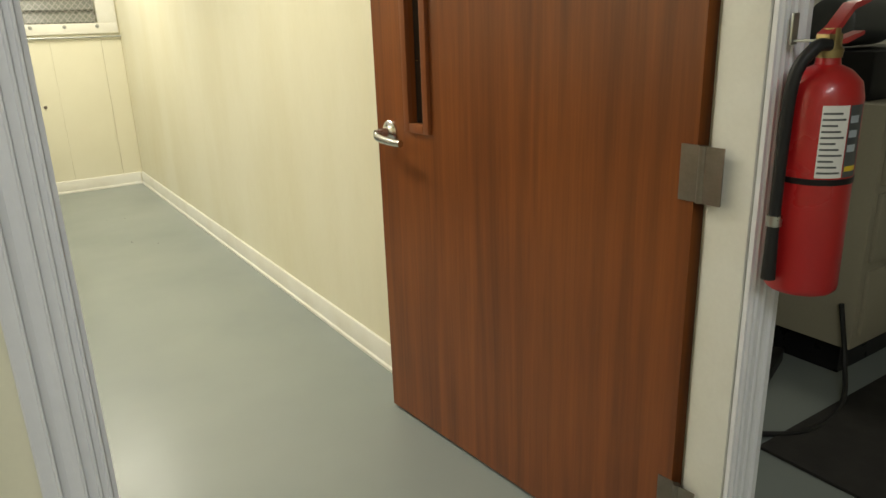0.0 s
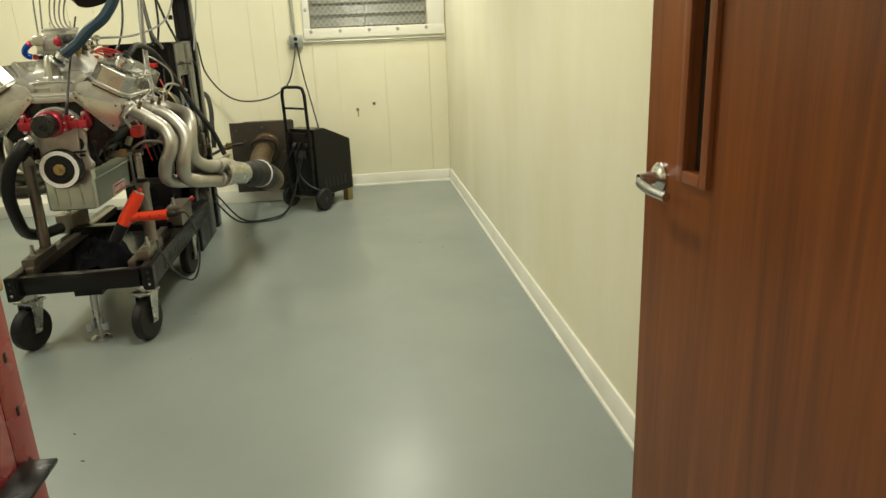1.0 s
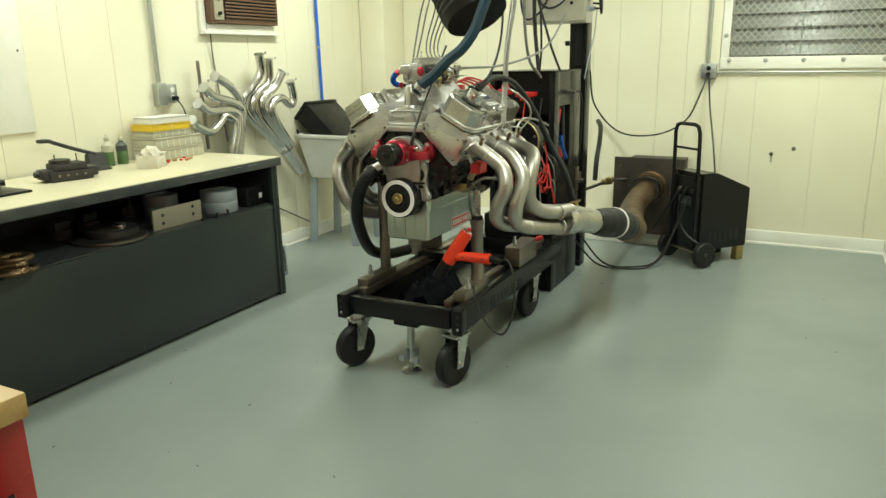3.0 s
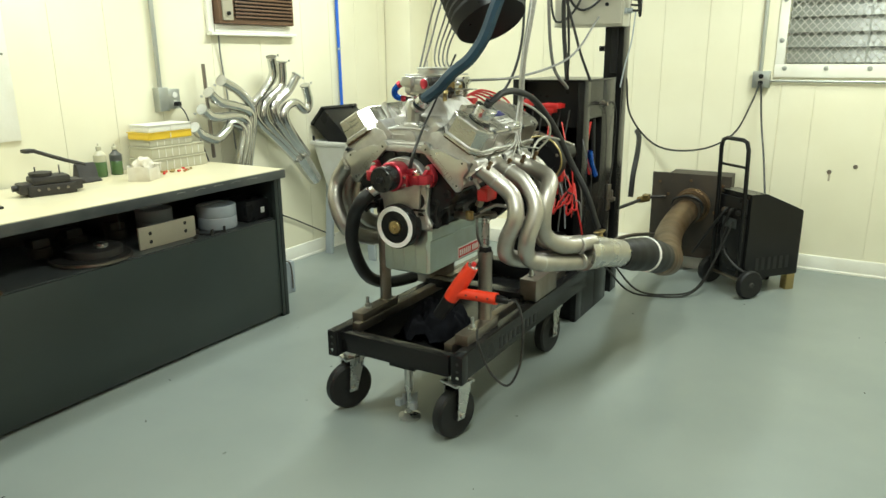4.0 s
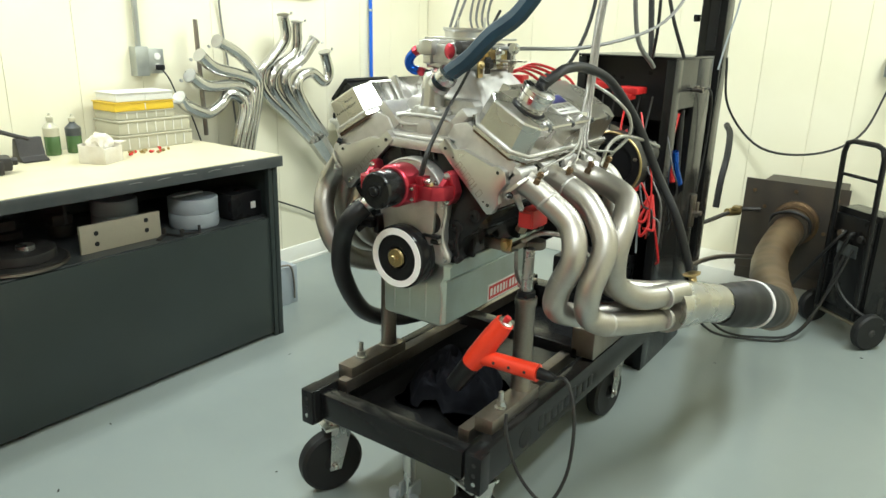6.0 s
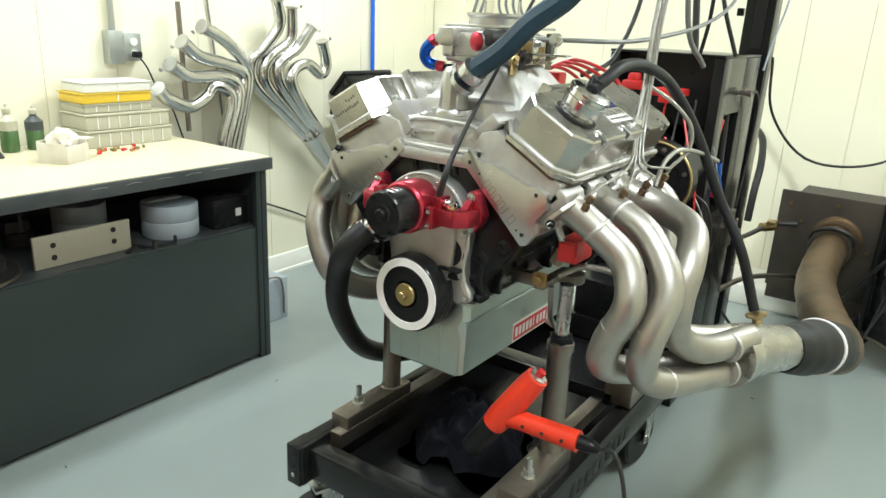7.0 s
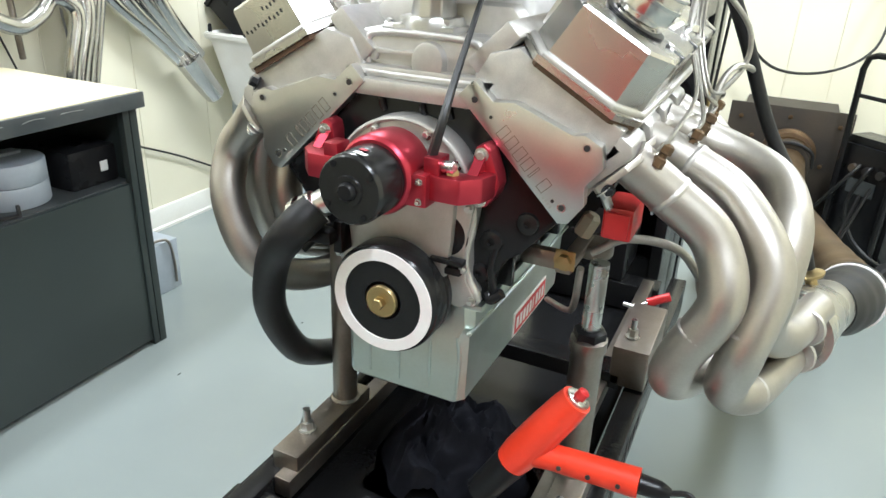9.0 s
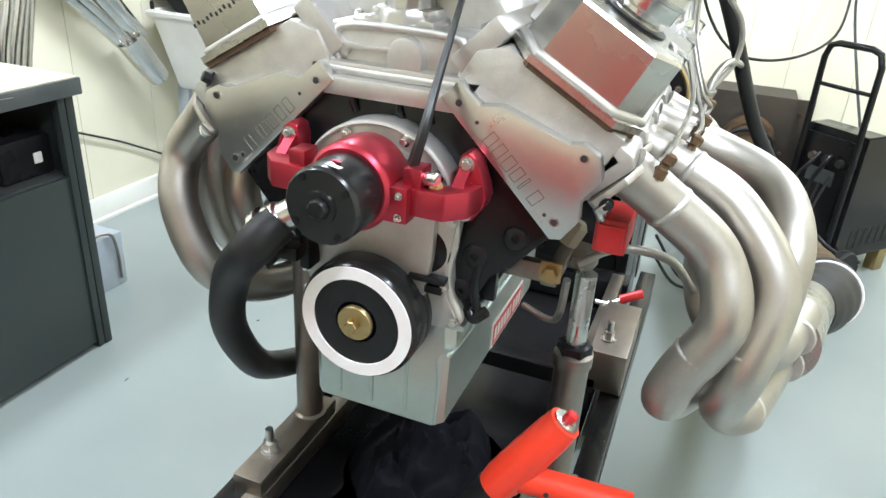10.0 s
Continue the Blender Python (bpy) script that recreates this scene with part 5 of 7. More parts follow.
drum = part("coupling_drum", lathe([(0.03, -0.34), (0.05, -0.33), (0.05, -0.07), (0.102, -0.06), (0.108, -0.054), (0.108, -0.004), (0.104, 0.0), (0.075, 0.002), (0.07, -0.012), (0.03, -0.012)], (0.19, -0.53, 0.965), (0, -1, 0), 44), M_BLACKM, absorber, "round black coupling drum")
part("drum_rim", tube([(0.19 + 0.106 * math.cos(2 * math.pi * k / 40), -0.533, 0.965 + 0.106 * math.sin(2 * math.pi * k / 40)) for k in range(41)], 0.0045, 8, per=2), M_BRASS, drum, "dull brass rim")
for k in range(6):
    bolt(drum, (0.19 + 0.088 * math.cos(k * 1.047 + 0.3), -0.531, 0.965 + 0.088 * math.sin(k * 1.047 + 0.3)), (0, -1, 0), 0.005, 0.005, M_BARE)
part("absorber_ring", lathe([(0.165, 0.1), (0.175, 0.102), (0.175, 0.118), (0.165, 0.12)], (-0.062, 0.1, 0.86), (0, -1, 0), 40), M_BARE, absorber)
part("low_box", cuboid((-0.15, -0.2, 0.36), (0.12, 0.02, 0.5), 0.008), M_BLACKM, absorber)
part("tap", joined(lathe([(0.008, 0), (0.008, 0.03), (0.012, 0.032), (0.012, 0.045)], (0.2, 0.24, 1.17), (1, 0, 0), 10), cuboid((0.215, 0.22, 1.18), (0.222, 0.26, 1.187))), M_BARE, absorber)
part("tap_line", tube([(0.24, 0.24, 1.17), (0.245, 0.32, 1.17), (0.235, 0.42, 1.1), (0.225, 0.45, 0.9), (0.22, 0.42, 0.72)], 0.005, 8), M_CABLE, absorber)
red_box = part("ignition_box", joined(cuboid((0.0, -0.11, 1.16), (0.1, 0.0, 1.185), 0.006), cuboid((0.03, -0.115, 1.14), (0.08, -0.06, 1.162), 0.004)), M_REDPL, absorber, "red ignition box")
part("ignition_cap", joined(cuboid((-0.12, -0.07, 1.17), (-0.05, -0.01, 1.2), 0.006), lathe([(0.022, 0), (0.024, 0.01), (0.02, 0.025)], (-0.085, -0.04, 1.2), (0, 0, 1), 16)), M_REDPL, absorber, "red distributor-shaped cap")
valve = part("red_valve", joined(cuboid((0.09, -0.16, 0.80), (0.15, -0.1, 0.862), 0.008), lathe([(0.018, 0), (0.02, 0.006), (0.018, 0.02)], (0.12, -0.16, 0.835), (0.1, -1, 0.1), 18), lathe([(0.013, 0), (0.013, 0.07)], (0.11, -0.12, 0.73), (0, 0, 1), 14), cuboid((0.06, -0.12, 0.86), (0.11, -0.08, 0.90), 0.006)), M_REDPL, absorber, "red water valve")
part("valve_cap", lathe([(0.012, 0), (0.013, 0.004)], (0.122, -0.18, 0.837), (0.1, -1, 0.1), 16), M_PAPER, valve)
part("valve_rod", tube([(0.14, -0.15, 0.80), (0.165, -0.14, 0.7), (0.16, -0.1, 0.55)], 0.004, 8), M_FOAM, valve)
# loose wiring in front of the brake
wire_rng = random.Random(11)
for k in range(9):
    x0, x1 = wire_rng.uniform(0.04, 0.22), wire_rng.uniform(0.1, 0.27)
    z0, z1 = wire_rng.uniform(0.8, 1.12), wire_rng.uniform(0.5, 0.75)
    y = -0.16 + 0.012 * k
    part("loose_wire", tube([(x0, y + 0.06, z0), (x0 + 0.05, y, z0 - 0.1), ((x0 + x1) / 2 + 0.06, y - 0.02, (z0 + z1) / 2), (x1 + 0.02, y, z1 + 0.05), (x1, y + 0.05, z1)], 0.0035 + 0.001 * (k % 2), 6), (M_REDPL, M_CABLE, M_WIREG)[k % 3], absorber)
for k in range(5):
    part("red_hose", tube([(0.1 + 0.02 * k, -0.1, 0.7 - 0.012 * k), (0.12 + 0.025 * k, -0.17, 0.64 + 0.03 * (k % 3)), (0.16 + 0.02 * k, -0.16, 0.72 - 0.01 * k), (0.2, -0.1, 0.79)], 0.0055, 10), M_REDPL, absorber)
for k in range(6):
    part("loom_wire", tube([(-0.12 + 0.05 * k, -0.02, 1.15), (-0.1 + 0.05 * k, -0.08 - 0.01 * k, 1.0), (-0.05 + 0.04 * k, -0.1, 0.85), (0.0 + 0.03 * k, -0.08, 0.62)], 0.004, 8), M_CABLE if k % 3 else M_REDPL, absorber)
part("loom_hose", tube([(-0.02, -0.1, 1.02), (0.06, -0.16, 1.0), (0.13, -0.12, 0.97), (0.17, -0.05, 0.98)], 0.009, 10), M_BRAID, absorber)
part("inner_hose", tube([(0.18, 0.15, 1.08), (0.17, 0.14, 0.95), (0.19, 0.16, 0.8)], 0.011, 10), M_REDPL, absorber)
part("inner_fitting", tube([(0.195, 0.13, 0.93), (0.2, 0.15, 0.86), (0.205, 0.2, 0.79)], [0.016, 0.014, 0.017], 10), M_BLUEANO, absorber, "blue anodised hose fitting")
part("inner_hose", tube([(0.175, 0.22, 1.09), (0.18, 0.22, 0.95), (0.185, 0.23, 0.78)], 0.012, 10), M_RUBBER, absorber)
part("shutoff_lever", joined(lathe([(0.012, 0), (0.012, 0.06)], (0.23, -0.42, 0.42), (0.75, 0.2, 0.35), 12)), M_REDPL, absorber, "red plastic lever handle")
part("lever_arm", tube([(0.17, -0.42, 0.40), (0.2, -0.43, 0.405), (0.235, -0.42, 0.42)], 0.006, 8), M_ZINC, absorber)
part("rear_valve", joined(lathe([(0.012, 0), (0.012, 0.05)], (0.2, 0.44, 0.62), (1, 0, 0), 12), cuboid((0.225, 0.43, 0.6), (0.235, 0.45, 0.67), 0.003), cuboid((0.2, 0.42, 0.55), (0.215, 0.47, 0.7), 0.003)), M_BARE, absorber)

boom = thing("boom_column", (-0.845, 5.08, 0), "black square steel column carrying cables", "column")
part("column", cuboid((-0.06, -0.05, 0.0), (0.05, 0.06, TOP), 0.004), M_BLACK, boom)
part("column_strip", cuboid((-0.02, -0.062, 1.32), (0.02, -0.05, TOP), 0.003), M_RUBBER, boom)
part("column_clip", cuboid((-0.09, -0.055, 1.44), (-0.07, -0.01, 1.47), 0.003), M_BLACK, boom)
part("white_lead", tube([(0.1, -0.02, 1.66), (0.092, -0.04, 1.5), (0.066, -0.055, 1.36), (0.05, -0.07, 1.24)], 0.004, 8), M_FOAM, boom)

control = thing("control_box", (-0.955, 5.0, 1.572), "light grey steel electrical box on the column", "electrical box")
part("housing", cuboid((-0.21, -0.1, 0.0), (0.19, 0.025, 0.5), 0.006), M_GREYBOX, control)
part("lid", cuboid((-0.2, -0.112, 0.012), (0.18, -0.1, 0.49), 0.004), M_GREYBOX, control)
part("lock", lathe([(0.01, 0), (0.01, 0.006)], (0.1, -0.112, 0.115), (0, -1, 0), 14), M_BLACKM, control)
for k, (z, m) in enumerate(((0.2, M_YELLOW), (0.155, M_YELLOW), (0.08, M_FOAM))):
    part("plug", joined(cuboid((0.19, -0.09, z - 0.016), (0.2, -0.04, z + 0.016), 0.004), lathe([(0.016, 0), (0.014, 0.03)], (0.2, -0.065, z), (1, 0, 0), 12)), m, control, "yellow cable plug" if k < 2 else "")
for k in range(5):
    part("plug_lead", tube([(0.22, -0.065, 0.2 - 0.03 * k), (0.27, -0.07, 0.17 - 0.02 * k), (0.26, -0.03, 0.05 + 0.04 * k), (0.23, -0.02, 0.25), (0.2, -0.03, 0.5)], 0.006, 8), M_CABLE, control)
for k, (x0, d) in enumerate(((-0.24, 0.05), (-0.1, 0.0), (0.0, 0.02))):
    part("loop_cable", tube([(x0, -0.12, 0.6), (x0 - 0.04 + d, -0.13, 0.25), (x0 + 0.06, -0.14, 0.03 + 0.06 * k), (x0 + 0.2, -0.13, 0.16 + 0.04 * k), (x0 + 0.26, -0.12, 0.6)], 0.007, 8), M_CABLE, control)

# black flexible air duct over the carburettor
duct = thing("air_duct", (-0.95, 3.5, 0), "large black ribbed flexible air duct hanging down", "air duct")
DUCT = [Vector((0.085, 0.0, 1.575)), Vector((-0.03, 0.05, 1.76)), Vector((-0.2, 0.15, 2.05)), Vector((-0.48, 0.28, 2.62))]
part("duct_tube", tube(DUCT, 0.145, 36, 14, ribs=0.006, rib_step=1), M_RUBBER, duct)
part("duct_mouth", tube([DUCT[0] - (DUCT[1] - DUCT[0]).normalized() * 0.03, DUCT[0] + (DUCT[1] - DUCT[0]) * 0.05], [0.14, 0.15], 36, smooth=False), M_BLACKM, duct)

# blue wrapped coolant hose from the water neck up to the ceiling
hose2 = thing("coolant_hose", (-0.968, 3.17, 1.253), "dark teal wrapped coolant hose with steel clamp", "hose")
part("hose_run", tube([(-0.019, 0.006, 0.001), (0.025, 0.005, 0.03), (0.072, 0.005, 0.062), (0.127, 0.007, 0.114), (0.202, 0.02, 0.174), (0.264, 0.036, 0.292), (0.328, 0.066, 0.582), (0.279, 0.205, 1.36)], 0.0225, 8, 8), M_BLUEHOSE, hose2, smooth=20)
part("hose_clamp", lathe([(0.0275, -0.006), (0.0285, 0.0), (0.0275, 0.018)], (0.002, -0.001, 0.008), (0.62, -0.1, 0.65), 24), M_ZINC, hose2)
part("hose_clamp", lathe([(0.0275, 0), (0.0275, 0.012)], (-0.02, 0.0, -0.015), (0.62, -0.1, 0.65), 24), M_MILL, hose2)

# loose cables hanging from above
def hanging(points, r, mat, label):
    p0 = Vector(points[0])
    ob = single("hanging_cable", tube([Vector(p) - p0 for p in points], r, 8), mat, label, "cable", "cables hanging over the engine", base=p0)
    return ob


for pts, r, m, lab in (
        ([(-0.92, 3.9, TOP), (-0.9, 3.9, 1.9), (-0.88, 3.85, 1.5), (-0.9, 3.75, 1.3), (-0.93, 3.62, 1.25)], 0.006, M_CABLE, "thin black cable hanging from the ceiling"),
        ([(-0.84, 4.0, TOP), (-0.83, 4.0, 1.8), (-0.82, 4.05, 1.4), (-0.8, 4.2, 1.27)], 0.008, M_WIREG, "grey cable hanging down to the cabinet"),
        ([(-0.8, 4.1, TOP), (-0.78, 4.1, 1.8), (-0.8, 4.2, 1.45), (-0.85, 4.32, 1.3)], 0.006, M_CABLE, "thin black cable hanging down to the cabinet"),
        ([(-0.98, 4.4, TOP), (-0.94, 4.45, 2.0), (-0.95, 4.5, 1.6), (-0.92, 4.5, 1.3)], 0.012, M_CABLE, "thick black cable hanging down to the cabinet"),
        ([(-0.9, 4.3, TOP), (-0.9, 4.3, 1.9), (-0.82, 4.35, 1.5), (-0.76, 4.4, 1.3)], 0.007, M_CABLE, "thin black cable hanging down to the cabinet"),
        ([(-1.2, 3.8, TOP), (-1.2, 3.8, 1.9), (-1.17, 3.6, 1.55), (-1.12, 3.42, 1.37)], 0.004, M_WIREG, "thin grey sensor wire hanging to the carburettor"),
        ([(-1.23, 3.8, TOP), (-1.23, 3.8, 1.9), (-1.2, 3.6, 1.55), (-1.14, 3.42, 1.36)], 0.004, M_WIREG, "thin grey sensor wire hanging to the carburettor")):
    hanging(pts, r, m, lab)

# ---- exhaust ----
exhaust = thing("exhaust_pipe", (-0.37, 3.83, 0), "heat-browned exhaust pipe with a dark flexible sleeve", "exhaust pipe")
part("sleeve", tube([(-0.013, -0.012, 0.6), (0.016, 0.06, 0.583), (0.045, 0.15, 0.566), (0.064, 0.25, 0.535), (0.075, 0.33, 0.508)], [0.06, 0.07, 0.074, 0.075, 0.072], 30, ribs=0.0015), M_RUBBER, exhaust, "dark grey flexible sleeve")
part("sleeve_clamp", lathe([(0.0775, 0), (0.079, 0.004), (0.0775, 0.014)], (0.046, 0.152, 0.565), (0.24, 0.94, -0.2), 32), M_RING, exhaust, "pale metal clamp band")
part("pipe", tube([(0.07, 0.3, 0.517), (0.08, 0.37, 0.49), (0.066, 0.5, 0.462), (0.0, 0.755, 0.444), (-0.085, 1.18, 0.425), (-0.107, 1.5, 0.445), (-0.11, 1.83, 0.457)], 0.074, 30, 9, ribs=0.0016), M_RUST, exhaust, "ribbed heat-browned steel pipe")
for y in (1.68, 1.74):
    part("pipe_collar", lathe([(0.09, 0), (0.093, 0.004), (0.093, 0.03), (0.09, 0.034)], (-0.11, y, 0.455), (0, 1, 0.02), 32), M_PLATE, exhaust)
part("pipe_clip", tube([(-0.2, 1.7, 0.46), (-0.19, 1.69, 0.52), (-0.108, 1.68, 0.55), (-0.026, 1.69, 0.52), (-0.012, 1.7, 0.45)], 0.008, 8), M_RUBBER, exhaust)

outlet = thing("exhaust_wall_box", (-0.5, 5.7, 0), "dark weathered steel plate and box at the exhaust outlet", "exhaust outlet")
part("plate", cuboid((-0.25, 0.0, 0.17), (0.25, 0.012, 0.662), 0.003), M_PLATE, outlet)
part("duct_box", cuboid((-0.2, 0.012, 0.2), (0.2, 0.45, 0.62)), M_PLATE, outlet)
part("stub", lathe([(0.1, 0), (0.1, 0.08), (0.115, 0.085), (0.115, 0.1)], (0.02, -0.1, 0.457), (0, 1, 0), 32), M_RUST, outlet)
part("foot", cuboid((-0.24, 0.0, 0.105), (0.24, 0.03, 0.17)), M_PLATE, outlet)
for x, z in ((-0.2, 0.6), (0.2, 0.6), (0.0, 0.62), (-0.14, 0.52), (0.16, 0.42)):
    bolt(outlet, (x, 0.0, z), (0, -1, 0), 0.007, 0.006, M_RUST)


# ---- benches ----
def wpart(name, bm, mat, parent, label="", smooth=38):
    """A part given in the room's own coordinates."""
    bm.transform(parent.matrix_basis.inverted())
    return part(name, bm, mat, parent, label, smooth)


def disc(c, r, h, seg=32, hole=0.0):
    prof = [(r - 0.004, 0), (r, 0.003), (r, h - 0.003), (r - 0.004, h)]
    if hole:
        prof = [(hole, 0)] + prof + [(hole, h)]
    return lathe(prof, c, (0, 0, 1), seg)


BF, BE, BH = -2.238, 3.768, 0.836       # bench front, end and height
bench = thing("workbench", (-2.6, 2.5, 0), "long grey steel workbench with cream laminate top and open shelf", "workbench")
wpart("top_edge", cuboid((-2.985, 1.3, 0.79), (BF, BE, BH), 0.004), M_GREYDK, bench, "dark worn steel edge")
wpart("worktop", cuboid((-2.98, 1.305, BH), (BF - 0.006, BE - 0.006, BH + 0.003)), M_LAMIN, bench, "cream laminate surface")
wpart("end_panel", cuboid((-2.97, BE - 0.036, 0.0), (BF - 0.028, BE - 0.010, 0.79), 0.003), M_GREY, bench)
wpart("front_panel", cuboid((BF - 0.052, 1.32, 0.018), (BF - 0.036, BE - 0.037, 0.562), 0.003), M_GREY, bench)
wpart("corner_post", cuboid((BF - 0.056, BE - 0.06, 0.0), (BF - 0.03, BE - 0.037, 0.79), 0.003), M_GREY, bench)
wpart("shelf_board", cuboid((-2.95, 1.32, 0.552), (BF - 0.053, BE - 0.038, 0.566)), M_GREYDK, bench)
wpart("back_panel", cuboid((-2.96, 1.32, 0.0), (-2.95, BE - 0.034, 0.79)), M_GREYDK, bench)
wpart("far_end_panel", cuboid((-2.97, 1.305, 0.0), (BF - 0.012, 1.32, 0.79)), M_GREY, bench)
for y in (2.2, 3.0):
    wpart("shelf_divider", cuboid((-2.94, y - 0.006, 0.567), (-2.62, y + 0.006, 0.789)), M_GREYDK, bench)
for k in range(5):
    wpart("edge_scuff", tube([(BF - 0.0002, 3.05 + 0.11 * k, 0.822 - 0.004 * (k % 2)), (BF - 0.0002, 3.08 + 0.11 * k, 0.823), (BF - 0.0002, 3.1 + 0.115 * k, 0.821)], 0.001, 5), M_GALV, bench)

SZ = 0.567
rotor = thing("flywheel_stack", (-2.44, 2.72, SZ), "stack of dark steel flywheels on the bench shelf", "flywheel")
part("flywheel", disc((0, 0, 0), 0.165, 0.02, 48, 0.03), M_DKBLOCK, rotor)
part("ring_gear", lathe([(0.166, 0.0), (0.172, 0.002), (0.172, 0.012), (0.166, 0.014)], (0, 0, 0.002), (0, 0, 1), 60), M_BARE, rotor)
part("pressure_plate", disc((0.01, 0.01, 0.02), 0.12, 0.035, 40, 0.04), M_DKBLOCK, rotor)
part("hub", disc((0.05, 0.02, 0.055), 0.03, 0.02, 24), M_ZINC, rotor)
tanp = thing("drilled_plate", (-2.36, 3.07, SZ), "tan steel plate with drilled holes standing on the shelf", "steel plate")
part("sheet", cuboid((-0.006, -0.16, 0.0), (0.006, 0.16, 0.105), 0.002), M_TAN, tanp)
# Flat black discs painted as the shade in the drilled holes.
for y, z in ((-0.1, 0.07), (-0.1, 0.03), (0.1, 0.08), (0.1, 0.04)):
    part("hole_rim", lathe([(0.009, 0), (0.009, 0.001)], (0.006, y, z), (1, 0, 0), 14), M_HOLESHADE, tanp)
for i, (y, x, r, lab) in enumerate(((3.43, -2.42, 0.1, "pair of stacked pale grey steel rings"), (3.2, -2.62, 0.09, "pale blue-grey ring at the back of the shelf"))):
    ring = thing("steel_ring_stack", (x, y, SZ), lab, "steel ring", "rings on the bench shelf")
    for k in range(2):
        part("ring", lathe([(r - 0.02, 0), (r - 0.003, 0), (r, 0.004), (r, 0.056), (r - 0.003, 0.06), (r - 0.02, 0.06)], (0, 0, 0.061 * k), (0, 0, 1), 40), M_FOAM, ring)
    part("flat_bar", cuboid((-0.05, -0.08, 0.122), (-0.01, 0.06, 0.13), 0.001), M_FOAM, ring)
bx = thing("black_case", (-2.44, 3.635, SZ), "small black equipment case on the bench shelf", "case")
part("shell", cuboid((-0.09, -0.08, 0.0), (0.11, 0.085, 0.115), 0.012), M_BLACKM, bx)
part("latch", cuboid((0.11, 0.02, 0.04), (0.114, 0.045, 0.07), 0.001), M_PAPER, bx)
# Dark metal colour also holds the shade inside the shelf.
for i in range(3):
    y = 2.62 + 0.19 * i
    single("shelf_part", joined(disc((0, 0, 0), 0.05 + 0.01 * (i % 2), 0.05, 20, 0.02), cuboid((-0.03, -0.05, 0.05), (0.04, 0.03, 0.09), 0.008)), M_DKBLOCK,
           "dark metal part on the bench shelf", "metal part", "parts on the bench shelf", base=(-2.66 - 0.05 * (i % 2), y, SZ))
chain = thing("timing_chain_heap", (-2.30, 2.15, SZ), "heap of brown rusty chain on the bench shelf", "chain")
chain_rng = random.Random(5)
for k in range(7):
    spread = 1 - k / 8
    cx, cy, cz = chain_rng.uniform(-0.06, 0.06) * spread, chain_rng.uniform(-0.04, 0.04) * spread, 0.012 + 0.009 * k
    rx, ry, tilt = chain_rng.uniform(0.05, 0.08), chain_rng.uniform(0.04, 0.06), chain_rng.uniform(-0.25, 0.25)
    part("chain_loop", tube([(cx + rx * math.cos(math.tau * i / 24), cy + ry * math.sin(math.tau * i / 24), max(0.011, cz + tilt * rx * math.cos(math.tau * i / 24))) for i in range(25)], 0.0095, 8, per=2, ribs=0.0025, rib_step=1), M_RUST, chain)
for i, (x, y, a) in enumerate(((-2.33, 3.27, 20), (-2.31, 3.33, 70), (-2.34, 3.22, 130))):
    ob = single("bracket", joined(cuboid((-0.04, -0.008, 0), (0.04, 0.008, 0.006), 0.001), cuboid((0.032, -0.008, 0.006), (0.04, 0.008, 0.03), 0.001)), M_DKBLOCK, "small dark bent bracket on the shelf", "bracket", "brackets on the shelf", base=(x, y, SZ))
    ob.rotation_euler[2] = radians(a)

TZ = BH + 0.003


def organiser(z, y0, y1, x0, x1, h, mat, lab, cells):
    t = thing("organiser_box", ((x0 + x1) / 2, (y0 + y1) / 2, z), lab, "organiser box", "stacked organiser boxes")
    wpart("tray", cuboid((x0, y0, z), (x1, y1, z + h * 0.86), 0.006), mat, t)
    wpart("lid", cuboid((x0 - 0.004, y0 - 0.004, z + h * 0.86), (x1 + 0.004, y1 + 0.004, z + h - 0.001), 0.004), mat, t)
    for k in range(1, cells):
        y = y0 + (y1 - y0) * k / cells
        wpart("divider", cuboid((x1, y - 0.002, z + 0.006), (x1 + 0.0025, y + 0.002, z + h * 0.8)), M_WHITE, t)


organiser(TZ, 3.34, 3.70, -2.96, -2.77, 0.066, M_CLEARPL, "cloudy plastic organiser box with dividers", 8)
organiser(TZ + 0.066, 3.345, 3.695, -2.96, -2.775, 0.062, M_CLEARPL, "cloudy plastic organiser box with dividers", 8)
organiser(TZ + 0.128, 3.35, 3.63, -2.96, -2.79, 0.036, M_CLEARPL, "flat cloudy plastic organiser box", 6)
organiser(TZ + 0.164, 3.345, 3.63, -2.96, -2.79, 0.04, M_YELLOW, "flat yellow plastic organiser box", 2)
organiser(TZ + 0.204, 3.355, 3.63, -2.95, -2.79, 0.04, M_WHITE, "flat white plastic box", 2)

cart_box = thing("carton", (-2.62, 3.17, TZ), "small torn white carton with crumpled paper", "carton", rz=28)
for a, b in (((-0.055, -0.06, 0), (-0.05, 0.06, 0.075)), ((0.05, -0.06, 0), (0.055, 0.06, 0.06)), ((-0.05, -0.06, 0), (0.05, -0.055, 0.07)), ((-0.05, 0.055, 0), (0.05, 0.06, 0.07)), ((-0.05, -0.055, 0), (0.05, 0.055, 0.004))):
    part("side", cuboid(a, b, 0.001), M_CARTON, cart_box)
part("flap", cuboid((-0.055, 0.06, 0.068), (0.05, 0.105, 0.072), 0.001), M_CARTON, cart_box)


def paper_ball():
    bm = bmesh.new()
    bmesh.ops.create_icosphere(bm, subdivisions=3, radius=0.05)
    for v in bm.verts:
        v.co *= 1 + 0.28 * noise.noise(v.co * 38)
        v.co.z = v.co.z + 0.065
    return bm


part("crumpled_paper", paper_ball(), M_CARTON, cart_box, smooth=0)
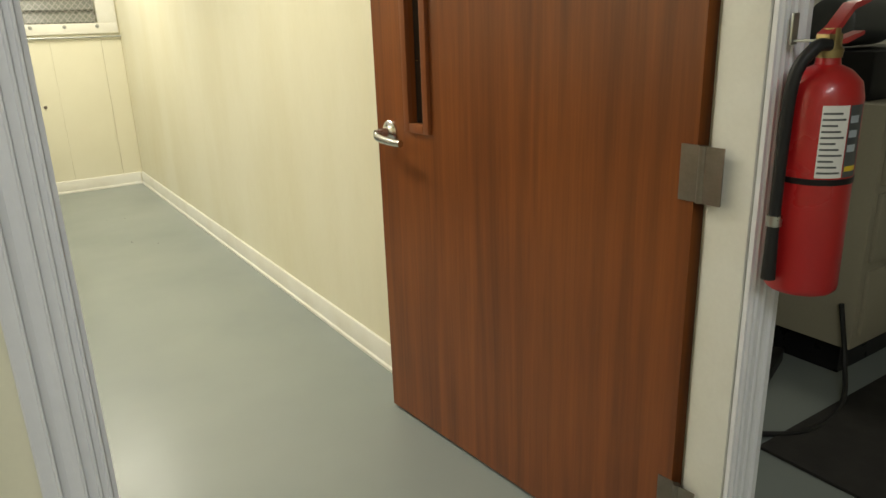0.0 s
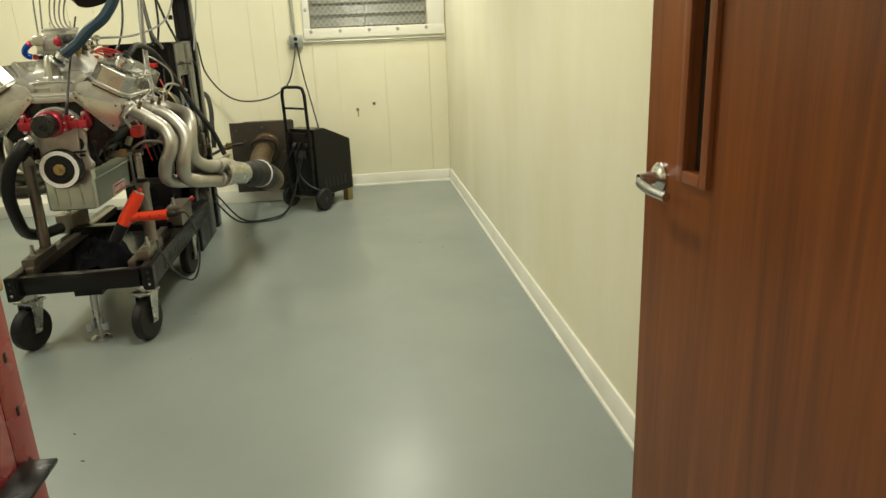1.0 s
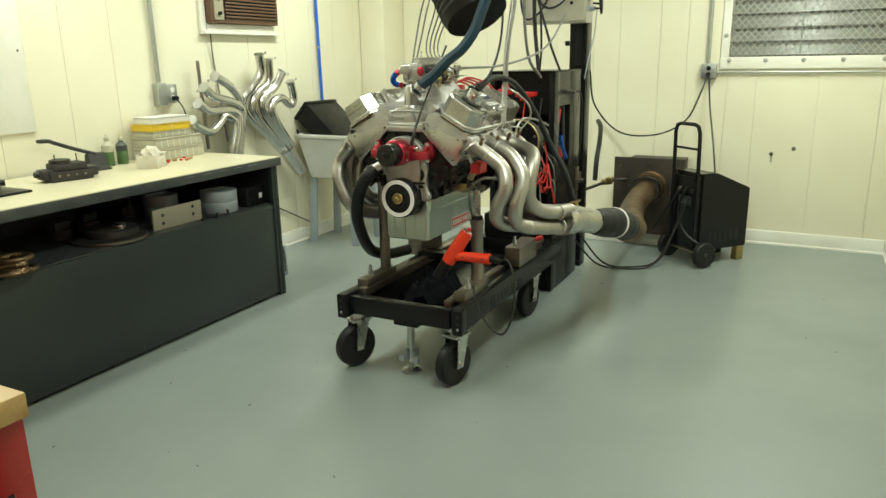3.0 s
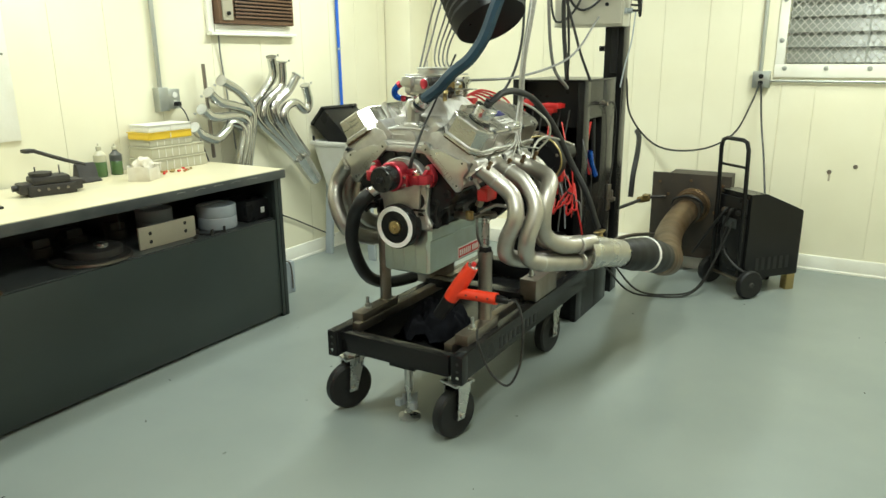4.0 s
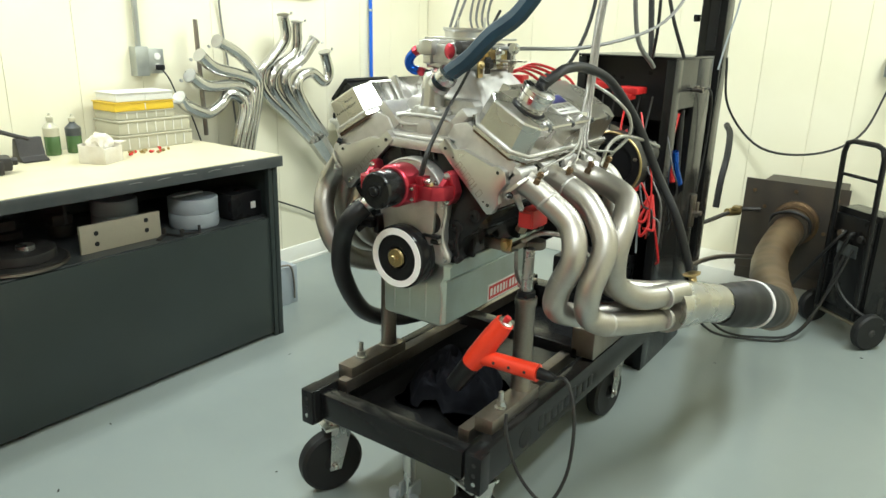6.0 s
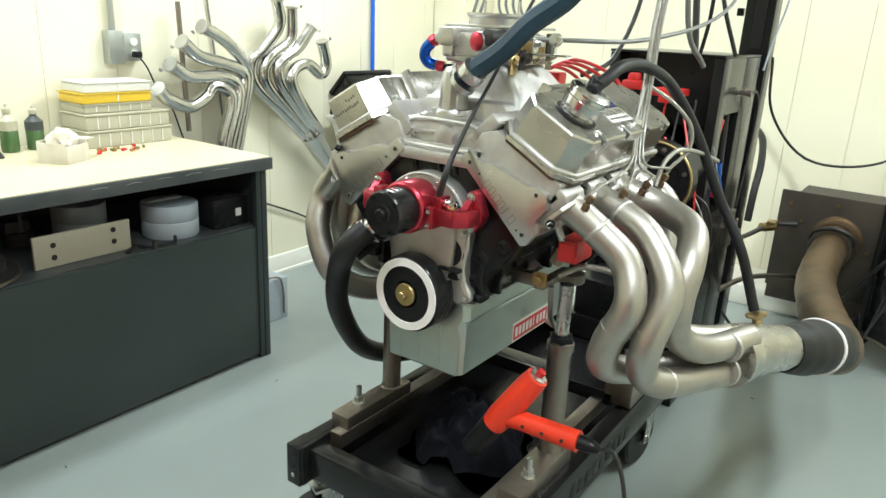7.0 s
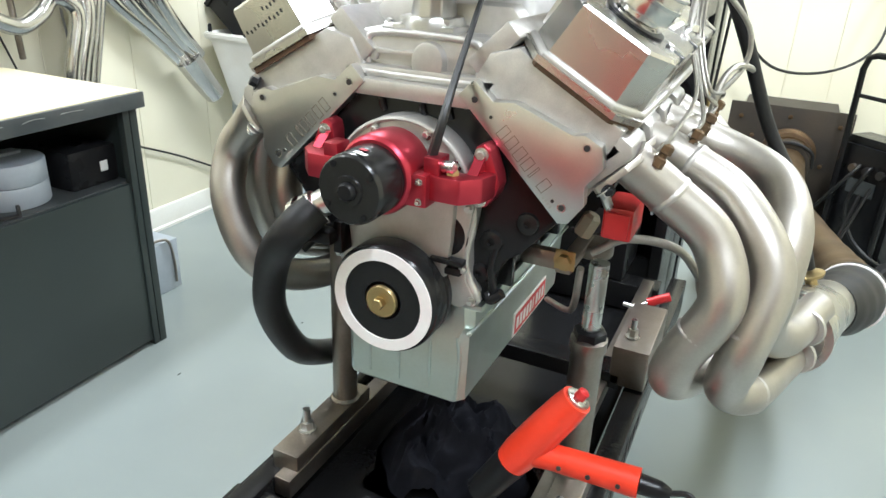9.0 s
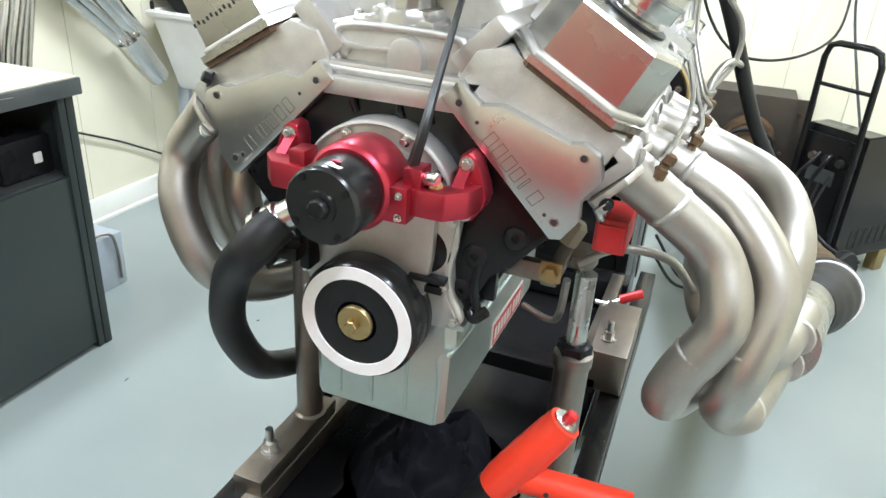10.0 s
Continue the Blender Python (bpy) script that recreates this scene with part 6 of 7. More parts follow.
for k in range(14):
    a = random.random() * 6.28
    ob = single("brass_fitting", lathe([(0.006, 0), (0.006, 0.012), (0.004, 0.013), (0.004, 0.022)], (0, 0, 0.006), (1, 0, 0), 8), M_BRASS if k % 3 else M_REDPL, "small loose fitting lying on the worktop", "fitting", "loose fittings on the bench",
                base=(-2.7 + random.uniform(-0.03, 0.05), 3.33 + 0.014 * k, TZ))
    ob.rotation_euler[2] = a

for y, h in ((3.12, 0.14), (3.21, 0.13)):
    b = thing("bottle", (-2.89, y, TZ), "clear plastic bottle half full of green fluid", "bottle", "bottles on the bench")
    part("fluid", lathe([(0.028, 0.001), (0.03, 0.006), (0.03, h * 0.55), (0.029, h * 0.56)], (0, 0, 0), (0, 0, 1), 20), M_GREEN, b, "green fluid")
    part("shell", lathe([(0.031, h * 0.56), (0.031, h * 0.8), (0.012, h * 0.95), (0.012, h)], (0, 0, 0), (0, 0, 1), 20), M_CLEARPL if y < 3.2 else M_GREYDK, b)
    part("cap", lathe([(0.014, h), (0.014, h + 0.015), (0.006, h + 0.02), (0.004, h + 0.03)], (0, 0, 0), (0, 0, 1), 14), M_CLEARPL, b)
pedal = thing("pedal", (-2.84, 3.0, TZ), "black cast pedal with a long arm", "pedal")
part("foot", xz_prism([(-0.05, 0), (0.06, 0), (0.06, 0.006), (0.03, 0.02), (0.012, 0.09), (-0.012, 0.09), (-0.03, 0.02), (-0.05, 0.006)], -0.05, 0.05, 0.004), M_DKBLOCK, pedal)
for s in (-1, 1):
    part("arm", tube([(s * 0.012, 0.0, 0.085), (-0.03 + s * 0.016, -0.08, 0.115), (-0.08 + s * 0.012, -0.2, 0.17)], 0.008, 8), M_DKBLOCK, pedal)
part("tread", cuboid((-0.11, -0.24, 0.16), (-0.06, -0.19, 0.178), 0.005), M_DKBLOCK, pedal)


def old_carburettor(x, y, rz, lab):
    c = thing("old_carburettor", (x, y, TZ), lab, "carburettor", "carburettors on the bench", rz=rz)
    part("body", joined(cuboid((-0.1, -0.055, 0), (0.1, 0.055, 0.05), 0.008), cuboid((-0.08, -0.05, 0.05), (0.08, 0.05, 0.085), 0.012), lathe([(0.045, 0.085), (0.048, 0.1), (0.03, 0.104)], (-0.03, 0, 0), (0, 0, 1), 22)), M_DKBLOCK, c)
    for s in (-1, 1):
        part("bowl", joined(cuboid((s * 0.1 - 0.03, -0.045, 0.012), (s * 0.1 + 0.03, 0.045, 0.06), 0.01), lathe([(0.014, 0), (0.014, 0.02)], (s * 0.13, 0.0, 0.04), (s, 0, 0), 12)), M_DKBLOCK, c)
        part("stud", lathe([(0.003, 0.08), (0.003, 0.125)], (s * 0.05, 0.0, 0), (0, 0, 1), 8), M_DKBLOCK, c)
    for k in range(4):
        part("screw", lathe([(0.006, 0), (0.006, 0.006)], (-0.06 + 0.04 * k, -0.056, 0.03), (0, -1, 0), 8), M_BARE, c)
    part("lever", joined(cuboid((-0.02, 0.06, 0.02), (0.05, 0.066, 0.06), 0.002), lathe([(0.012, 0), (0.012, 0.02)], (0.03, 0.06, 0.05), (0, 1, 0), 10)), M_BARE, c)


old_carburettor(-2.68, 2.72, 75, "dark dirty four barrel carburettor lying on the worktop")
old_carburettor(-2.72, 2.26, 60, "dark dirty carburettor standing on a black tray")
single("tray", cuboid((-0.14, -0.13, 0), (0.14, 0.13, 0.012), 0.006), M_BLACKM, "flat black tray on the worktop", "tray", base=(-2.66, 2.3, TZ - 0.0005))

floor_box = thing("dirty_box", (-2.5, 4.0, 0), "dirty white metal box on the floor behind the bench", "box")
part("shell", cuboid((-0.16, -0.1, 0.0), (-0.01, 0.08, 0.2), 0.004), M_FOAM, floor_box)
part("rod", tube([(-0.03, -0.04, 0.206), (-0.012, 0.0, 0.215), (0.0, 0.03, 0.2), (-0.004, 0.05, 0.12), (-0.003, 0.05, 0.03)], 0.005, 8), M_BARE, floor_box)

# red tool bench beside the doorway
rb = thing("tool_bench", (-0.7, 0.7, 0), "red steel tool bench with a thick maple top", "tool bench")
RX, RY = -0.30, 0.962
wpart("maple_top", cuboid((-1.5, SOUTH + 0.01, 0.966), (RX, RY, 0.998), 0.003), M_MAPLE, rb, "maple butcher-block top")
wpart("corner_post", cuboid((RX - 0.105, 0.888, 0.0), (RX - 0.004, RY - 0.006, 0.965), 0.003), M_RED, rb)
wpart("lower_panel", cuboid((RX - 0.03, 0.47, 0.06), (RX - 0.004, 0.887, 0.885), 0.003), M_RED, rb)
wpart("corner_post", cuboid((RX - 0.105, SOUTH + 0.012, 0.0), (RX - 0.004, 0.469, 0.965), 0.003), M_RED, rb)
wpart("back_panel", cuboid((-1.48, RY - 0.03, 0.06), (RX - 0.106, RY - 0.008, 0.965), 0.003), M_RED, rb)
wpart("shelf_tray", cuboid((-1.48, 0.47, 0.862), (RX - 0.031, RY - 0.031, 0.876)), M_BLACKM, rb)
wpart("tray_lip", cuboid((RX - 0.045, 0.47, 0.876), (RX - 0.032, 0.887, 0.892)), M_FOAM, rb)
# Small black tabs give the slots their shade; nothing is cut.
for k in range(6):
    wpart("side_hole", cuboid((RX - 0.0045, 0.9215, 0.862 - 0.09 * k), (RX - 0.003, 0.9285, 0.878 - 0.09 * k), 0.0005), M_HOLESHADE, rb)
# Black discs on the maple stand for the dark of the holes.
wpart("top_hole", lathe([(0.006, 0), (0.006, 0.0008)], (-0.33, 0.935, 0.998), (0, 0, 1), 14), M_HOLESHADE, rb)
wpart("top_hole", lathe([(0.006, 0), (0.006, 0.0008)], (-0.42, 0.8, 0.998), (0, 0, 1), 14), M_HOLESHADE, rb)
wpart("side_hook", joined(cuboid((RX - 0.003, 0.80, 0.70), (RX + 0.05, 0.9, 0.708), 0.003), cuboid((RX - 0.003, 0.82, 0.68), (RX + 0.02, 0.88, 0.70), 0.003)), M_BLACKM, rb, "black steel bracket")
for k, (x, y, r) in enumerate(((-0.37, 0.86, 0.013), (-0.40, 0.82, 0.016), (-0.38, 0.77, 0.014), (-0.43, 0.87, 0.017), (-0.36, 0.72, 0.015), (-0.42, 0.74, 0.018), (-0.39, 0.67, 0.014), (-0.46, 0.8, 0.016), (-0.37, 0.62, 0.016), (-0.44, 0.66, 0.017))):
    s = single("socket", lathe([(r * 0.6, 0.0), (r, 0.002), (r, 0.03), (r * 0.62, 0.03), (r * 0.6, 0.012)], (0, 0, 0), (0, 0, 1), 14), M_CHROME if k % 4 == 1 else M_DKBLOCK, "small wrench socket lying in the bench tray", "socket", "sockets in the bench tray", base=(x, y, 0.877))
spanner = thing("ring_spanner", (-0.535, 0.945, 0.9985), "bright steel looped wire tool lying on the maple top", "hand tool", rz=20)
part("loop", tube([(0.0, 0.0, 0.01), (0.035, -0.016, 0.011), (0.066, -0.009, 0.014), (0.066, 0.009, 0.015), (0.035, 0.016, 0.012), (0.0, 0.0, 0.01), (-0.12, -0.02, 0.005)], 0.0045, 8), M_CHROME, spanner)

# ---- wash tub with the black case in it ----
tub = thing("utility_sink", (-2.705, 5.06, 0.0), "white plastic utility sink on splayed legs", "sink")


def tub_shell():
    bm = bmesh.new()
    rings = []
    for z, e in ((0.51, 0.17), (0.53, 0.178), (0.815, 0.232), (0.817, 0.25), (0.846, 0.252), (0.848, 0.235), (0.838, 0.225), (0.56, 0.17)):
        rings.append([bm.verts.new(p) for p in ((-e + 0.0, -e - 0.02, z), (e, -e - 0.02, z), (e, e + 0.02, z), (-e, e + 0.02, z))])
    for a, b in zip(rings, rings[1:]):
        for k in range(4):
            bm.faces.new((a[k], a[(k + 1) % 4], b[(k + 1) % 4], b[k]))
    bm.faces.new(rings[0][::-1])
    bm.faces.new(rings[-1])
    bmesh.ops.recalc_face_normals(bm, faces=bm.faces[:])
    bmesh.ops.bevel(bm, geom=[e for e in bm.edges], offset=0.006, segments=2, affect="EDGES")
    return bm


part("basin", tub_shell(), M_WHITE, tub)
for sx in (-1, 1):
    for sy in (-1, 1):
        part("leg", prism([(-0.03, -0.025), (0.03, -0.025), (0.03, 0.0), (0.0, 0.025), (-0.03, 0.0)], 0, 0.56, Matrix(((1, 0, -sx * 0.06, sx * 0.2), (0, 1, -sy * 0.02, sy * 0.16), (0, 0, 1, 0), (0, 0, 0, 1))), 0.003), M_FOAM, tub)
part("drain_trap", tube([(0, 0, 0.5), (0, 0, 0.3), (0.03, 0, 0.24), (0.07, 0, 0.26), (0.08, 0.0, 0.34), (0.08, 0.2, 0.36)], 0.02, 12), M_WHITE, tub, "white plastic drain trap")
part("hose_nozzle", lathe([(0.009, 0), (0.009, 0.04), (0.006, 0.05)], (-0.235, -0.24, 0.83), (0, 0, 1), 12), M_BLACKM, tub)
case = thing("black_bin", (-2.66, 5.05, 0.80), "open black plastic bin lying tilted in the sink", "bin")
tilt = Matrix.Translation((-0.14, 0, 0.095)) @ Matrix.Rotation(radians(42), 4, "Y")


def bin_shell():
    """Floor, two long sides, two wide sides; open at its upper end."""
    w, d, h, t = 0.18, 0.19, 0.075, 0.006
    bm = joined(cuboid((w - t, -d, -h), (w, d, h), 0.002), cuboid((-w, -d, h - t), (w - t, d, h), 0.002), cuboid((-w, -d, -h), (w - t, d, -h + t), 0.002),
                cuboid((-w, -d, -h + t), (w - t, -d + t, h - t), 0.002), cuboid((-w, d - t, -h + t), (w - t, d, h - t), 0.002))
    bm.transform(tilt)
    return bm


part("shell", bin_shell(), M_BLACKM, case)
bm = joined(cuboid((-0.188, -0.198, 0.069), (-0.165, 0.198, 0.083), 0.003), cuboid((-0.188, -0.198, -0.083), (-0.165, 0.198, -0.069), 0.003),
            cuboid((-0.188, -0.198, -0.069), (-0.165, -0.184, 0.069), 0.003), cuboid((-0.188, 0.184, -0.069), (-0.165, 0.198, 0.069), 0.003))
bm.transform(tilt)
part("rim", bm, M_BLACKM, case)
bm = cuboid((-0.1, -0.08, -0.066), (-0.02, 0.05, -0.062), 0.002)
bm.transform(tilt)
part("panel", bm, M_GREYDK, case)

# ---- chrome header sets leaning on the wall ----
def header_set(lines, lab, base, tail, group):
    h = thing("header_set", base, lab, "exhaust header", group)
    for line in lines:
        wpart("pipe", tube([(x, y, z) for x, y, z in line], 0.029, 20, 8), M_CHROME, h)
        p, q = Vector(line[0]), Vector(line[1])
        d = (p - q).normalized()
        wpart("port_flange", joined(lathe([(0.034, 0), (0.034, 0.008)], p, d, 12), lathe([(0.007, 0.008), (0.007, 0.02)], p + d.orthogonal() * 0.032, d, 6)), M_MILL, h)
    wpart("collector", tube(tail, [0.058, 0.054, 0.046], 20), M_CHROME, h)
    return h


header_set([
    [(-2.87, 3.951, 1.291), (-2.89, 4.074, 1.24), (-2.91, 4.181, 1.164), (-2.94, 4.245, 1.097), (-2.94, 4.241, 1.005), (-2.93, 4.16, 0.74), (-2.91, 4.08, 0.5)],
    [(-2.86, 3.839, 1.227), (-2.88, 3.934, 1.167), (-2.9, 4.083, 1.132), (-2.91, 4.19, 1.09), (-2.91, 4.197, 1.006), (-2.91, 4.115, 0.74), (-2.9, 4.06, 0.5)],
    [(-2.85, 3.77, 1.136), (-2.87, 3.871, 1.085), (-2.89, 4.034, 1.078), (-2.89, 4.126, 1.048), (-2.88, 4.14, 0.969), (-2.88, 4.066, 0.745), (-2.88, 4.03, 0.5)],
    [(-2.84, 3.696, 1.039), (-2.86, 3.753, 0.995), (-2.87, 3.861, 0.955), (-2.88, 3.955, 0.99), (-2.88, 4.003, 1.035), (-2.87, 4.056, 1.02), (-2.86, 4.08, 0.96), (-2.86, 4.02, 0.768), (-2.87, 4.0, 0.5)]],
    "bright steel race header set standing against the wall", (-2.87, 4.02, 0), [(-2.88, 4.05, 0.56), (-2.87, 4.03, 0.3), (-2.87, 4.02, 0.0)], "spare header sets")
header_set([
    [(-2.87, 4.377, 1.42), (-2.89, 4.405, 1.309), (-2.92, 4.336, 1.202), (-2.945, 4.281, 1.136), (-2.945, 4.294, 1.029), (-2.93, 4.453, 0.882), (-2.92, 4.609, 0.737)],
    [(-2.87, 4.47, 1.389), (-2.89, 4.475, 1.244), (-2.91, 4.37, 1.162), (-2.92, 4.331, 1.082), (-2.92, 4.382, 0.984), (-2.91, 4.63, 0.75)],
    [(-2.85, 4.578, 1.3), (-2.87, 4.507, 1.204), (-2.89, 4.405, 1.13), (-2.89, 4.402, 1.052), (-2.89, 4.474, 0.952), (-2.89, 4.651, 0.763)],
    [(-2.83, 4.637, 1.233), (-2.84, 4.676, 1.127), (-2.85, 4.643, 1.075), (-2.86, 4.565, 1.126), (-2.865, 4.482, 1.105), (-2.865, 4.457, 1.037), (-2.87, 4.532, 0.92), (-2.88, 4.672, 0.765)]],
    "bright steel race header set leaning towards the sink", (-2.86, 4.66, 0), [(-2.9, 4.62, 0.76), (-2.9, 4.69, 0.67), (-2.9, 4.77, 0.575)], "spare header sets")
single("dark_rod", tube([(0, 0, 0), (0.0, -0.01, 0.25), (0.0, -0.02, 0.55)], 0.011, 10), M_BARE, "dark steel rod standing behind the bench", "rod", base=(-2.935, 3.9, TZ))

# ---- fixtures on the west wall ----
ac = thing("air_conditioner", (WEST, 4.36, 1.62), "old brown window air conditioner set in the wall", "air conditioner")
wpart("case", cuboid((WEST, 4.035, 1.62), (-2.935, 4.68, 2.06), 0.008), M_BROWN, ac)
# Black sheet holds the shade behind the grille slats.
wpart("grille_back", cuboid((-2.936, 4.16, 1.65), (-2.932, 4.66, 1.91)), M_HOLESHADE, ac)
for k in range(12):
    z = 1.655 + 0.0215 * k
    wpart("slat", cuboid((-2.934, 4.155, z), (-2.92, 4.665, z + 0.012), 0.003), M_BROWN, ac)
wpart("control_panel", cuboid((-2.935, 4.06, 1.64), (-2.925, 4.14, 1.92), 0.002), M_TAN, ac, "tan control panel")
for z in (1.68, 1.77, 1.87):
    wpart("knob", lathe([(0.012, 0), (0.011, 0.014), (0.003, 0.014)], (-2.925, 4.1, z), (1, 0, 0), 16), M_BLACKM, ac)
wpart("top_panel", cuboid((-2.935, 4.05, 1.935), (-2.922, 4.67, 2.04), 0.004), M_BROWN, ac)
sill = thing("window_1", (WEST, 4.35, 1.55), "cream wooden frame round the air conditioner", "window frame", kind="structure")
wpart("sill", cuboid((WEST, 3.985, 1.553), (-2.95, 4.72, 1.573), 0.003), M_TRIM, sill)
wpart("side_board", cuboid((WEST, 3.985, 1.575), (-2.978, 4.03, 2.2), 0.003), M_TRIM, sill)
wpart("apron", cuboid((WEST, 4.035, 1.575), (-2.975, 4.69, 1.617), 0.003), M_TRIM, sill)
cord = single("power_cord", tube([(0.03, 0.0, 0.0), (0.012, 0.02, -0.15), (0.012, 0.05, -0.4), (0.012, 0.08, -0.7)], 0.005, 8), M_WIREG, "thin grey power cord running down the wall", "power cord", base=(WEST, 4.05, 1.56))

single("low_cord", tube([(0, -0.5, 0.3), (0, 0, 0.09), (0, 0.186, 0.0), (0.01, 0.36, -0.09), (0.02, 0.5, -0.16)], 0.0045, 8), M_CABLE, "thin black cord sloping down along the wall", "cord", base=(WEST + 0.015, 4.523, 0.257))
sock = thing("wall_outlet", (WEST, 3.64, 1.2), "grey double wall outlet with a black plug", "outlet")
wpart("surface_box", cuboid((WEST, 3.565, 1.135), (WEST + 0.05, 3.63, 1.265), 0.004), M_GALV, sock)
wpart("cover", cuboid((WEST, 3.632, 1.145), (WEST + 0.045, 3.71, 1.255), 0.004), M_GALV, sock)
for z in (1.175, 1.222):
    wpart("receptacle", lathe([(0.016, 0), (0.016, 0.004)], (WEST + 0.045, 3.675, z), (1, 0, 0), 18), M_WHITE, sock)
wpart("plug", cuboid((WEST + 0.045, 3.66, 1.16), (WEST + 0.08, 3.69, 1.185), 0.005), M_BLACKM, sock)
wpart("plug_lead", tube([(WEST + 0.075, 3.675, 1.165), (WEST + 0.09, 3.7, 1.12), (WEST + 0.06, 3.76, 1.03), (WEST + 0.03, 3.84, 0.95), (WEST + 0.02, 3.9, 0.8)], 0.0035, 8), M_CABLE, sock)


def conduit_run(pts, lab, r=0.0125):
    c = thing("conduit", pts[0], lab, "conduit")
    wpart("pipe", tube(pts, r, 12, smooth=False), M_GALV, c)
    for p in pts[1:-1] or [tuple((Vector(pts[0]) + Vector(pts[1])) / 2)]:
        wpart("strap", lathe([(r + 0.003, 0), (r + 0.003, 0.012)], p, Vector(pts[1]) - Vector(pts[0]), 14), M_GALV, c)


conduit_run([(WEST + 0.02, 3.6, 1.265), (WEST + 0.02, 3.6, TOP)], "vertical grey conduit on the boarded wall")
conduit_run([(-0.205, NORTH - 0.02, 1.3), (-0.205, NORTH - 0.02, TOP)], "vertical grey conduit above the junction box")
conduit_run([(-0.14, NORTH - 0.018, 1.245), (0.45, NORTH - 0.018, 1.243), (EAST - 0.002, NORTH - 0.018, 1.242)], "thin horizontal grey conduit under the window", 0.008)

bp_ = thing("blue_pipe", (WEST + 0.025, 5.19, 0.84), "bright blue plastic water pipe on the wall", "water pipe")
wpart("riser", tube([(WEST + 0.025, 5.2, 0.86), (WEST + 0.025, 5.19, 1.6), (WEST + 0.025, 5.175, TOP)], 0.012, 12), M_BLUEPIPE, bp_)
wpart("branch", tube([(WEST + 0.025, 5.2, 0.87), (WEST + 0.025, 5.5, 0.88), (WEST + 0.03, 5.8, 0.885)], 0.012, 12), M_BLUEPIPE, bp_)
for z in (1.05, 1.47, 1.95):
    wpart("pipe_clip", lathe([(0.016, 0), (0.016, 0.014)], (WEST + 0.025, 5.192, z), (0, 0, 1), 14), M_FOAM, bp_)
board = thing("wall_board", (WEST, 2.2, 1.05), "cream painted board fixed flat to the wall", "board")
wpart("board", cuboid((WEST, 1.5, 1.053), (WEST + 0.012, 2.8, 2.3), 0.003), M_TRIM, board)
for y in (2.77, 2.2):
    wpart("screw", lathe([(0.006, 0), (0.005, 0.003)], (WEST + 0.012, y, 1.45), (1, 0, 0), 12), M_BARE, board)

# ---- fixtures on the north wall ----
win = thing("window_2", (0.42, NORTH, 1.35), "louvred window behind expanded steel mesh", "window", kind="structure")
WX0, WX1, WZ0, WZ1 = -0.07, 0.905, 1.35, 2.2
for a, b in (((WX0 - 0.055, 1.268), (EAST - 0.012, WZ0)), ((WX0 - 0.055, WZ1), (EAST - 0.012, 2.3)), ((WX0 - 0.055, WZ0), (WX0, WZ1)), ((WX1, WZ0), (EAST - 0.012, WZ1))):
    wpart("window_frame", cuboid((a[0], NORTH - 0.016, a[1]), (b[0], NORTH + 0.006, b[1]), 0.003), M_TRIM, win)
for k in range(9):
    z = WZ0 + 0.01 + 0.095 * k
    bm = cuboid((WX0 + 0.004, -0.003, 0), (WX1 - 0.004, 0.003, 0.098))
    bm.transform(Matrix.Translation((0, NORTH + 0.06, z)) @ Matrix.Rotation(radians(-22), 4, "X"))
    wpart("louvre_pane", bm, M_LOUVRE, win)
    wpart("louvre_clip", cuboid((WX0 + 0.45, NORTH + 0.052, z), (WX0 + 0.46, NORTH + 0.06, z + 0.09)), M_GALV, win)
wpart("backing", cuboid((WX0 - 0.02, NORTH + 0.141, WZ0 - 0.02), (WX1 + 0.02, NORTH + 0.15, WZ1 + 0.02)), M_LOUVRE, win)


def mesh_wires():
    """Expanded metal: two sets of zigzag strands."""
    bm = bmesh.new()
    pitch, row, w = 0.046, 0.026, 0.0026
    y = NORTH - 0.006
    n_row = int((WZ1 - WZ0) / row) + 1
    n_col = int((WX1 - WX0) / pitch) + 1
    for i in range(n_row):
        z = WZ0 + i * row
        for j in range(n_col):
            x = WX0 + j * pitch + (pitch / 2 if i % 2 else 0)
            for s in (-1, 1):
                x2, z2 = x + s * pitch / 2, z + row
                if not (WX0 <= x <= WX1 and WX0 <= x2 <= WX1 and z2 <= WZ1):
                    continue
                d = Vector((x2 - x, 0, z2 - z)).normalized()
                p = Vector((-d.z, 0, d.x)) * w
                a, b = Vector((x, y, z)), Vector((x2, y, z2))
                f = [bm.verts.new(v) for v in (a - p, b - p, b + p, a + p)]
                g = [bm.verts.new(v.co + Vector((0, 0.004, 0))) for v in f]
                bm.faces.new(f)
                for k in range(4):
                    bm.faces.new((f[k], g[k], g[(k + 1) % 4], f[(k + 1) % 4]))
    return bm


wpart("security_mesh", mesh_wires(), M_MESHW, win, "grey expanded steel mesh", 0)
for x, z in ([(WX0 + 0.005 + 0.24 * k, WZ0 - 0.025) for k in range(5)] + [(WX0 - 0.028, 1.5), (WX0 - 0.028, 1.75), (WX1 + 0.03, 1.57), (WX1 + 0.03, 1.8)]):
    wpart("screw", joined(lathe([(0.015, 0), (0.013, 0.004), (0.006, 0.005), (0.006, 0.009)], (x, NORTH - 0.016, z), (0, -1, 0), 14)), M_GALV, win)
jb = thing("junction_box", (-0.195, NORTH, 1.2), "grey junction box with plugged-in cords", "junction box")
wpart("housing", cuboid((-0.248, NORTH - 0.05, 1.2), (-0.142, NORTH, 1.308), 0.005), M_GALV, jb)
wpart("face", cuboid((-0.235, NORTH - 0.054, 1.21), (-0.155, NORTH - 0.05, 1.298), 0.002), M_GALV, jb)
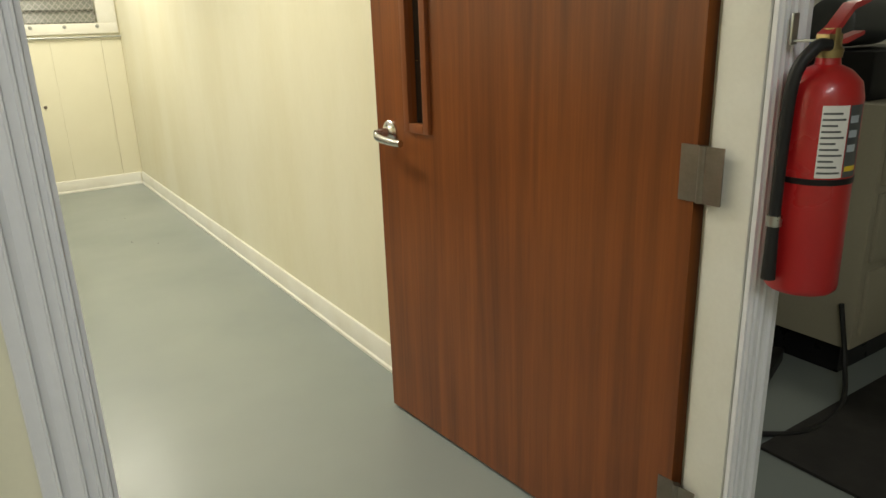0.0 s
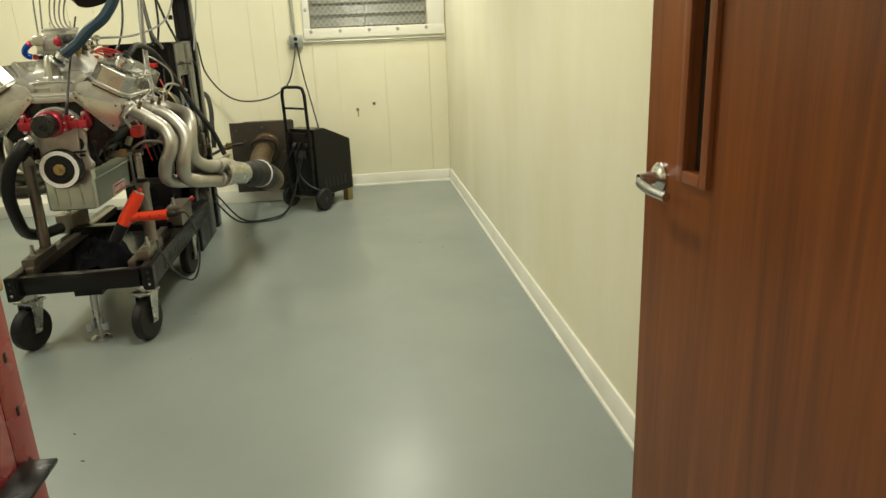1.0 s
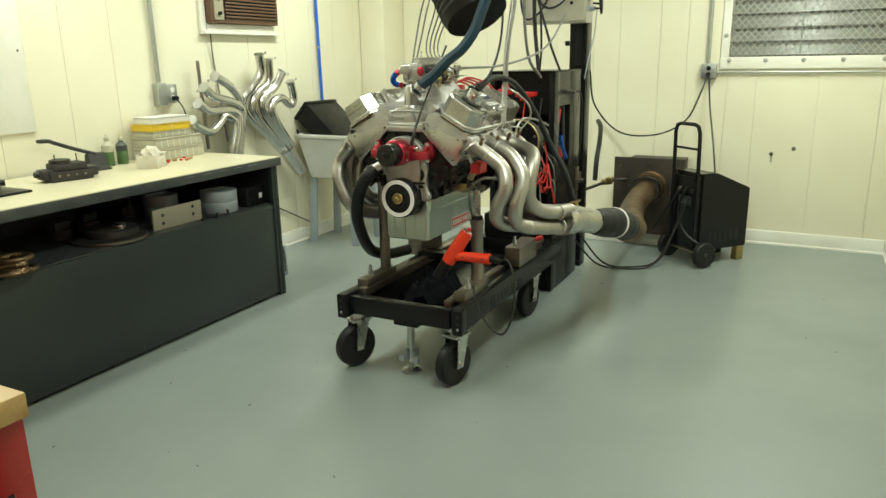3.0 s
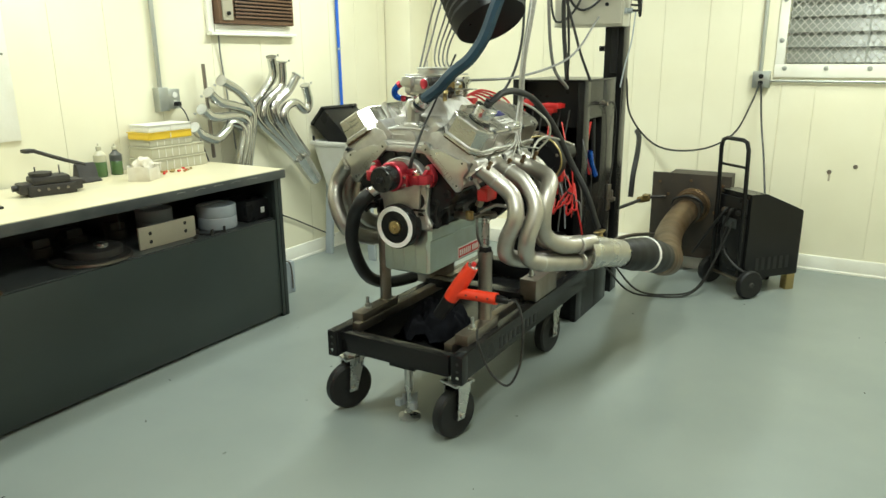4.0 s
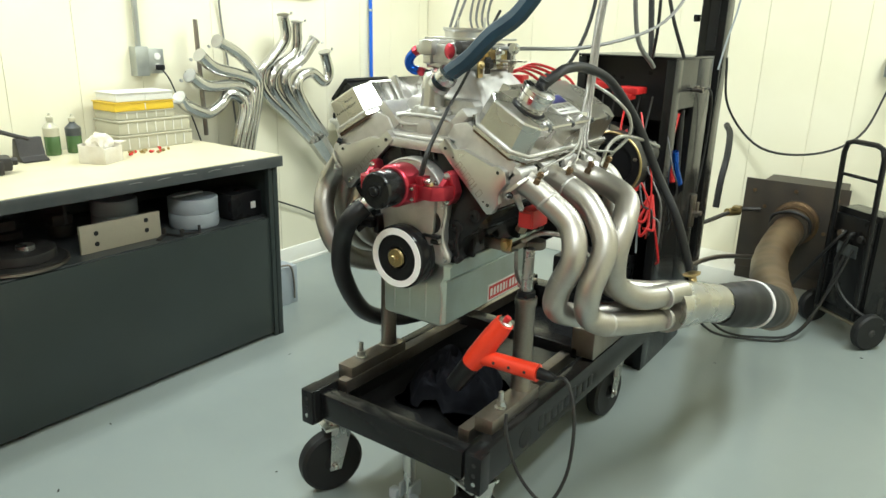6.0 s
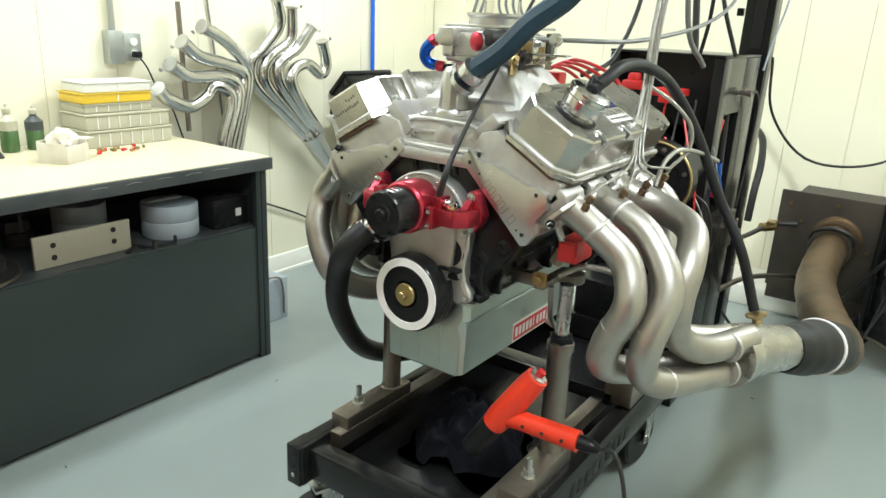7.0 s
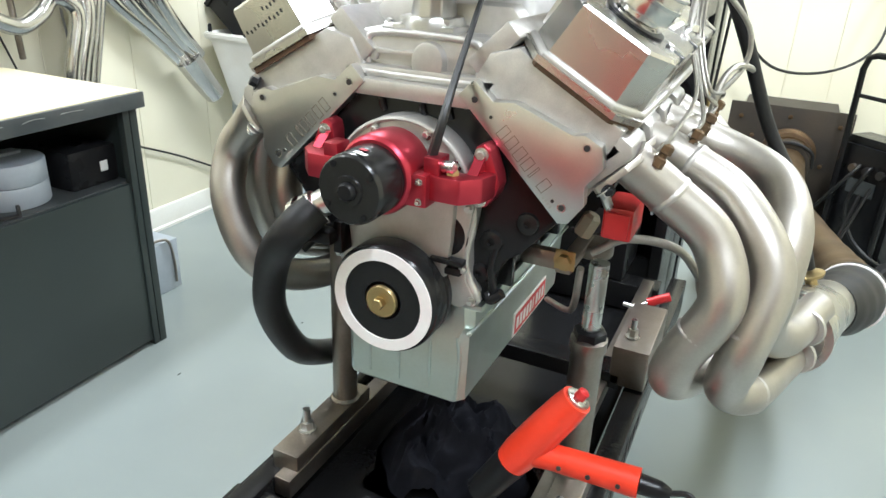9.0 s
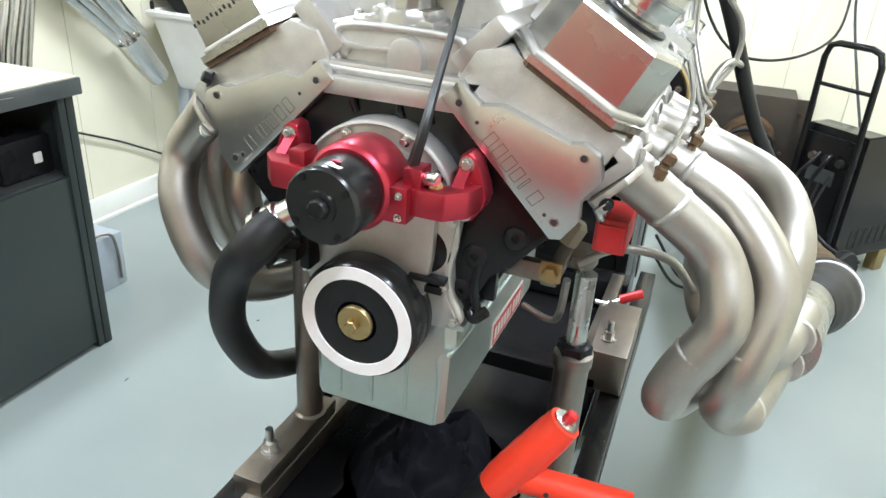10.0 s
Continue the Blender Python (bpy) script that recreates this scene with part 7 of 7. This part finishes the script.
for z in (1.232, 1.275):
    wpart("receptacle", lathe([(0.016, 0), (0.016, 0.004)], (-0.195, NORTH - 0.054, z), (0, -1, 0), 16), M_BLACKM, jb)
for x, z in ((0.27, 0.67), (0.414, 0.713)):
    single("wall_hole", lathe([(0.014, 0), (0.014, 0.002), (0.009, 0.002)], (0, 0, 0), (0, -1, 0), 14), M_BARE, "small dark old fixing hole in the wall", "fixing hole", "old fixing holes", base=(x, NORTH - 0.0005, z))
single("wall_stain", cuboid((-0.006, -0.0006, -0.05), (0.006, 0, 0)), M_TAN, "thin brown drip stain below a fixing", "stain", base=(0.272, NORTH - 0.0004, 0.66))

for pts, r, lab in (
        ([(-0.785, 5.09, 1.29), (-0.755, 5.12, 1.07), (-0.62, 5.263, 0.885), (-0.418, 5.468, 0.855), (-0.26, 5.63, 0.94), (-0.212, 5.907, 1.11), (-0.2, 6.09, 1.23)], 0.0055, "twisted black cord sagging from the column to the wall box"),
        ([(-0.19, 6.09, 1.23), (-0.16, 6.05, 1.0), (-0.1, 5.9, 0.75), (-0.05, 5.72, 0.55)], 0.006, "black cord hanging from the wall box to the charger"),
        ([(-0.74, 4.72, 0.26), (-0.64, 4.9, 0.07), (-0.5, 5.06, 0.012), (-0.36, 5.16, 0.014), (-0.27, 5.28, 0.12), (-0.2, 5.36, 0.42)], 0.006, "black lead lying on the floor and rising to the charger"),
        ([(-0.74, 4.78, 0.3), (-0.62, 4.98, 0.06), (-0.46, 5.12, 0.012), (-0.32, 5.2, 0.05), (-0.23, 5.3, 0.25), (-0.17, 5.36, 0.45)], 0.006, "black lead lying on the floor and rising to the charger")):
    p0 = Vector(pts[0])
    single("cord", tube([Vector(p) - p0 for p in pts], r, 8), M_CABLE, lab, "cord", base=p0)

pipe_lo = thing("water_line", (-0.72, 5.3, 0), "grey rubber water line with brass valve", "water line")
wpart("hose", tube([(-0.99, 6.1, 0.88), (-0.93, 5.95, 0.85), (-0.88, 5.75, 0.76), (-0.87, 5.65, 0.64), (-0.87, 5.62, 0.49)], 0.018, 12), M_RUBBER, pipe_lo)
wpart("pipe", tube([(-0.86, 4.9, 0.5), (-0.8, 5.3, 0.5), (-0.75, 5.6, 0.5), (-0.66, 5.695, 0.5)], 0.011, 12), M_DKBLOCK, pipe_lo)
wpart("valve", joined(lathe([(0.022, 0), (0.022, 0.08)], (-0.78, 5.5, 0.5), (0.5, 0.85, 0), 12), cuboid((-0.76, 5.5, 0.52), (-0.72, 5.56, 0.535), 0.003)), M_BRASS, pipe_lo)
wpart("lower_pipe", tube([(-0.82, 4.8, 0.34), (-0.75, 5.3, 0.31), (-0.55, 5.69, 0.25)], 0.012, 10), M_BARE, pipe_lo)

# ---- battery charger on wheels ----
ax, ay = Vector((-0.326, 5.53, 0)), Vector((-0.06, 5.30, 0))
mid = (ax + ay) / 2
ang = math.degrees(math.atan2(ay.y - ax.y, ay.x - ax.x))
charger = thing("battery_charger", (mid.x, mid.y, 0), "black wheeled battery charger with a tube handle", "battery charger", rz=ang)
hw = (ay - ax).length / 2
# local: x along the axle, y back from the handle
bm = bmesh.new()
ys = ((0.02, 0.62), (0.14, 0.62), (0.43, 0.5), (0.43, 0.1), (0.02, 0.1))
side = [[bm.verts.new((s * (hw - 0.045), y, z)) for y, z in ys] for s in (-1, 1)]
bm.faces.new(side[0][::-1]); bm.faces.new(side[1])
for k in range(5):
    bm.faces.new((side[0][k], side[0][(k + 1) % 5], side[1][(k + 1) % 5], side[1][k]))
bmesh.ops.recalc_face_normals(bm, faces=bm.faces[:])
bmesh.ops.bevel(bm, geom=bm.edges[:], offset=0.006, segments=2, affect="EDGES")
part("housing", bm, M_BLACK, charger)
part("control_face", cuboid((-hw + 0.06, 0.006, 0.14), (hw - 0.06, 0.02, 0.59), 0.003), M_BLACKM, charger)
for k, x in enumerate((-0.06, 0.0, 0.06)):
    part("dial", lathe([(0.018, 0), (0.016, 0.016), (0.004, 0.016)], (x, 0.006, 0.5), (0, -1, 0), 16), M_DKBLOCK if k else M_BARE, charger)
part("meter", cuboid((-0.07, 0.0, 0.4), (0.05, 0.006, 0.46), 0.003), M_GREYDK, charger)
# Vent slots are black strips, shade by colour on a closed side.
for k in range(6):
    part("vent_slot", cuboid((hw - 0.0445, 0.1 + 0.045 * k, 0.15), (hw - 0.0435, 0.125 + 0.045 * k, 0.23)), M_HOLESHADE, charger)
part("handle", tube([(-hw + 0.06, -0.012, 0.12), (-hw + 0.06, -0.012, 0.6), (-hw + 0.06, -0.02, 0.88), (-hw + 0.075, -0.022, 0.925), (-hw + 0.11, -0.022, 0.937), (hw - 0.11, -0.022, 0.937), (hw - 0.075, -0.022, 0.925), (hw - 0.06, -0.02, 0.88), (hw - 0.06, -0.012, 0.6), (hw - 0.06, -0.012, 0.12)], 0.0125, 12, smooth=False), M_BLACK, charger, "black tube handle")
part("handle_bar", tube([(-hw + 0.06, -0.016, 0.78), (hw - 0.06, -0.016, 0.78)], 0.008, 10, smooth=False), M_BLACK, charger)
for s in (-1, 1):
    wheel = part("wheel", lathe([(0.05, -0.022), (0.078, -0.022), (0.086, -0.012), (0.086, 0.012), (0.078, 0.022), (0.05, 0.022)], (s * hw, 0.03, 0.086), (1, 0, 0), 32), M_RUBBER, charger, "black rubber wheel")
    part("wheel_rim", lathe([(0.012, -0.028), (0.02, -0.02), (0.05, -0.012), (0.05, 0.012), (0.02, 0.02), (0.012, 0.028)], (s * hw, 0.03, 0.086), (1, 0, 0), 24), M_DKBLOCK, wheel)
part("axle", tube([(-hw, 0.03, 0.086), (hw, 0.03, 0.086)], 0.01, 10, smooth=False), M_BARE, charger)
part("foot", cuboid((hw - 0.1, 0.36, 0.0), (hw - 0.05, 0.42, 0.1), 0.004), M_BRASS, charger, "yellowed rear foot")
part("foot", cuboid((-hw + 0.05, 0.36, 0.0), (-hw + 0.1, 0.42, 0.1), 0.004), M_BLACK, charger)
part("charge_lead", tube([(0.02, 0.0, 0.52), (0.02, -0.03, 0.5), (-0.02, -0.04, 0.36), (0.04, -0.04, 0.24), (0.14, -0.01, 0.17), (0.2, 0.1, 0.12)], 0.008, 8), M_CABLE, charger)
part("charge_lead", tube([(-0.03, 0.0, 0.52), (-0.05, -0.04, 0.46), (-0.14, -0.08, 0.3), (-0.2, -0.1, 0.2)], 0.008, 8), M_CABLE, charger)

# ---- outside the doorway ----
ext = thing("fire_extinguisher", (1.089, 0.202, 0.797), "red fire extinguisher hanging beside the door frame", "fire extinguisher")
cyl = part("cylinder", lathe([(0.066, 0), (0.071, 0.006), (0.072, 0.012), (0.072, 0.40), (0.066, 0.43), (0.045, 0.452), (0.024, 0.462), (0.022, 0.475)], (0, 0, 0), (0, 0, 1), 40), M_RED, ext)
part("valve_head", joined(lathe([(0.024, 0.475), (0.026, 0.49), (0.018, 0.5), (0.016, 0.53)], (0, 0, 0), (0, 0, 1), 16), cuboid((-0.03, -0.014, 0.49), (0.02, 0.014, 0.52), 0.004)), M_BRASS, ext)
part("lever", joined(prism([(-0.03, 0.52), (0.0, 0.535), (0.05, 0.575), (0.11, 0.585), (0.11, 0.578), (0.05, 0.562), (0.0, 0.518)], -0.013, 0.013, Matrix(((1, 0, 0, 0), (0, 0, 1, 0), (0, 1, 0, 0), (0, 0, 0, 1)))), prism([(-0.01, 0.5), (0.04, 0.512), (0.1, 0.522), (0.1, 0.515), (0.04, 0.5)], -0.012, 0.012, Matrix(((1, 0, 0, 0), (0, 0, 1, 0), (0, 1, 0, 0), (0, 0, 0, 1))))), M_RED, ext, "red squeeze lever")
part("hose", tube([(-0.02, -0.01, 0.5), (-0.05, 0.0, 0.495), (-0.08, 0.018, 0.44), (-0.085, 0.022, 0.3), (-0.086, 0.022, 0.14), (-0.088, 0.02, 0.03)], [0.012, 0.013, 0.013, 0.012, 0.012, 0.015], 12), M_RUBBER, ext, "black discharge hose")
part("hose_band", lathe([(0.0735, 0), (0.0735, 0.012)], (0, 0, 0.235), (0, 0, 1), 40), M_BLACKM, ext)
part("hose_clip", lathe([(0.0155, 0), (0.0155, 0.022)], (-0.086, 0.022, 0.145), (0, 0, 1), 14), M_ZINC, ext)


def curved_label(a0, a1, z0, z1, r, mat, name, label=""):
    bm = bmesh.new()
    n = 10
    lo = [bm.verts.new((r * math.cos(a0 + (a1 - a0) * i / n), r * math.sin(a0 + (a1 - a0) * i / n), z0)) for i in range(n + 1)]
    hi = [bm.verts.new((v.co.x, v.co.y, z1)) for v in lo]
    for i in range(n):
        bm.faces.new((lo[i], lo[i + 1], hi[i + 1], hi[i]))
    return part(name, bm, mat, ext, label)


curved_label(radians(-150), radians(-110), 0.25, 0.39, 0.0725, M_PAPER, "instruction_label", "white printed instruction label")
for k in range(11):
    curved_label(radians(-148), radians(-114 - 6 * (k % 3)), 0.258 + 0.0115 * k, 0.262 + 0.0115 * k, 0.0728, M_GREYDK, "print_bar")
curved_label(radians(-108), radians(-78), 0.25, 0.39, 0.0725, M_GREYDK, "warning_label", "dark warning label")
for k in range(3):
    curved_label(radians(-106), radians(-88), 0.30 + 0.028 * k, 0.314 + 0.028 * k, 0.0728, M_FOAM, "warning_bar")
curved_label(radians(-106), radians(-80), 0.262, 0.272, 0.0728, M_YELLOW, "warning_bar")
part("bracket", joined(cuboid((-0.05, 0.05, 0.5), (-0.03, 0.056, 0.56), 0.002), cuboid((-0.045, -0.01, 0.505), (-0.03, 0.05, 0.51), 0.001)), M_GALV, ext, "zinc hanging bracket")

for ch in list(ext.children):
    ch.data.transform(Matrix.Scale(0.85, 4))

cab = thing("steel_cabinet", (2.7, 1.0, 0), "tan steel cabinet on a dark base in the workshop", "cabinet")
wpart("body", cuboid((2.3, 0.66, 0.13), (3.1, 1.3, 0.98), 0.006), M_TAN, cab)
wpart("base", cuboid((2.36, 0.72, 0.0), (3.05, 1.25, 0.13)), M_BLACKM, cab)
for z in (0.18, 0.45, 0.72):
    wpart("drawer", cuboid((2.33, 0.645, z), (3.07, 0.66, z + 0.24), 0.004), M_TAN, cab)
    wpart("pull", cuboid((2.5, 0.63, z + 0.17), (2.9, 0.646, z + 0.19), 0.003), M_DKBLOCK, cab)
tb = thing("tool_case", (2.6, 0.95, 0.98), "dark green case with black gear on the cabinet", "case")
wpart("shell", cuboid((2.36, 0.75, 0.98), (2.85, 1.15, 1.14), 0.01), M_BLACKM, tb)
wpart("upper_roll", lathe([(0.07, 0), (0.085, 0.01), (0.085, 0.3), (0.07, 0.31)], (2.42, 0.95, 1.23), (1, 0, 0), 24), M_GREYDK, tb)
single("blue_tray", cuboid((-0.2, -0.1, 0.0), (0.2, 0.1, 0.06), 0.006), M_BLUEPIPE, "blue plastic tray on the dark case", "tray", base=(2.6, 1.25, 1.14))
single("rubber_mat", cuboid((-0.75, -0.42, 0.0), (0.75, 0.42, 0.012), 0.004), M_MAT, "dark rubber floor mat in the workshop", "mat", base=(2.45, 0.18, 0))
ramp = thing("dark_ramp", (1.75, 0.8, 0), "dark steel ramp rails lying on the floor", "ramp", rz=20)
for k in range(3):
    part("rail", cuboid((-0.2, -0.1 + 0.1 * k, 0.0), (0.55, -0.06 + 0.1 * k, 0.05 + 0.01 * k), 0.004), M_DKBLOCK, ramp)
single("floor_cable", tube([(0, 0, 0.3), (-0.02, -0.05, 0.1), (-0.15, -0.12, 0.012), (-0.4, -0.14, 0.012), (-0.6, 0.0, 0.012)], 0.009, 8), M_CABLE, "black cable hanging from the cabinet to the floor", "cable", base=(2.28, 0.7, 0.0))


# ---- small dark flecks on the floor ----
def flecks():
    bm = bmesh.new()
    rnd = random.Random(4)
    for _ in range(30):
        x, y = rnd.uniform(-2.2, 0.9), rnd.uniform(1.7, 5.6)
        a, l, w = rnd.uniform(0, 6.28), rnd.uniform(0.002, 0.008), rnd.uniform(0.001, 0.003)
        c, s = math.cos(a), math.sin(a)
        base = [bm.verts.new((x + c * u * l - s * v * w, y + s * u * l + c * v * w, 0.0006)) for u, v in ((-1, -1), (1, -0.6), (0.8, 1), (-0.7, 0.8))]
        top = [bm.verts.new((v.co.x, v.co.y, 0.0022)) for v in base]
        bm.faces.new(top)
        for k in range(4):
            bm.faces.new((base[k], base[(k + 1) % 4], top[(k + 1) % 4], top[k]))
    return bm


single("floor_debris", flecks(), M_DKBLOCK, "scattered dark crumbs and chips on the floor", "debris", kind="stuff", smooth=0)

# ---- boards of the two grooved walls ----
BOARD = {}


def wall_boards(wall, start, end, z0, z1, place, seed):
    """Boards of uneven width, butted with a narrow groove between them."""
    rnd = random.Random(seed)
    s = start
    while s < end - 0.02:
        w = min(rnd.choice((0.2, 0.3, 0.4, 0.4)), end - s)
        key = (round(w, 3), round(z1 - z0, 3))
        if key not in BOARD:
            hw_, h = key[0] - 0.0018, key[1]
            me = mesh_of("wall_plank", prism([(0.0, 0.0), (0.0, 0.005), (0.0012, 0.006), (hw_ - 0.0012, 0.006), (hw_, 0.005), (hw_, 0.0)], 0, h), M_WALL, 0)
            BOARD[key] = me
        ob = new("wall_plank", BOARD[key])
        ob.parent = wall
        ob.matrix_basis = place(s, z0)
        s += w


def on_west(s, z):
    return Matrix(((0, 1, 0, WEST - 0.006), (1, 0, 0, s), (0, 0, 1, z), (0, 0, 0, 1)))


def on_north(s, z):
    return Matrix(((1, 0, 0, s), (0, -1, 0, NORTH + 0.006), (0, 0, 1, z), (0, 0, 0, 1)))


wall_boards(wall_west, SOUTH + 0.002, 5.818, 0.0, TOP, on_west, 3)
wall_boards(wall_north, -2.758, WX0 - 0.002, 0.0, TOP, on_north, 5)
wall_boards(wall_north, WX0, WX1, 0.0, WZ0 - 0.002, on_north, 6)
wall_boards(wall_north, WX1 + 0.002, EAST - 0.002, 0.0, TOP, on_north, 7)
